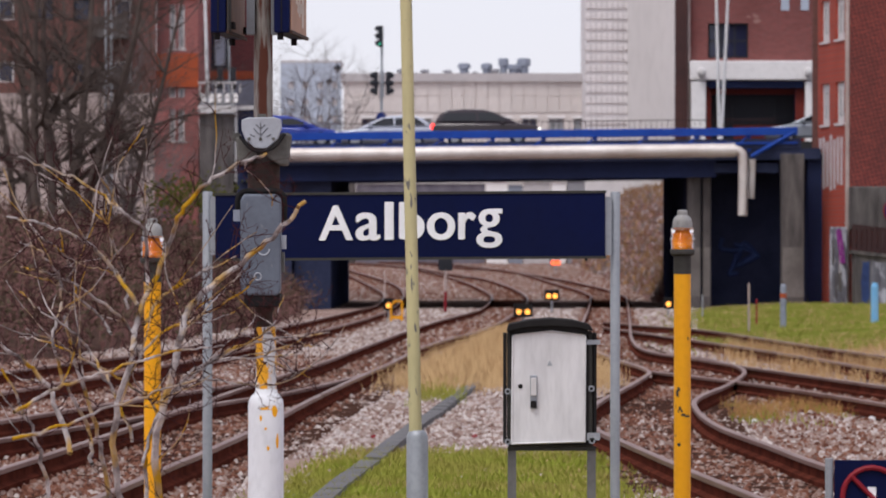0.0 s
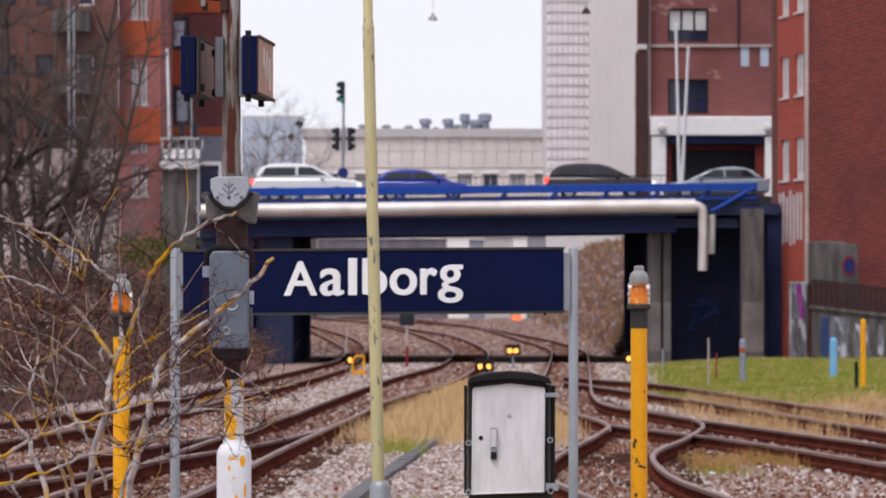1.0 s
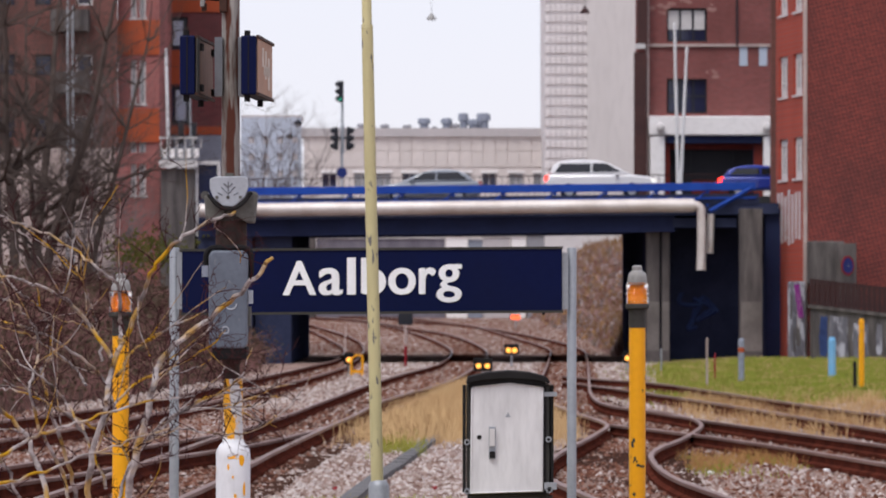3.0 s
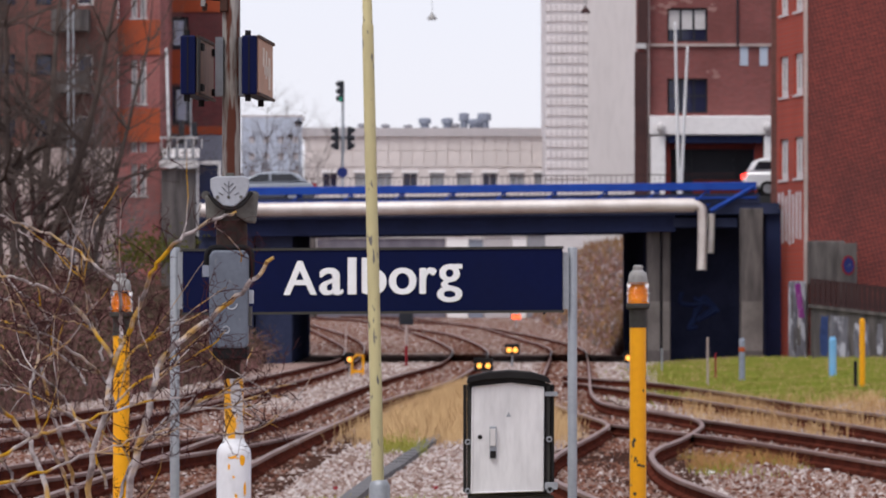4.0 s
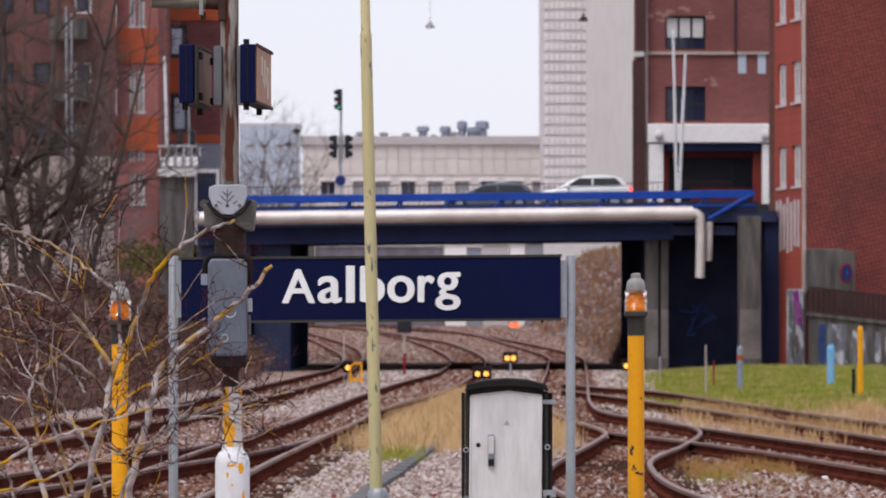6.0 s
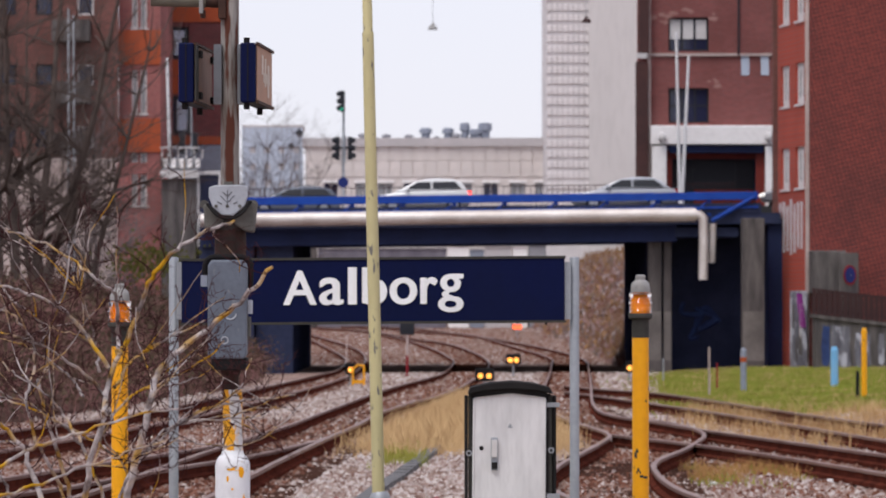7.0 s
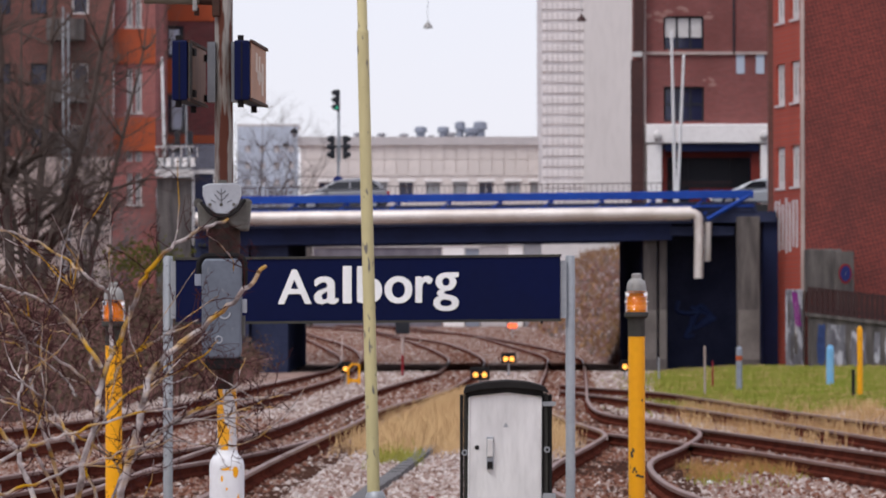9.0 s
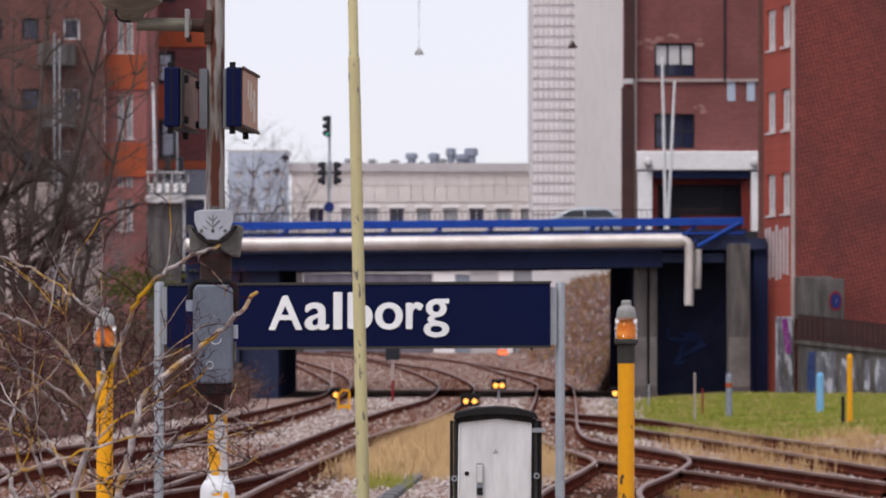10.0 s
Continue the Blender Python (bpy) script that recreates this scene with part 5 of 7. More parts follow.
def grow(form, rng, start, way, length, radius, depth, droop=0.0, sides=5, spread=0.5, kids=3):
    """A limb and its smaller limbs."""
    pts, radii = [start], [radius]
    p, d = Vector(start), Vector(way).normalized()
    n = 5
    for i in range(n):
        d = (d + Vector((rng.gauss(0, 0.12), rng.gauss(0, 0.12), rng.gauss(0, 0.08) - droop))).normalized()
        p = p + d * length / n
        pts.append(p.copy())
        radii.append(radius * (1 - 0.62 * (i + 1) / n))
    form.tube(pts, radii, sides, caps=False)
    if depth == 0:
        return
    for k in range(kids):
        i = rng.randrange(2, n + 1)
        side = Vector((rng.gauss(0, 1), rng.gauss(0, 1), rng.gauss(0.15, 0.6))).normalized()
        q = (Vector(pts[i]) - Vector(pts[i - 1])).normalized()
        grow(form, rng, pts[i], q + side * spread * rng.uniform(0.7, 1.5), length * rng.uniform(0.5, 0.75), radii[i] * rng.uniform(0.55, 0.8), depth - 1, droop, max(3, sides - 1), spread, kids)


def bare_tree(x, d, seed, height, stems, label, radius=0.17, tall=0.55, mat=TREE_BARK, kids=4, levels=4):
    rng = random.Random(seed)
    t = thing("bare_tree", label, "tree")
    z = ground_level(x, d) - 0.3
    trunk, crown = Form(), Form()
    for s in range(stems):
        a = 6.28 * s / stems + rng.uniform(-0.4, 0.4)
        lean = 0.0 if stems == 1 else 0.16
        way = Vector((math.cos(a) * lean, math.sin(a) * lean, 1)).normalized()
        base = Vector((x + math.cos(a) * 0.15 * (stems > 1), d + math.sin(a) * 0.15 * (stems > 1), z))
        pts, radii, p = [base], [radius * rng.uniform(0.8, 1.1)], base.copy()
        n = 9
        for i in range(n):
            way = (way + Vector((rng.gauss(0, 0.06), rng.gauss(0, 0.06), 0.02))).normalized()
            p = p + way * height / n
            pts.append(p.copy())
            radii.append(radii[0] * (1 - 0.88 * (i + 1) / n))
        trunk.tube(pts, radii, 8, caps=False)
        for i in range(3, n + 1):
            for k in range(3):
                a2 = rng.uniform(0, 6.28)
                out = Vector((math.cos(a2), math.sin(a2), rng.uniform(0.3, 1.0)))
                grow(crown, rng, pts[i], out, height * rng.uniform(0.13, 0.24) * (1.25 - 0.07 * i), radii[i] * 0.5 + 0.008, levels - 2, -0.02, 4, 0.55, kids)
    part("trunk", trunk, mat, t, smooth=True)
    part("crown", crown, mat, t, "bare winter branches")
    return t


bare_tree(-12.54, 135, 5, 14.0, 4, "leafless dark multi-stemmed tree behind the hedge", radius=0.2, kids=4, levels=5)
bare_tree(-12.02, 140, 9, 12.5, 3, "leafless dark tree with fine upright branches", radius=0.15, kids=4, levels=5)
bare_tree(-11.68, 150, 14, 9.5, 3, "small leafless tree with spreading twigs", radius=0.10, kids=5, mat=FAR_BARK)
bare_tree(-13.91, 140, 19, 14.0, 3, "leafless dark tree beside the apartment block", radius=0.17, kids=5)
bare_tree(-11.53, 165, 33, 6.5, 3, "low leafless tree with fine twigs", radius=0.06, kids=5, mat=FAR_BARK)
for px, dist, seed, tall_to, stems in ((424, 236, 23, 12.8, 4), (446, 242, 27, 12.0, 4), (470, 250, 29, 10.8, 3), (500, 255, 31, 9.4, 3)):
    bare_tree((px - 784) * dist / 8142, dist, seed, tall_to, stems, "slender leafless tree with upright twigs beyond the bridge", radius=0.09, kids=5, mat=FAR_BARK)


# ---------------------------------------------------------------- station sign and the things round it
SIGN_D = 32.6


def letter(glyph, box, mat, parent, y, bold, shape):
    """One letter of the built-in font fitted into box (x0, x1, z0, z1); close copies make its strokes heavier."""
    cu = bpy.data.curves.new("letter", "FONT")
    cu.body, cu.size, cu.extrude = glyph, 0.3, 0.002
    tmp = bpy.data.objects.new("letter", cu)
    scene.collection.objects.link(tmp)
    bpy.context.view_layer.update()
    me = bpy.data.meshes.new_from_object(tmp.evaluated_get(bpy.context.evaluated_depsgraph_get()))
    bpy.data.objects.remove(tmp)
    xs, zs = [v.co.x for v in me.vertices], [v.co.y for v in me.vertices]
    x0, x1, z0, z1 = box
    thin = bold * 0.45
    kx, kz = (x1 - x0 - 2 * bold) / (max(xs) - min(xs)), (z1 - z0 - 2 * thin) / (max(zs) - min(zs))
    form = Form()
    steps = [(bold * (1 + math.cos(a * math.pi / 4)), thin * (1 + math.sin(a * math.pi / 4))) for a in range(8)]
    for step, (dx, dz) in enumerate(steps):
        b = len(form.v)
        form.v += [(x0 + (v.co.x - min(xs)) * kx + dx, y - v.co.z - step * 0.0004, z0 + (v.co.y - min(zs)) * kz + dz) for v in me.vertices]
        form.f += [tuple(b + q for q in p.vertices) for p in me.polygons]
    return part("letter", shape(form), mat, parent)


def station_sign():
    s = thing("station_sign", "navy station name board with white lettering on two grey posts", "sign")
    x0, x1, z0, z1 = -1.866, 0.861, 2.200, 2.648
    lean = math.tan(radians(0.4))   # the board hangs a little higher at one end

    def hung(form):
        form.v = [(x, y, z + lean * (x + 0.5)) for x, y, z in form.v]
        return form

    part("board", hung(Form().box(x0, x1, SIGN_D - 0.02, SIGN_D + 0.03, z0, z1)), SIGN_NAVY, s, bevel=0.006)
    f = Form().box(x0 - 0.008, x1 + 0.008, SIGN_D - 0.028, SIGN_D + 0.035, z1 - 0.004, z1 + 0.014).box(x0 - 0.008, x1 + 0.008, SIGN_D - 0.028, SIGN_D + 0.035, z0 - 0.014, z0 + 0.004)
    part("board_edge", hung(f), DARK_BAND, s, "thin dark edge strip")
    for px in (303, 1017):
        x = (px - 784) * SIGN_D / 8142
        part("post", Form().lathe(x, SIGN_D + 0.06, [(0.034, 0.1), (0.034, 2.656), (0.03, 2.664)], 14), GALVANISED, s, smooth=True)
    part("bracket", Form().box(x1, 0.905, SIGN_D, SIGN_D + 0.03, z0 + 0.02, z1 - 0.02), GALVANISED, s)
    part("bracket", Form().box(-1.902, x0, SIGN_D, SIGN_D + 0.03, z0 + 0.02, z1 - 0.02), GALVANISED, s)
    for px, py in ((966, 577), (966, 460), (340, 577)):
        x, z = (px - 784) * SIGN_D / 8142, 2.26 + (560 - py) * SIGN_D / 8142
        part("bolt", Form().lathe(x, SIGN_D, [(0.01, z - 0.012), (0.01, z + 0.012)], 8), BLACK, s)
    for glyph, box, bold in (("A", (-1.142, -0.903, 2.325, 2.570), 0.007), ("a", (-0.886, -0.711, 2.322, 2.519), 0.009),
                             ("l", (-0.682, -0.618, 2.326, 2.592), 0.008), ("b", (-0.581, -0.402, 2.323, 2.590), 0.009),
                             ("o", (-0.386, -0.188, 2.323, 2.516), 0.009), ("r", (-0.167, -0.042, 2.326, 2.517), 0.010),
                             ("g", (-0.040, 0.142, 2.266, 2.540), 0.008)):
        letter(glyph, box, WHITE, s, SIGN_D - 0.024, bold, hung)


station_sign()


def light_pole():
    d = 31.5
    p = thing("lamp_post", "slim cream painted pole with peeling paint and grey collar", "pole")
    xt, xb = -0.526, -0.449
    zt, zb = 4.427, 1.022
    lean = (xt - xb) / (zt - zb)
    at = lambda z: xb + lean * (z - zb)
    zj = 4.194
    part("shaft", Form().tube([(at(0.1), d, 0.1), (at(zj), d, zj)], [0.044, 0.040], 18), CREAM, p, smooth=True)
    part("upper_shaft", Form().tube([(at(zj - 0.02), d, zj - 0.02), (at(zj + 0.01), d, zj + 0.01), (at(zt + 2.5), d, zt + 2.5)], [0.042, 0.034, 0.031], 18), CREAM, p, smooth=True)
    part("collar", Form().lathe(at(0.5), d, [(0.073, 0.12), (0.073, 0.991), (0.062, 1.022), (0.046, 1.037)], 18), GALVANISED, p, "grey steel collar", smooth=True)


light_pole()


def cabinet():
    d = 31.0
    c = thing("signal_cabinet", "grey steel trackside cabinet with black lid on two legs", "cabinet")
    x = lambda px: (px - 784) * d / 8142
    z = lambda py: 2.26 + (560 - py) * d / 8142
    part("body", Form().box(x(828), x(978), d, d + 0.34, z(904), z(704)), DARK_BAND, c, bevel=0.015)
    door = part("door", Form().prism([(x(834), z(901)), (x(965), z(897)), (x(966), z(710)), (x(960), z(706)), (x(905), z(700)), (x(843), z(706)), (x(836), z(711))], d - 0.03, d - 0.002), CABINET, c, "brushed pale grey door with streaks", bevel=0.008)
    part("lid", Form().prism([(x(827), z(704)), (x(831), z(691)), (x(866), z(683)), (x(905), z(680)), (x(942), z(683)), (x(972), z(691)), (x(979), z(703)), (x(950), z(697)), (x(905), z(694)), (x(858), z(697))], d - 0.07, d + 0.42), BLACK, c, "black arched lid", bevel=0.008)
    part("lid_rim", Form().prism([(x(835), z(709)), (x(835), z(692)), (x(905), z(685)), (x(968), z(692)), (x(968), z(709)), (x(905), z(701))], d - 0.045, d - 0.003), BLACK, c)
    part("door_gap", Form().box(x(832.5), x(970.5), d - 0.012, d - 0.0005, z(902), z(706)), BLACK, c, "dark gap round the door")
    rim = [(836, 899), (963, 895), (964, 713), (958, 708), (905, 703), (845, 708), (838, 713), (836, 899)]
    part("door_rim", Form().tube([(x(u), d - 0.033, z(v)) for u, v in rim], 0.006, 8), CABINET, door, smooth=True)
    part("handle_plate", Form().box(x(868), x(880), d - 0.042, d - 0.031, z(838), z(780)), GALVANISED, door, bevel=0.003)
    part("handle", Form().box(x(869), x(879), d - 0.065, d - 0.043, z(815), z(784)), FRAME_WHITE, door, "worn bright handle", bevel=0.004)
    part("handle_grip", Form().box(x(869), x(879), d - 0.06, d - 0.043, z(836), z(824)), BLACK, door, bevel=0.003)
    part("key_hole", Form().tube([(x(851), d - 0.034, z(799)), (x(851), d - 0.03, z(799))], 0.016, 12), BLACK, door)
    tri = Form().prism([(x(897), z(763)), (x(907), z(763)), (x(902), z(754))], d - 0.033, d - 0.0305)
    part("warning_mark", tri, GALVANISED, door, "faded small triangular mark")
    for px, py in ((829, 808), (975, 803), (829, 896), (976, 894)):
        lug = part("lug", Form().tube([(x(px), d - 0.02, z(py)), (x(px), d + 0.03, z(py))], 0.021, 12), GALVANISED, c)
        part("lug_hole", Form().tube([(x(px), d - 0.0225, z(py)), (x(px), d - 0.0205, z(py))], 0.011, 10), BLACK, lug)
    part("hinge_arm", Form().box(x(967), x(990), d - 0.02, d + 0.0, z(726), z(718)), GALVANISED, c)
    part("hinge_arm", Form().box(x(967), x(990), d - 0.02, d + 0.0, z(893), z(880)), GALVANISED, c)
    part("side_strip", Form().box(x(979), x(984), d - 0.01, d + 0.2, z(898), z(706)), BLACK, c)
    part("side_strip", Form().box(x(821), x(827), d - 0.01, d + 0.2, z(898), z(706)), BLACK, c)
    for px in (829, 968):
        part("leg", Form().box(x(px), x(px + 15), d + 0.04, d + 0.09, 0.1, z(904)), DARK_STEEL, c)
    part("cross_bar", Form().box(x(829), x(983), d + 0.03, d + 0.1, z(912), z(905)), DARK_BAND, c)


cabinet()


def beacon_post(px, py, d, label):
    b = thing("beacon_post", label, "beacon", group="yellow beacon posts")
    k = d / 8142
    x = (px - 784) * k
    z = lambda v: 2.26 + (560 - (py + v)) * k
    part("post", Form().lathe(x, d, [(14.8 * k, 0.1), (14.8 * k, z(112))], 20), YELLOW, b, "bright yellow post with chipped paint", smooth=True)
    part("band", Form().lathe(x, d, [(15.4 * k, z(112)), (15.4 * k, z(80)), (16.5 * k, z(78))], 20), DARK_BAND, b, "weathered dark band", smooth=True)
    part("socket", Form().lathe(x, d, [(17 * k, z(80)), (21 * k, z(77)), (22 * k, z(71)), (21 * k, z(69))], 20), DARK_BAND, b, smooth=True)
    part("core", Form().lathe(x, d, [(12.5 * k, z(67)), (13 * k, z(60)), (11.5 * k, z(58)), (13 * k, z(55)), (11.5 * k, z(51)), (12.5 * k, z(47)), (10.5 * k, z(40)), (8 * k, z(35))], 22), AMBER, b, "amber inner lens", smooth=True)
    lens = part("lens", Form().lathe(x, d, [(19 * k, z(68.5)), (20.5 * k, z(66)), (19 * k, z(63)), (20.5 * k, z(60)), (19 * k, z(57)), (21.5 * k, z(53)), (21.5 * k, z(50)), (19 * k, z(47)), (20.5 * k, z(44)), (19 * k, z(41)), (20.5 * k, z(37)), (20 * k, z(33)), (17.5 * k, z(31.2))], 26), CLEAR, b, "clear ribbed glass cover", smooth=True)
    lens.visible_shadow = False
    part("cap", Form().lathe(x, d, [(17.5 * k, z(31)), (17 * k, z(22)), (15 * k, z(14)), (10 * k, z(10)), (9 * k, z(9)), (9 * k, z(2)), (6 * k, z(0))], 20), LAMP_CAP, b, "grey rounded cap", smooth=True)


def paint_chips(px, d, spots):
    """Bare dark patches where the yellow paint has come off."""
    k = d / 8142
    rng = random.Random(px)
    host = [o for o in scene.objects if o.name.startswith("beacon_post")][-1]
    for u, v, w, h in spots:
        cx, cz = (u - px) * k, 2.26 + (560 - v) * k
        corners = [(cx + w * k * rng.uniform(0.6, 1.2) * math.cos(a * 0.785), cz + h * k * rng.uniform(0.6, 1.2) * math.sin(a * 0.785)) for a in range(8)]
        f = Form()
        r = 14.8 * k
        x0 = (px - 784) * k
        for lift in (0.0012, -0.004):
            f.v += [(x0 + x, d - math.sqrt(max(1e-6, r * r - x * x)) - lift, z) for x, z in corners]
        f.f += [tuple(range(8)), tuple(8 + q for q in reversed(range(8)))] + [((q + 1) % 8, q, 8 + q, 8 + (q + 1) % 8) for q in range(8)]
        part("paint_chip", f, DARK_BAND, host)


beacon_post(1134, 491, 33.0, "yellow post with amber beacon and grey cap beside the curved track")
paint_chips(1134, 33.0, ((1127, 804, 2.5, 5), (1125, 812, 3, 7), (1130, 842, 5, 3.5), (1136, 849, 5, 3), (1142, 851, 4, 3), (1129, 838, 2.5, 4), (1143, 716, 1.5, 3), (1128, 900, 3, 4)))
beacon_post(208, 506, 32.0, "yellow post with amber beacon behind bare twigs")


def forbidden_sign():
    d = 33.5
    s = thing("warning_sign", "navy board with red ring and white symbol between posts", "sign")
    x = lambda px: (px - 784) * d / 8142
    z = lambda py: 2.26 + (560 - py) * d / 8142
    part("board", Form().box(x(1400), x(1530), d, d + 0.03, z(1070), z(928)), SIGN_NAVY, s, bevel=0.005)
    part("post", Form().lathe(x(1391), d + 0.02, [(0.03, 0.1), (0.03, z(925))], 12), GALVANISED, s, smooth=True)
    part("post", Form().lathe(x(1539), d + 0.02, [(0.03, 0.1), (0.03, z(925))], 12), GALVANISED, s, smooth=True)
    ring = Form()
    cx, cz, r = x(1465), z(992), 0.21
    ring.tube([(cx + r * math.cos(a * 0.2618), d - 0.012, cz + r * math.sin(a * 0.2618)) for a in range(25)], 0.02, 8, caps=False)
    part("ring", ring, SIGN_RED, s)
    part("slash", Form().tube([(cx - 0.15, d - 0.016, cz + 0.15), (cx + 0.15, d - 0.016, cz - 0.15)], 0.018, 8), SIGN_RED, s)
    part("symbol", Form().box(cx - 0.03, cx + 0.03, d - 0.012, d - 0.004, cz - 0.13, cz + 0.07), WHITE, s)


forbidden_sign()


def signal_mast():
    d = 24.0
    k = d / 8142
    m = thing("signal_mast", "rust-streaked mast with grey boxes and a flaking white base", "mast")
    x = lambda px: (px - 784) * k
    z = lambda py: 2.26 + (560 - py) * k
    cx = x(404)
    part("upper_pole", Form().lathe(cx, d, [(17 * k, z(460)), (16.5 * k, z(340)), (16 * k, z(0)), (16 * k, z(-330))], 18), RUSTY_POLE, m, "pole streaked with rust", smooth=True)
    part("neck_sleeve", Form().lathe(cx + 1 * k, d, [(28 * k, z(462)), (28 * k, z(412))], 18), DARK_RUST, m, smooth=True)
    part("throat", Form().lathe(cx, d, [(25 * k, z(418)), (27 * k, z(395)), (30 * k, z(370)), (30 * k, z(345))], 20), DARK_BAND, m, "dark throat of the collar", smooth=True)
    for outline in ([(358, 365), (361, 415), (377, 413), (390, 407), (395, 393), (384, 381), (373, 369)], [(453, 362), (438, 357), (424, 376), (409, 394), (416, 404), (434, 415), (448, 416)]):
        part("collar_wing", Form().prism([(x(u), z(v)) for u, v in outline], d - 0.10, d + 0.06), CAST, m, "dirty cast metal collar", bevel=0.012)
    shield = part("cover_plate", Form().prism([(x(376), z(372)), (x(392), z(386)), (x(412), z(387)), (x(432), z(370)), (x(438), z(352)), (x(437), z(336)), (x(426), z(332)), (x(380), z(333)), (x(369), z(337)), (x(369), z(354))], d - 0.155, d - 0.10), PALE_BOX, m, "pale grey embossed cover", bevel=0.006)
    for px in (382, 402, 424):
        part("rivet", Form().tube([(x(px), d - 0.16, z(370)), (x(px), d - 0.154, z(370))], 0.009, 10), CAST, shield)
    for px in (359, 446):
        part("clamp_bolt", Form().tube([(x(px), d - 0.05, z(366)), (x(px), d + 0.02, z(366))], 0.024, 10), CAST, m)
    part("cable", Form().tube(smooth_line([(x(366), d - 0.13, z(366)), (x(384), d - 0.165, z(386)), (x(404), d - 0.17, z(392)), (x(426), d - 0.165, z(384)), (x(443), d - 0.12, z(362))], 6), 0.008, 8), BLACK, m)
    part("clamp", Form().box(x(395), x(410), d - 0.08, d - 0.02, z(336), z(326)), CAST, m)
    box = part("box", Form().prism([(x(368), z(632)), (x(376), z(640)), (x(432), z(640)), (x(437), z(632)), (x(438), z(476)), (x(431), z(465)), (x(374), z(465)), (x(368), z(476))], d - 0.2, d - 0.085), MAST_BOX, m, "slate-grey equipment box", bevel=0.012)
    part("box_tube", Form().tube(smooth_line([(x(362), d - 0.1, z(500)), (x(362), d - 0.1, z(474)), (x(372), d - 0.1, z(461)), (x(402), d - 0.1, z(460)), (x(432), d - 0.1, z(461)), (x(442), d - 0.1, z(474)), (x(442), d - 0.1, z(520))], 5), 0.015, 8), BLACK, m, "black bent conduit")
    part("embossed_ring", Form().tube([(x(398) + 0.018 * math.cos(a * 0.524), d - 0.201, z(607) + 0.018 * math.sin(a * 0.524)) for a in range(13)], 0.004, 6, caps=False), PALE_BOX, box)
    part("embossed_ring", Form().tube([(x(408) + 0.03 * math.cos(a * 0.524), d - 0.201, z(560) + 0.03 * math.sin(a * 0.524)) for a in range(6, 13)], 0.004, 6, caps=False), PALE_BOX, box)
    part("box_lug", Form().box(x(355), x(367), d - 0.16, d - 0.1, z(512), z(492)), GREY_BOX, box)
    part("box_lug", Form().box(x(438), x(446), d - 0.16, d - 0.1, z(560), z(536)), PALE_BOX, box)
    part("box_latch", Form().box(x(437), x(443), d - 0.15, d - 0.1, z(600), z(565)), CAST, box)
    part("box_base", Form().box(x(374), x(436), d - 0.19, d + 0.06, z(660), z(637)), BLACK, m, "black base plate", bevel=0.006)
    part("box_back", Form().box(x(386), x(424), d - 0.09, d + 0.05, z(640), z(455)), DARK_BAND, m)
    part("lower_neck", Form().lathe(x(406), d, [(14 * k, z(700)), (15 * k, z(690)), (14 * k, z(672)), (18 * k, z(661))], 16), DARK_RUST, m, smooth=True)
    part("white_tube", Form().lathe(x(409), d, [(19 * k, z(812)), (18 * k, z(790)), (17 * k, z(695))], 18), FLAKED_TUBE, m, "white tube with flaking yellow paint", smooth=True)
    part("white_sleeve", Form().lathe(x(409), d, [(31 * k, 0.1), (31 * k, z(830)), (29.5 * k, z(822)), (25 * k, z(814)), (20 * k, z(809)), (18.5 * k, z(802))], 20), WHITE_POLE, m, "wide white sleeve with flaking yellow paint", smooth=True)

    rng = random.Random(6)
    sleeve_r = 31 * k
    for ang, top, wide, tall in ((-58, 829, 11, 22), (-72, 831, 22, 7), (-95, 834, 14, 4), (-48, 880, 6, 26), (-88, 868, 4, 5), (-104, 846, 4, 12), (-80, 900, 5, 8)):
        f, n = Form(), 9
        rim = [(radians(ang) + radians(wide) * rng.uniform(0.75, 1.1) * math.cos(2 * math.pi * q / n), z(top + tall / 2) + tall / 2 * k * rng.uniform(0.75, 1.15) * math.sin(2 * math.pi * q / n)) for q in range(n)]
        for lift in (0.0012, -0.003):
            f.v += [(x(409) + (sleeve_r + lift) * math.cos(a), d + (sleeve_r + lift) * math.sin(a), min(h, z(831))) for a, h in rim]
        f.f += [tuple(range(n)), tuple(n + q for q in reversed(range(n)))] + [((q + 1) % n, q, n + q, n + (q + 1) % n) for q in range(n)]
        part("paint_patch", f, YELLOW, m, "left-over yellow paint")
    for pts in (((390, 352), (402, 364), (414, 351)), ((402, 342), (402, 368)), ((394, 345), (402, 353), (410, 345)), ((384, 362), (392, 366)), ((412, 366), (420, 362))):
        part("embossing", Form().tube([(x(u), d - 0.156, z(v)) for u, v in pts], 0.0028, 6), CAST_PLATE, shield)

    def display(px_near, label, face_mat):
        b = part("display_box", Form().box(0, 0.080, 0, 0.82, 0, 0.31), SIGN_NAVY, m, label, bevel=0.008, at=pose(x(px_near), d - 0.25, z(188), 0, 0, -3.6))
        part("joint", Form().box(0.036, 0.042, -0.004, 0.0, 0.005, 0.305), BLACK, b)
        part("face", Form().box(0.081, 0.086, 0.03, 0.79, 0.012, 0.298), face_mat, b, "faded brown face")
        part("face_rim", Form().box(0.081, 0.095, 0.0, 0.82, 0.298, 0.313).box(0.081, 0.095, 0.0, 0.82, -0.004, 0.012), DARK_RUST, b)
        for y in (0.04, 0.7):
            part("bolt", Form().lathe(0.03, y, [(0.016, 0.31), (0.016, 0.338)], 8), BLACK, b)
            part("bolt", Form().lathe(0.03, y, [(0.016, -0.035), (0.016, 0.0)], 8), BLACK, b)
        return b

    right = display(426, "navy edged display box with a faded face", BROWN_FACE)
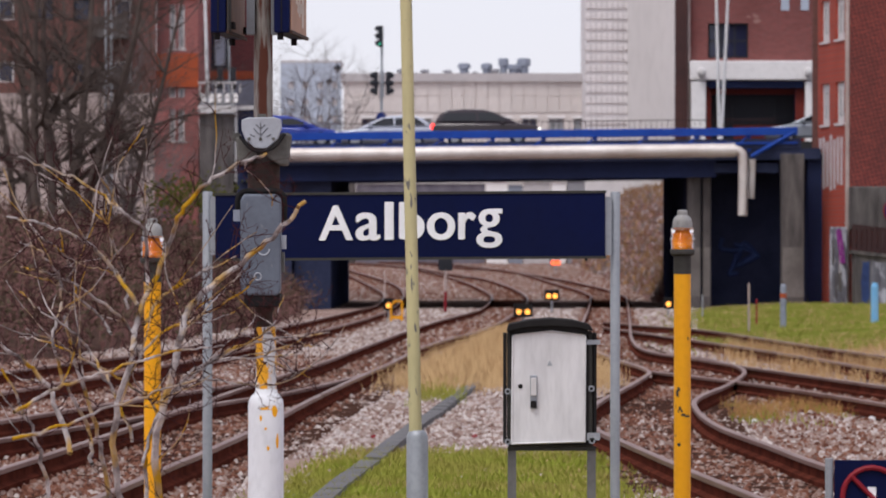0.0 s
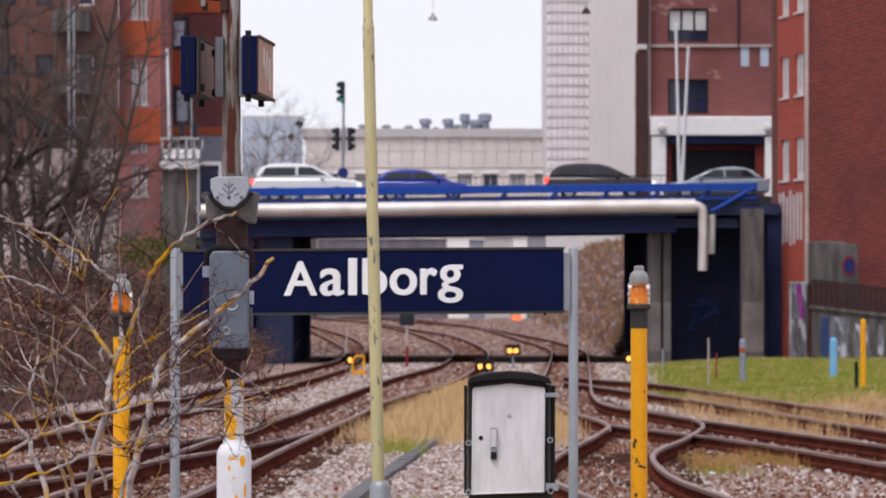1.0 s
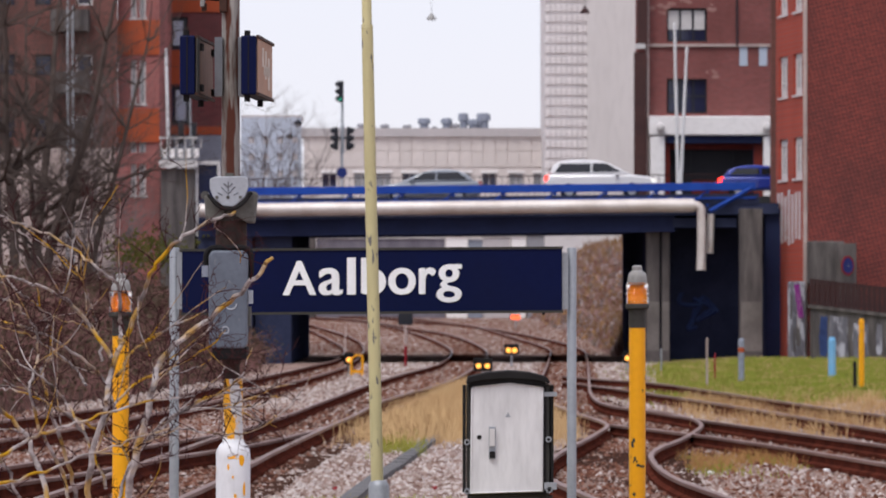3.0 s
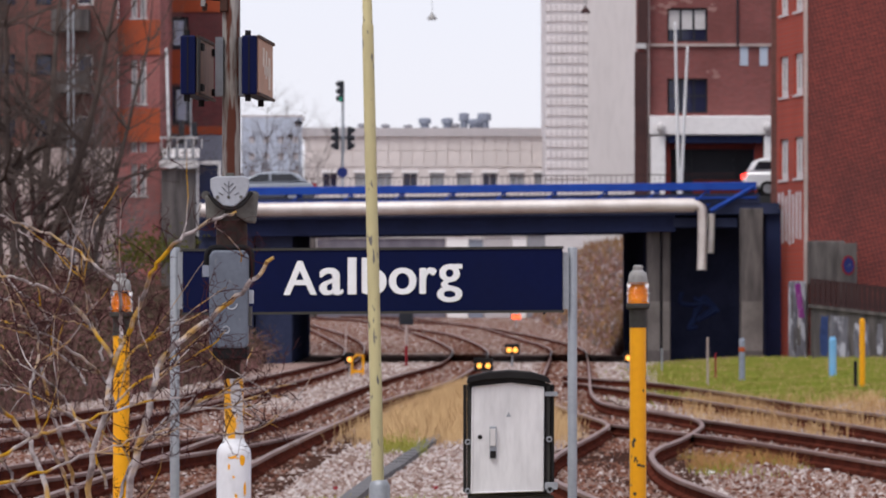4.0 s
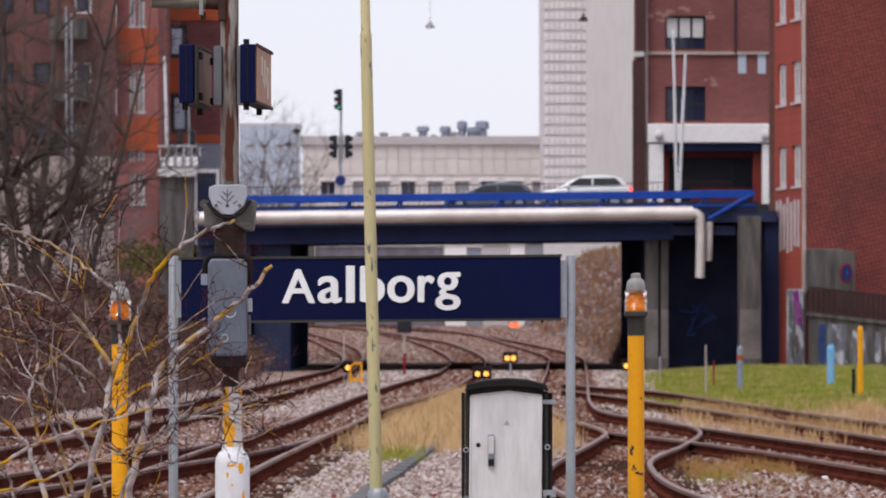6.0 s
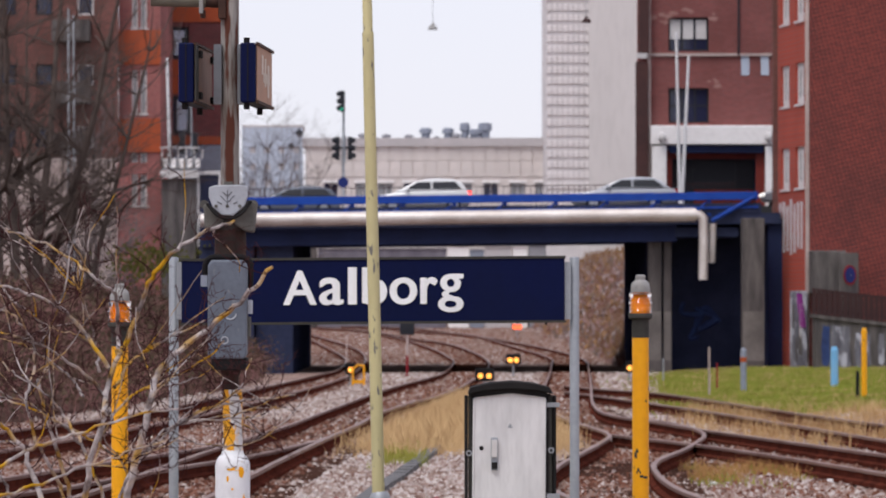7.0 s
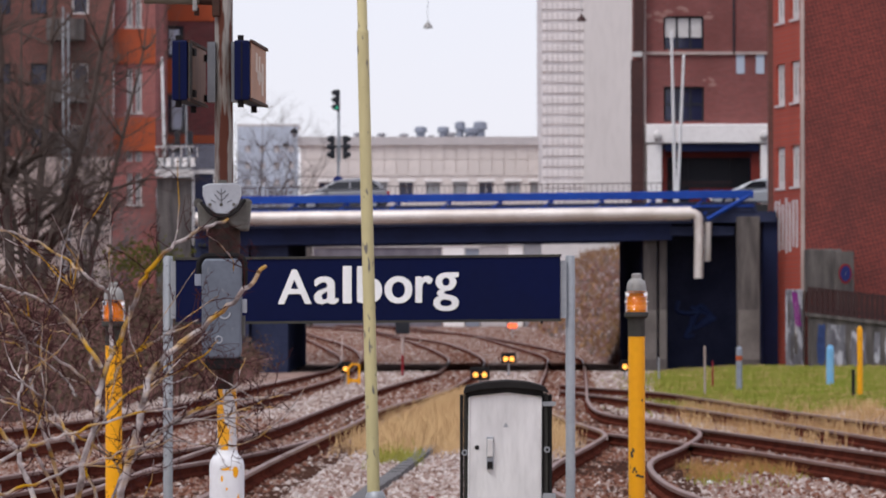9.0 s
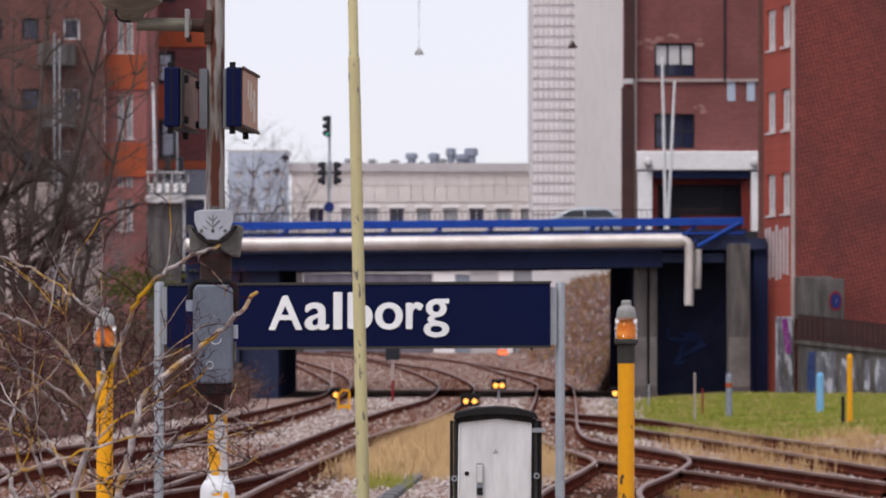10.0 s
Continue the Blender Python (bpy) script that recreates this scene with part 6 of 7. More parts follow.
    for y0, y1, z0, z1 in ((0.25, 0.33, 0.16, 0.26), (0.40, 0.47, 0.10, 0.25), (0.33, 0.66, 0.12, 0.17), (0.55, 0.64, 0.05, 0.22)):
        part("worn_mark", Form().box(0.0865, 0.088, y0, y1, z0, z1), WORN_PALE, right)
    left = display(317, "navy edged display box with a stained brown face", STAINED_FACE)
    part("face_strip", Form().box(0.0865, 0.093, 0.0, 0.12, 0.012, 0.298), DARK_BAND, left)
    for y in (0.12, 0.70):
        for h in (0.025, 0.24):
            part("clip", Form().box(0.087, 0.104, y, y + 0.1, h, h + 0.035), BLACK, left)
    part("mount_plate", Form().box(x(418), x(430), d - 0.06, d + 0.05, z(188), z(82)), CAST_PLATE, m)
    part("mount_plate", Form().box(x(376), x(390), d - 0.06, d + 0.05, z(188), z(82)), CAST_PLATE, m)
    # lamp arm above
    part("arm", Form().tube([(x(360.4), d, z(3.1)), (x(263.7), d - 0.03, z(2.2))], [0.036, 0.034], 12), STAINED_ARM, m, "stained grey-green lamp arm", smooth=True)
    part("arm_joint", Form().tube([(x(395.9), d, z(4.1)), (x(357.4), d, z(3.1))], [0.04, 0.034], 12), DARK_RUST, m, "dark rusted joint", smooth=True)
    part("arm_flange", Form().box(x(349.6), x(357.4), d - 0.05, d + 0.05, z(26.8), z(-24.5)), LAMP_CAP, m, bevel=0.004)
    part("flange_bolt", Form().tube([(x(356.5), d - 0.02, z(34.7)), (x(356.5), d - 0.02, z(20.9))], 0.014, 8), DARK_RUST, m)
    part("arm_clamp", Form().box(x(384.1), x(397.9), d - 0.06, d + 0.06, z(36.7), z(-22.5)), DARK_RUST, m, bevel=0.006)
    head = part("lamp_head", Form().lathe(x(253.9), d - 0.04, [(0.03, z(-0.8)), (0.055, z(-4.7)), (0.075, z(-16.6)), (0.12, z(-24.5)), (0.165, z(-37.3)), (0.16, z(-48.1)), (0.06, z(-73.8))], 20), STAINED_ARM, m, "stained bowl-shaped lamp head", smooth=True)
    part("lamp_cable", Form().tube(smooth_line([(x(228.2), d - 0.10, z(-26.4)), (x(230.2), d - 0.12, z(-10.7)), (x(238.1), d - 0.12, z(-1.8)), (x(253.9), d - 0.08, z(-0.8))], 5), 0.006, 6), BLACK, head)


signal_mast()


# ---------------------------------------------------------------- bare bush before the mast
def bush():
    d = 20.0
    rng = random.Random(77)
    b = thing("bare_bush", "bare bush with pale lichen-covered branches and reddish twigs", "bush")
    stems = [
        ([(-1.557, 0.369), (-1.521, 0.934), (-1.560, 1.440), (-1.484, 1.788), (-1.452, 2.002), (-1.346, 2.248), (-1.255, 2.437), (-1.071, 2.599), (-0.914, 2.668)], 0.016, 0.0),
        ([(-1.336, 0.369), (-1.324, 0.934), (-1.356, 1.440), (-1.255, 1.850), (-1.209, 2.034), (-1.010, 2.201), (-0.828, 2.353), (-0.747, 2.457)], 0.020, -0.35),
        ([(-1.437, 2.063), (-1.444, 2.162), (-1.452, 2.339), (-1.545, 2.429), (-1.727, 2.552), (-2.000, 2.663)], 0.010, 0.2),
        ([(-1.447, 2.027), (-1.589, 2.216), (-1.697, 2.309), (-1.850, 2.371), (-2.000, 2.395)], 0.010, -0.2),
        ([(-1.606, 0.369), (-1.631, 1.179), (-1.683, 1.545), (-1.788, 1.911), (-1.766, 2.049), (-1.803, 2.216), (-1.896, 2.309), (-1.975, 2.358)], 0.011, 0.4),
        ([(-1.459, 0.442), (-1.447, 1.179), (-1.422, 1.440), (-1.285, 1.668), (-1.118, 1.806), (-0.948, 1.867), (-0.648, 1.901)], 0.010, 0.15),
    ]
    side_limbs = [
        ([(-1.665, 1.425), (-1.788, 1.712), (-1.926, 1.850), (-2.024, 1.941)], 0.012, -0.8),
        ([(-1.459, 1.769), (-1.545, 1.941), (-1.759, 2.110), (-1.926, 2.172), (-2.000, 2.186)], 0.008, 0.3),
        ([(-1.444, 1.941), (-1.361, 2.063), (-1.194, 2.157), (-1.037, 2.233)], 0.008, 0.1),
        ([(-1.521, 1.425), (-1.631, 1.670), (-1.778, 1.818), (-1.975, 1.916)], 0.008, 0.5),
        ([(-1.778, 0.442), (-1.803, 1.179), (-1.852, 1.499), (-1.975, 1.769)], 0.012, -0.5),
        ([(-1.398, 1.425), (-1.435, 1.597), (-1.631, 1.744), (-1.877, 1.867), (-2.000, 1.879)], 0.007, 0.3),
        ([(-1.287, 1.670), (-1.189, 1.769), (-0.894, 1.806), (-0.771, 1.818)], 0.006, 0.0),
    ]
    low_limbs = [
        ([(-1.484, 1.788), (-1.336, 1.916), (-1.115, 2.014), (-0.943, 2.137)], 0.007, -0.1),
        ([(-1.660, 1.350), (-1.690, 1.500), (-1.778, 1.701), (-1.821, 1.877), (-1.803, 2.002), (-1.811, 2.128), (-1.879, 2.253), (-1.966, 2.291)], 0.009, 0.1),
        ([(-1.521, 2.000), (-1.551, 2.152), (-1.589, 2.304), (-1.627, 2.400), (-1.753, 2.506), (-1.943, 2.602)], 0.0065, 0.25),
        ([(-1.430, 1.363), (-1.349, 1.598), (-1.245, 1.717), (-1.097, 1.803), (-0.948, 1.883), (-0.886, 1.947)], 0.007, -0.2),
        ([(-1.342, 1.624), (-1.242, 1.685), (-1.141, 1.700), (-1.003, 1.685), (-0.889, 1.680), (-0.789, 1.730), (-0.733, 1.763)], 0.005, 0.15),
        ([(-0.972, 1.792), (-0.871, 1.833), (-0.769, 1.843), (-0.680, 1.848)], 0.004, 0.3),
    ]
    fine_limbs = [
        ([(-1.805, 1.635), (-1.646, 1.719), (-1.441, 1.788), (-1.191, 1.863), (-0.997, 1.890)], 0.008, -1.8),
        ([(-1.834, 1.514), (-1.603, 1.583), (-1.349, 1.676), (-1.118, 1.752)], 0.007, -1.5),
        ([(-1.585, 1.895), (-1.673, 1.996), (-1.825, 2.110), (-1.989, 2.165)], 0.006, 0.2),
        ([(-1.559, 1.712), (-1.645, 1.823), (-1.694, 1.904), (-1.829, 2.003), (-1.940, 2.081)], 0.006, -0.3),
        ([(-1.522, 2.089), (-1.598, 2.157), (-1.736, 2.203), (-1.825, 2.279)], 0.0035, 0.2),
    ]
    def twig(wood, twigs, p, way, length, r, depth):
        pts, radii, q, w = [p], [r], Vector(p), Vector(way).normalized()
        for i in range(4):
            w = (w + Vector((rng.gauss(0, 0.19), rng.gauss(0, 0.19), rng.gauss(0.04, 0.18)))).normalized()
            q = q + w * length / 4
            pts.append(q.copy())
            radii.append(r * (1 - 0.16 * (i + 1)))
        twigs.tube(pts, radii, 4, caps=False)
        if depth:
            for k in range(rng.randint(1, 3)):
                i = rng.randrange(1, 5)
                side = Vector((rng.gauss(0, 1), rng.gauss(0, 0.8), rng.gauss(0.3, 0.8))).normalized()
                twig(wood, twigs, pts[i], w * 0.7 + side, length * rng.uniform(0.35, 0.7), r * 0.72, depth - 1)

    for pts, r, off in stems + side_limbs + low_limbs + fine_limbs:
        wood, twigs = Form(), Form()
        line = smooth_line([(x, d + off + 0.12 * math.sin(i * 1.7), z) for i, (x, z) in enumerate(pts)], 7)
        line = [p + Vector((rng.gauss(0, 0.004), rng.gauss(0, 0.01), rng.gauss(0, 0.004))) for p in line]
        m = len(line)
        wood.tube(line, [r * 0.88 * (1.15 - 0.7 * i / m) * rng.uniform(0.92, 1.1) for i in range(m)], 7, caps=False)
        shoots = [line]
        for q in range(2):
            i = rng.randrange(m // 4, m - 2)
            w = (line[i + 1] - line[i]).normalized()
            side = Vector((rng.gauss(0, 1), rng.gauss(0, 0.5), rng.gauss(0.5, 0.7))).normalized()
            pts2, p2, w2 = [line[i]], line[i].copy(), (w * 0.7 + side).normalized()
            for k in range(8):
                w2 = (w2 + Vector((rng.gauss(0, 0.14), rng.gauss(0, 0.14), rng.gauss(0.03, 0.13)))).normalized()
                p2 = p2 + w2 * rng.uniform(0.035, 0.075)
                pts2.append(p2.copy())
            r2 = rng.uniform(0.0028, 0.0046)
            wood.tube(pts2, [r2 * (1 - 0.07 * k) for k in range(9)], 6, caps=False)
            shoots.append(pts2)
        for shoot in shoots:
            for i in range(4 if shoot is line else 1, len(shoot) - 1):
                if rng.random() < 0.42:
                    w = (shoot[i + 1] - shoot[i]).normalized()
                    side = Vector((rng.gauss(0, 1), rng.gauss(0, 0.6), rng.gauss(0.4, 0.8))).normalized()
                    twig(wood, twigs, shoot[i], w * 0.6 + side, rng.uniform(0.06, 0.22), rng.uniform(0.0024, 0.0038), 3)
        branch = part("branch", wood, BARK, b, "pale branch with highlights blotched into its colour and yellow lichen", smooth=True)
        tagged(part("fine_twig", twigs, TWIG, branch, "thin reddish twigs"), kind="stuff")


bush()


# ---------------------------------------------------------------- street furniture on the bridge
def traffic_light():
    d = 207.0
    k = d / 8142
    x = lambda px: (px - 784) * k
    z = lambda py: 2.26 + (560 - py) * k
    t = thing("traffic_light", "black traffic lights on a grey pole with blue sign", "traffic light")
    part("pole", Form().tube([(x(605), d, deck_z(x(605)) + ROAD_RISE), (x(606), d, z(165))], 0.06, 10), PALE_BOX, t)
    for px, p0, p1, sense in ((604, 201, 163, -1), (595, 286, 245, -1), (617, 286, 245, 1)):
        h = part("signal_head", Form().box(x(px - 4), x(px + 4), d - 0.30, d - 0.07, z(p0), z(p1)), FRAME_DARK, t, bevel=0.03)
        for i in range(3):
            c = z(p1) - (i + 0.5) * (p0 - p1) / 3 * k
            part("hood", Form().tube([(x(px + 2 * sense), d - 0.19, c + 0.03), (x(px + 6 * sense), d - 0.22, c + 0.02), (x(px + 9.5 * sense), d - 0.24, c - 0.02)], [0.14, 0.13, 0.09], 12), FRAME_DARK, h, smooth=True)
            if px == 604 and i == 2:
                part("lens", Form().tube([(x(px - 2), d - 0.33, c - 0.02), (x(px - 2), d - 0.302, c - 0.02)], 0.07, 10), SIGNAL_GREEN, h, "dim green lens")
    part("backing_tube", Form().tube([(x(606), d - 0.02, z(290)), (x(606), d - 0.02, z(242))], 0.10, 10), PALE_BOX, t)
    part("sign_disc", Form().tube([(x(605), d - 0.1, z(326)), (x(605), d - 0.08, z(326))], 0.24, 18), SIGN_BLUE, t, "small round blue sign")
    part("mount", Form().box(x(594), x(618), d - 0.06, d - 0.01, z(266), z(262)), FRAME_DARK, t)


traffic_light()


def tall_pole(name, label, px0, py0, px1, py1, d, r, mat, cat="pole", base=None):
    k = d / 8142
    t = thing(name, label, cat)
    x1, z1 = (px1 - 784) * k, 2.26 + (560 - py1) * k
    x0, z0 = (px0 - 784) * k, 2.26 + (560 - py0) * k
    if base is not None:
        lean = (x1 - x0) / (z1 - z0)
        x1, z1 = x0 + lean * (base - z0), base
    part("shaft", Form().tube([(x1, d, z1), (x0, d, z0)], [r * 1.15, r * 0.85], 10), mat, t, smooth=True)
    part("tip", Form().lathe(x0, d, [(r * 0.9, z0), (r * 0.6, z0 + r), (r * 0.1, z0 + r * 1.4)], 8), mat, t)
    return t


tall_pole("flagpole", "tall white flagpole by the bridge", 1199, 62, 1205, 345, 208.8, 0.075, LIGHT_POLE, base=6.6)
tall_pole("flagpole", "tall white flagpole with slight lean", 1221, 104, 1211, 320, 208.7, 0.075, LIGHT_POLE, base=6.6)
tall_pole("flagpole", "white flagpole before the apartment wing", 291, 108, 297, 318, 207.5, 0.08, LIGHT_POLE, base=6.4)
tall_pole("street_lamp", "thin grey lamp column above the hedge", 115, 18, 116, 440, 160, 0.05, GALVANISED, base=0.0)
tall_pole("street_lamp", "thin grey lamp column above the hedge", 124, 30, 126, 440, 161, 0.05, GALVANISED, base=0.0)
tall_pole("sign_pole", "thin grey pole beside the entrance", 334, 190, 336, 330, 207.3, 0.05, GALVANISED, base=6.4)


def street_lantern(px, py, d, r):
    k = d / 8142
    x, z = (px - 784) * k, 2.26 + (560 - py) * k
    t = thing("street_lantern", "dark domed street lantern on a slim pale column", "street lamp", group="street lanterns beyond the bridge")
    part("column", Form().tube([(x, d, -0.3), (x, d, z - r)], [0.07, 0.045], 8), PALE_BOX, t)
    part("shade", Form().lathe(x, d, [(r * 0.95, z - r * 0.75), (r, z - r * 0.55), (r * 0.8, z - r * 0.1), (r * 0.3, z + r * 0.1), (r * 0.12, z + r * 0.5), (r * 0.02, z + r * 0.55)], 14), FRAME_DARK, t, "dark domed shade", smooth=True)
    part("diffuser", Form().lathe(x, d, [(r * 0.25, z - r * 1.5), (r * 0.6, z - r * 1.35), (r * 0.75, z - r * 0.76)], 12), GREY_GLASS, t, smooth=True)


street_lantern(527, 234, 245, 0.23)
street_lantern(512, 258, 262, 0.2)


def signal_backs():
    d = 207.4
    k = d / 8142
    for px in (318, 341):
        t = thing("traffic_light", "dark traffic light seen from behind", "traffic light", group="signals seen from behind")
        x = (px - 784) * k
        z = lambda py: 2.26 + (560 - py) * k
        part("pole", Form().tube([(x, d + 0.15, 6.4), (x, d + 0.15, z(240))], 0.05, 8), GALVANISED, t)
        part("signal_head", Form().box(x - 0.13, x + 0.13, d - 0.15, d + 0.1, z(275), z(237)), FRAME_DARK, t, bevel=0.03)


signal_backs()


def hanging_lamp(px, py, d, shade_mat=LAMP_CAP):
    k = d / 8142
    x, z = (px - 784) * k, 2.26 + (560 - py) * k
    t = thing("hanging_lamp", "grey bell-shaped street lamp hung from a wire", "street lamp", group="hanging street lamps")
    part("shade", Form().lathe(x, d, [(0.22, z - 0.14), (0.21, z - 0.06), (0.12, z + 0.06), (0.06, z + 0.12), (0.03, z + 0.22)], 16), shade_mat, t, smooth=True)
    part("wire", Form().tube([(x, d, z + 0.2), (x, d, z + 3.2)], 0.012, 5), GALVANISED, t)
    part("span_wire", Form().tube(smooth_line([(-14.2, 222.2, z + 4.4), (x, d, z + 3.2), (11.5, 226.2, z + 4.2)], 6), 0.012, 5), GALVANISED, t)


hanging_lamp(765, 48, 212)
hanging_lamp(1039, 36, 214, RAIL_BROWN)


# ---------------------------------------------------------------- small trackside things


def dwarf_signal(x, d, z_lamp, lamps, glow_mat, label, gap=0.0):
    t = thing("dwarf_signal", label, "railway signal", group="dwarf signals")
    z0 = ground_level(x, d)
    part("foot", Form().box(x - 0.12, x + 0.12, d, d + 0.2, z0 - 0.05, z0 + 0.06), CONCRETE, t)
    part("post", Form().tube([(x, d + 0.1, z0), (x, d + 0.1, z_lamp - 0.12)], 0.04, 8), GALVANISED, t)
    w = 0.16 + gap * 0.5
    part("housing", Form().box(x - w, x + w, d, d + 0.2, z_lamp - 0.16, z_lamp + 0.24), BLACK, t, bevel=0.02)
    for i in range(lamps):
        lx = x + (i - (lamps - 1) / 2) * gap
        part("lens", Form().tube([(lx, d - 0.02, z_lamp), (lx, d - 0.004, z_lamp)], 0.085 * d / 150, 14), glow_mat, t, "glowing round lens")


for px, py, d, n, mat, gap, label in (
        (857, 671, 138, 2, SIGNAL_WARM, 0.26, "low black signal with two lit warm lamps"),
        (908, 643, 176, 2, SIGNAL_WARM, 0.24, "low black signal with two lit warm lamps"),
        (915, 584, 330, 2, SIGNAL_RED, 0.34, "distant signal with two lit orange lamps"),
        (618, 660, 152, 1, SIGNAL_WARM, 0.0, "low signal with one lit warm lamp"),
        (1115, 657, 165, 1, SIGNAL_WARM, 0.0, "low signal with one lit warm lamp")):
    dwarf_signal((px - 784) * d / 8142, d, 2.26 + (560 - py) * d / 8142, n, mat, label, gap)


def hoop():
    d = 151.0
    k = d / 8142
    t = thing("guard_hoop", "yellow steel guard hoop beside the track", "guard hoop")
    x = lambda px: (px - 784) * k
    z = lambda py: 2.26 + (560 - py) * k
    part("upright", Form().box(x(620), x(624), d, d + 0.1, ground_level(x(620), d) - 0.05, z(660)), YELLOW, t)
    part("upright", Form().box(x(640), x(644), d, d + 0.1, ground_level(x(640), d) - 0.05, z(655)), YELLOW, t)
    part("top_bar", Form().tube([(x(621), d + 0.05, z(661)), (x(630), d + 0.05, z(652)), (x(643), d + 0.05, z(653))], 0.04, 8), YELLOW, t)
    part("cross_bar", Form().box(x(624), x(640), d + 0.02, d + 0.08, z(684), z(678)), YELLOW, t)


hoop()


def home_signal():
    d = 178.0
    k = d / 8142
    x = (719 - 784) * k
    z = lambda py: 2.26 + (560 - py) * k
    t = thing("track_signal", "black signal head on a red and white post", "railway signal")
    z0 = ground_level(x, d)
    for i in range(4):
        a, b = z0 + (z(598) - z0) * i / 4, z0 + (z(598) - z0) * (i + 1) / 4
        part("post_band", Form().tube([(x, d, a), (x, d, b)], 0.055, 10), SIGN_RED if i in (0, 1) else PLINTH, t)
    part("head", Form().box(x - 0.28, x + 0.28, d - 0.1, d + 0.2, z(598), z(576)), FRAME_DARK, t, bevel=0.03)


home_signal()


def stake(name, label, px, top, foot, d, r, mat, cat, sides=8, tip=None):
    k = d / 8142
    x = (px - 784) * k
    t = thing(name, label, cat)
    z0 = ground_level(x, d) - 0.1
    z1 = 2.26 + (560 - top) * k
    part("shaft", Form().lathe(x, d, [(r, z0), (r, z1 - r), (r * 0.6, z1)], sides), mat, t)
    if tip:
        part("tip", Form().lathe(x, d - 0.004, [(r * 1.06, z1 - 0.42), (r * 1.06, z1 - 0.28)], sides), tip, t)


stake("marker_stake", "thin pale marker stake in the grass", 1257, 620, 685, 128, 0.03, PLINTH, "stake")
stake("marker_stake", "small red marker stake in the grass", 1271, 648, 668, 140, 0.028, SIGN_RED, "stake")
stake("marker_post", "grey-blue marker post with an orange band", 1318, 621, 678, 135, 0.09, GREY_BOX, "marker post", 10, ORANGE)
stake("marker_post", "light blue marker post on the lawn", 1480, 619, 676, 134, 0.11, SKY_BLUE, "marker post", 12)
stake("marker_post", "slim yellow marker post on the lawn", 1533, 586, 700, 118, 0.075, YELLOW, "marker post", 10)
stake("marker_stake", "black stick in the grass", 1521, 662, 700, 117, 0.045, BLACK, "stake")
stake("marker_stake", "thin grey stake beside the track", 1175, 640, 668, 160, 0.03, GALVANISED, "stake")
stake("marker_stake", "thin pale stake beside the hoop", 611, 600, 668, 158, 0.025, PLINTH, "stake")


def lump(name, label, px, py, size, mat, cat):
    """A small uneven piece lying on the ground."""
    for d in [30 + 0.25 * i for i in range(600)]:
        x = (px - 784) * d / 8142
        if 560 + (CAM_Z - ground_level(x, d)) * 8142 / d <= py:
            break
    f = Form()
    rng = random.Random(px)
    prof = [(size * 0.7, 0), (size, size * 0.5), (size * 0.8, size), (size * 0.3, size * 1.2)]
    f.lathe(x, d, [(r, ground_level(x, d) - 0.01 + z) for r, z in prof], 7)
    f.v = [(vx + rng.gauss(0, size * 0.15), vy + rng.gauss(0, size * 0.15), vz + rng.gauss(0, size * 0.1)) for vx, vy, vz in f.v]
    tagged(part(name, f, mat), label, cat)


lump("stone", "white painted stone in the ballast", 1263, 868, 0.055, WHITE, "stone")
lump("stone", "white painted stone in the ballast", 1470, 862, 0.055, WHITE, "stone")
lump("stone", "white stone between the rails", 1196, 742, 0.06, WHITE, "stone")
lump("litter", "crumpled red litter on the ballast", 593, 893, 0.035, SIGN_RED, "litter")
lump("litter", "crumpled red litter on the ballast", 771, 892, 0.035, SIGN_RED, "litter")


def cover_block():
    d = 66.0
    x = -3.50
    z = ground_level(x, d)
    t = thing("cover_block", "low concrete cover with a faded yellow top beside the track", "cover")
    part("block", Form().box(x - 0.2, x + 0.2, d, d + 0.4, z - 0.05, z + 0.10), CONCRETE, t, bevel=0.02)
    part("top", Form().box(x - 0.19, x + 0.12, d + 0.02, d + 0.36, z + 0.10, z + 0.125), YELLOW, t, bevel=0.01)


cover_block()


# ---------------------------------------------------------------- cars on the bridge
def car_profile(style):
    """Lower body and cabin outlines along the car, x forward, z up."""
    if style == "suv":
        body = [(-2.2, 0.35), (2.15, 0.35), (2.27, 0.55), (2.24, 0.78), (2.05, 0.92), (1.3, 1.02), (-2.1, 1.07), (-2.28, 0.85), (-2.26, 0.55)]
        cabin = [(-2.14, 1.05), (1.3, 1.0), (0.35, 1.5), (-0.1, 1.62), (-0.9, 1.66), (-1.6, 1.6), (-1.92, 1.45)]
    elif style == "hatch":
        body = [(-1.95, 0.32), (1.9, 0.32), (2.02, 0.5), (1.99, 0.68), (1.8, 0.8), (1.15, 0.92), (-1.9, 0.98), (-2.04, 0.78), (-2.02, 0.5)]
        cabin = [(-1.92, 0.96), (1.25, 0.9), (0.3, 1.36), (-0.15, 1.47), (-0.7, 1.5), (-1.25, 1.45), (-1.64, 1.3)]
    else:
        body = [(-2.25, 0.32), (2.15, 0.32), (2.27, 0.5), (2.23, 0.66), (2.05, 0.78), (1.2, 0.9), (-2.15, 0.95), (-2.3, 0.78), (-2.28, 0.5)]
        cabin = [(-2.02, 0.94), (1.25, 0.88), (0.2, 1.35), (-0.25, 1.44), (-0.8, 1.46), (-1.3, 1.4), (-1.62, 1.27)]
    return body, cabin


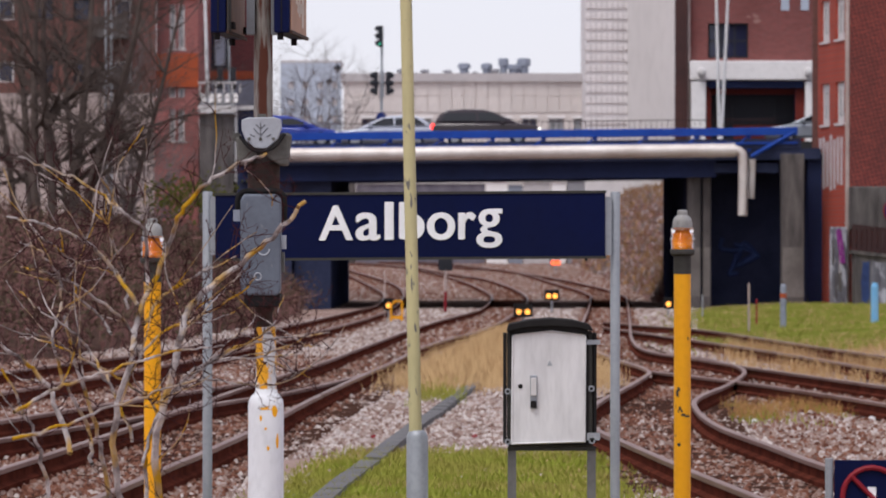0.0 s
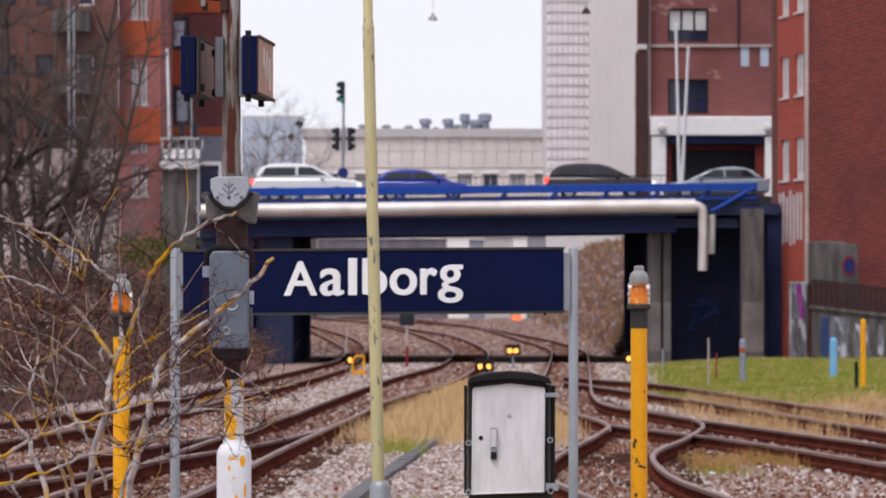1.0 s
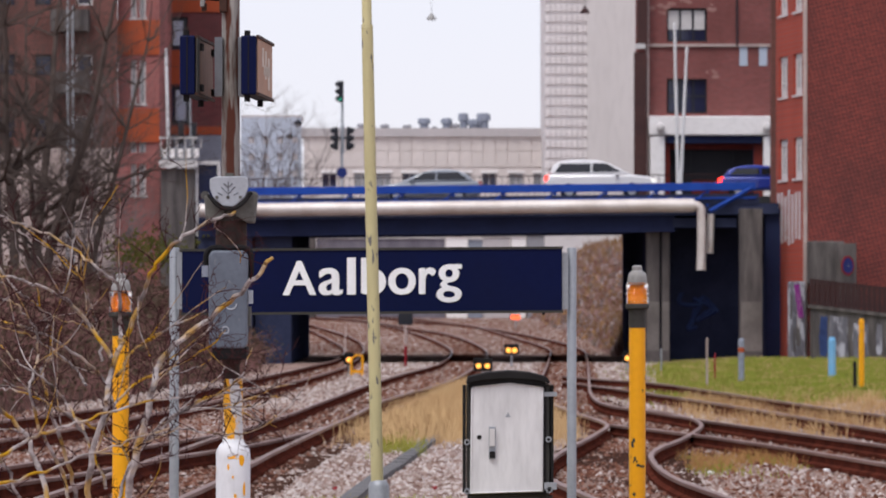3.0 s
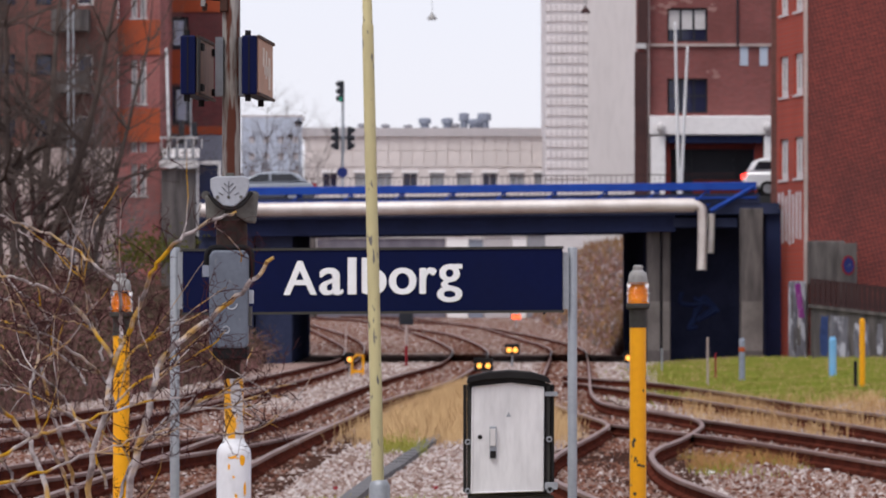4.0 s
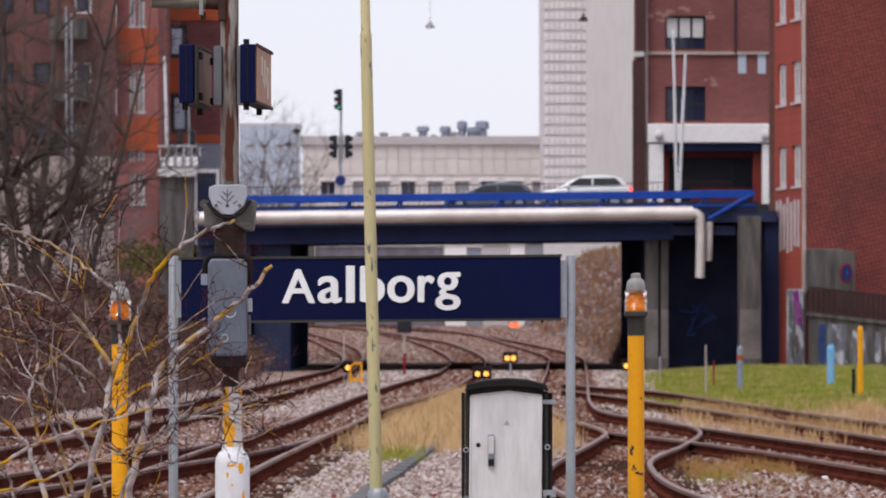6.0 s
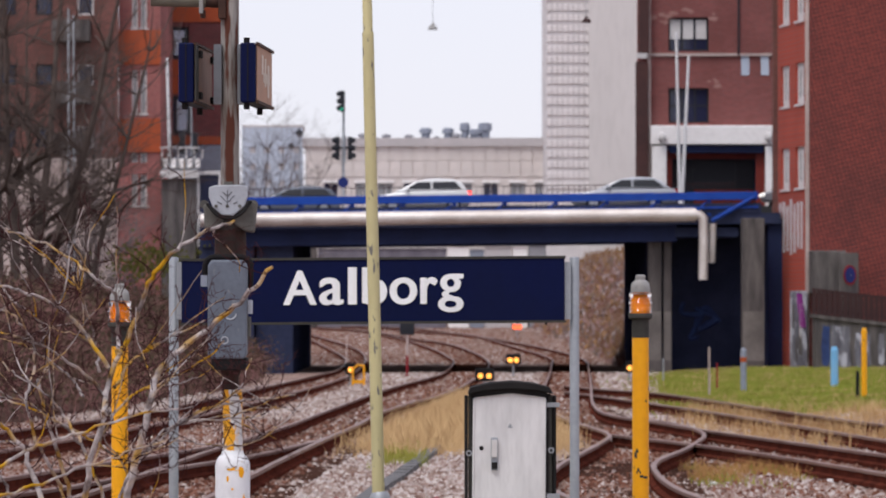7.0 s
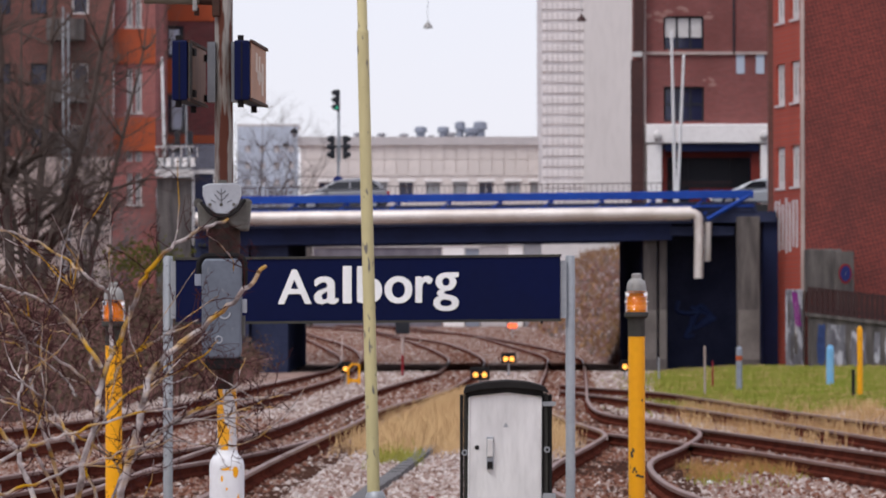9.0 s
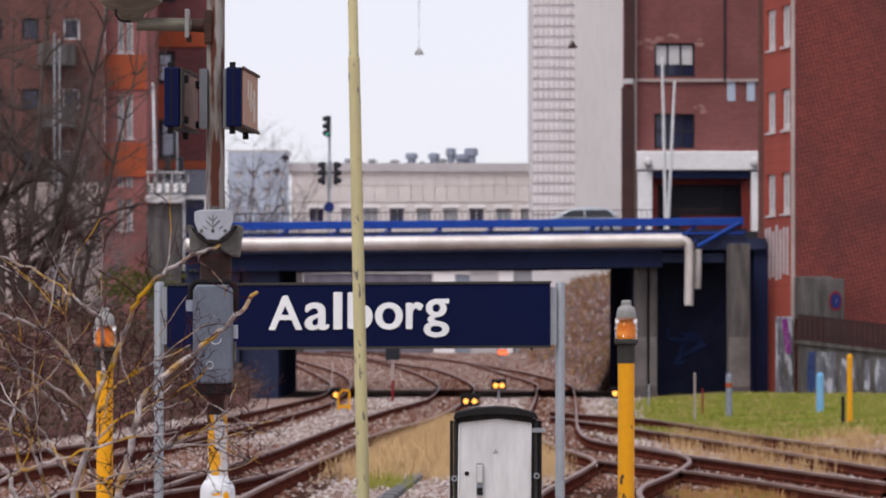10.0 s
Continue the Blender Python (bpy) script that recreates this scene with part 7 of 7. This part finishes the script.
def car(name, label, style, colour, tail_lit=False, tall=1.0):
    c = thing(name, label, "car")
    body, cabin = car_profile(style)
    mat = paint(name + "_paint", colour)
    grow_by = 1.03
    body, cabin = [(x * grow_by, z * tall) for x, z in body], [(x * grow_by, z * 1.02 * tall) for x, z in cabin]
    half = 0.88
    part("body", Form().prism(body, -half, half), mat, c, bevel=0.12, smooth=True)
    f = Form()
    n = len(cabin)
    b = 0
    for y, inset in ((-half + 0.06, 0), (half - 0.06, 0)):
        for i, (x, z) in enumerate(cabin):
            up = (z - 0.95) / 0.6
            f.v.append((x, y - math.copysign(max(0, up) * 0.17, y), z))
    f.f.append(tuple(range(n)))
    f.f.append(tuple(n + i for i in reversed(range(n))))
    f.f += [((i + 1) % n, i, n + i, n + (i + 1) % n) for i in range(n)]
    part("cabin", f, mat, c, bevel=0.07, smooth=True)
    # side glass, screen and rear window, slightly proud of the cabin
    top, low = cabin[2][1] - 0.02, cabin[0][1] + 0.07
    xs = lambda z, a, q: a[0] + (q[0] - a[0]) * (z - a[1]) / (q[1] - a[1])
    fr0, fr1 = cabin[1], cabin[2]
    re0, re1 = cabin[0], cabin[6]
    for s in (-1, 1):
        for x0, x1, e0, e1 in ((xs(low, re0, re1) + 0.22, -0.42, xs(top, re0, re1) + 0.25, -0.42), (-0.34, xs(low, fr0, fr1) - 0.2, -0.34, min(xs(top, fr0, fr1), 0.45) - 0.14)):
            yl, yt = half - 0.05 - 0.17 * (low - 0.95) / 0.6, half - 0.05 - 0.17 * (top - 0.95) / 0.6
            g = Form()
            for off in (0.012, -0.02):
                g.v += [(x0, s * (yl + off), low), (x1, s * (yl + off), low), (e1, s * (yt + off), top), (e0, s * (yt + off), top)]
            g.f += [(0, 1, 2, 3), (7, 6, 5, 4), (0, 4, 5, 1), (1, 5, 6, 2), (2, 6, 7, 3), (3, 7, 4, 0)]
            part("side_window", g, CAR_GLASS, c)
    for a, q, sgn, nm in ((fr0, fr1, 1, "windscreen"), (re0, re1, -1, "rear_window")):
        g = Form()
        zl, zt = a[1] + 0.08, q[1] - 0.05
        for off in (0.014, -0.02):
            g.v += [(xs(zl, a, q) + sgn * off, -0.68, zl), (xs(zl, a, q) + sgn * off, 0.68, zl), (xs(zt, a, q) + sgn * off, 0.58, zt), (xs(zt, a, q) + sgn * off, -0.58, zt)]
        g.f += [(0, 1, 2, 3), (7, 6, 5, 4), (0, 4, 5, 1), (1, 5, 6, 2), (2, 6, 7, 3), (3, 7, 4, 0)]
        part(nm, g, CAR_GLASS, c)
    for x in (-1.35, 1.35):
        for y in (-0.80, 0.80):
            w = part("wheel", Form().tube([(x, y - 0.11, 0.33), (x, y + 0.11, 0.33)], 0.33, 20), TYRE, c)
            s = math.copysign(0.115, y)
            part("rim", Form().tube([(x, y + s * 0.9, 0.33), (x, y + s * 1.06, 0.33)], 0.2, 14), RIM, w)
    back, front = (body[7][0], body[7][1] - 0.05), body[3]
    for y in (-0.72, 0.72):
        part("tail_lamp", Form().box(back[0] - 0.02, back[0] + 0.14, y - 0.13, y + 0.13, back[1] - 0.02, back[1] + 0.2), TAIL_ON if tail_lit else TAIL_OFF, c, bevel=0.02)
        part("headlamp", Form().box(front[0] - 0.12, front[0] + 0.06, y - 0.15, y + 0.15, front[1] - 0.12, front[1] + 0.02), HEADLAMP, c, bevel=0.02)
        part("mirror", Form().box(0.62, 0.78, y * 1.3 - 0.09, y * 1.3 + 0.09, 0.98 * tall, 1.12 * tall), mat, c, bevel=0.02)
    return c, body[2][0]


NEAR_LANE, FAR_LANE, OUTER_LANE = 197.0, 202.6, 206.6


def drive(c, nose, lane, sense, track):
    """track: seconds and the place of the leading end along the bridge; the car keeps its last speed beyond them."""
    rows = list(track)
    (t0, a0), (t1, a1) = rows[0], rows[1]
    if t0 > 0:
        rows.insert(0, (0.0, a0 - (a1 - a0) / (t1 - t0) * t0))
    (t0, a0), (t1, a1) = rows[-2], rows[-1]
    if t1 < 10:
        rows.append((10.0, a1 + (a1 - a0) / (t1 - t0) * (10 - t1)))
    keyed = []
    for t, x in rows:
        cx = x - sense * nose
        keyed.append((t, pose(cx, lane, deck_z(cx) + ROAD_RISE, 0, -math.degrees(SLOPE) * 1.0 * sense, 0 if sense > 0 else 180)))
    walk(c, keyed)


def motions():
    """Everything that moves: the cars crossing the bridge."""
    c, n = car("car_dark_suv", "dark brown sport utility car with lit tail lamps", "suv", (0.03, 0.02, 0.027), True, 0.92)
    drive(c, n, NEAR_LANE, 1, [(0.0, 2.52), (0.5, 5.59), (1.0, 9.10), (1.6, 14.23), (2.0, 17.32)])
    c, n = car("car_blue", "blue hatchback with lit tail lamps", "hatch", (0.022, 0.045, 0.31), True, 0.90)
    drive(c, n, NEAR_LANE, 1, [(0.0, -6.15), (0.3, -4.09), (1.0, 1.16), (1.6, 5.35), (2.2, 9.99), (2.7, 13.86)])
    c, n = car("car_white_suv", "white sport utility car with lit tail lamps", "suv", (0.75, 0.75, 0.77), True)
    drive(c, n, NEAR_LANE, 1, [(0.0, -10.62), (0.5, -6.58), (0.8, -4.60), (1.3, -2.11), (1.9, 1.77), (2.5, 5.81), (2.7, 7.09), (3.8, 15.80), (4.0, 17.66), (4.6, 22.16)])
    c, n = car("car_silver_sedan", "silver saloon car leaving the bridge", "sedan", (0.50, 0.53, 0.62))
    drive(c, n, FAR_LANE, -1, [(0.0, -6.57), (0.5, -10.05)])
    c, n = car("car_grey_sedan", "grey saloon car crossing the bridge", "sedan", (0.30, 0.33, 0.38))
    drive(c, n, FAR_LANE, -1, [(0.0, 12.47), (0.5, 11.72), (1.0, 9.73), (1.6, 5.87), (2.5, -0.22), (2.7, -1.22), (3.8, -8.81)])
    c, n = car("car_dark_hatchback", "dark blue-grey hatchback crossing the bridge", "hatch", (0.10, 0.115, 0.15), False, 0.89)
    drive(c, n, OUTER_LANE, -1, [(4.4, 15.63), (4.7, 12.46), (5.0, 10.30), (5.5, 5.10), (5.8, 1.98), (6.2, -1.67)])
    c, n = car("car_white_hatchback", "white hatchback with lit tail lamps crossing the bridge", "hatch", (0.74, 0.75, 0.76), True)
    drive(c, n, FAR_LANE, -1, [(5.0, 13.96), (5.5, 8.76), (6.0, 4.26), (6.2, 2.64), (7.3, -5.20), (7.5, -6.82), (7.9, -9.93)])
    c, n = car("car_silver_estate", "silver estate car crossing the bridge", "sedan", (0.45, 0.47, 0.52))
    drive(c, n, FAR_LANE, -1, [(6.8, 8.11), (7.3, 1.94), (7.5, -0.47), (7.9, -4.78), (8.2, -8.01)])
    c, n = car("car_grey_van", "grey people carrier crossing the bridge", "hatch", (0.22, 0.225, 0.25))
    drive(c, n, FAR_LANE, -1, [(7.0, 14.08), (7.3, 10.28), (7.5, 8.29), (7.9, 4.26), (8.5, -1.97), (8.8, -4.70), (9.4, -9.56)])
    c, n = car("car_silver_hatchback", "silver hatchback crossing the bridge", "hatch", (0.42, 0.45, 0.5), False, 0.93)
    drive(c, n, OUTER_LANE, -1, [(9.0, 12.33), (9.4, 9.54), (9.8, 6.17), (10.0, 4.54)])


motions()
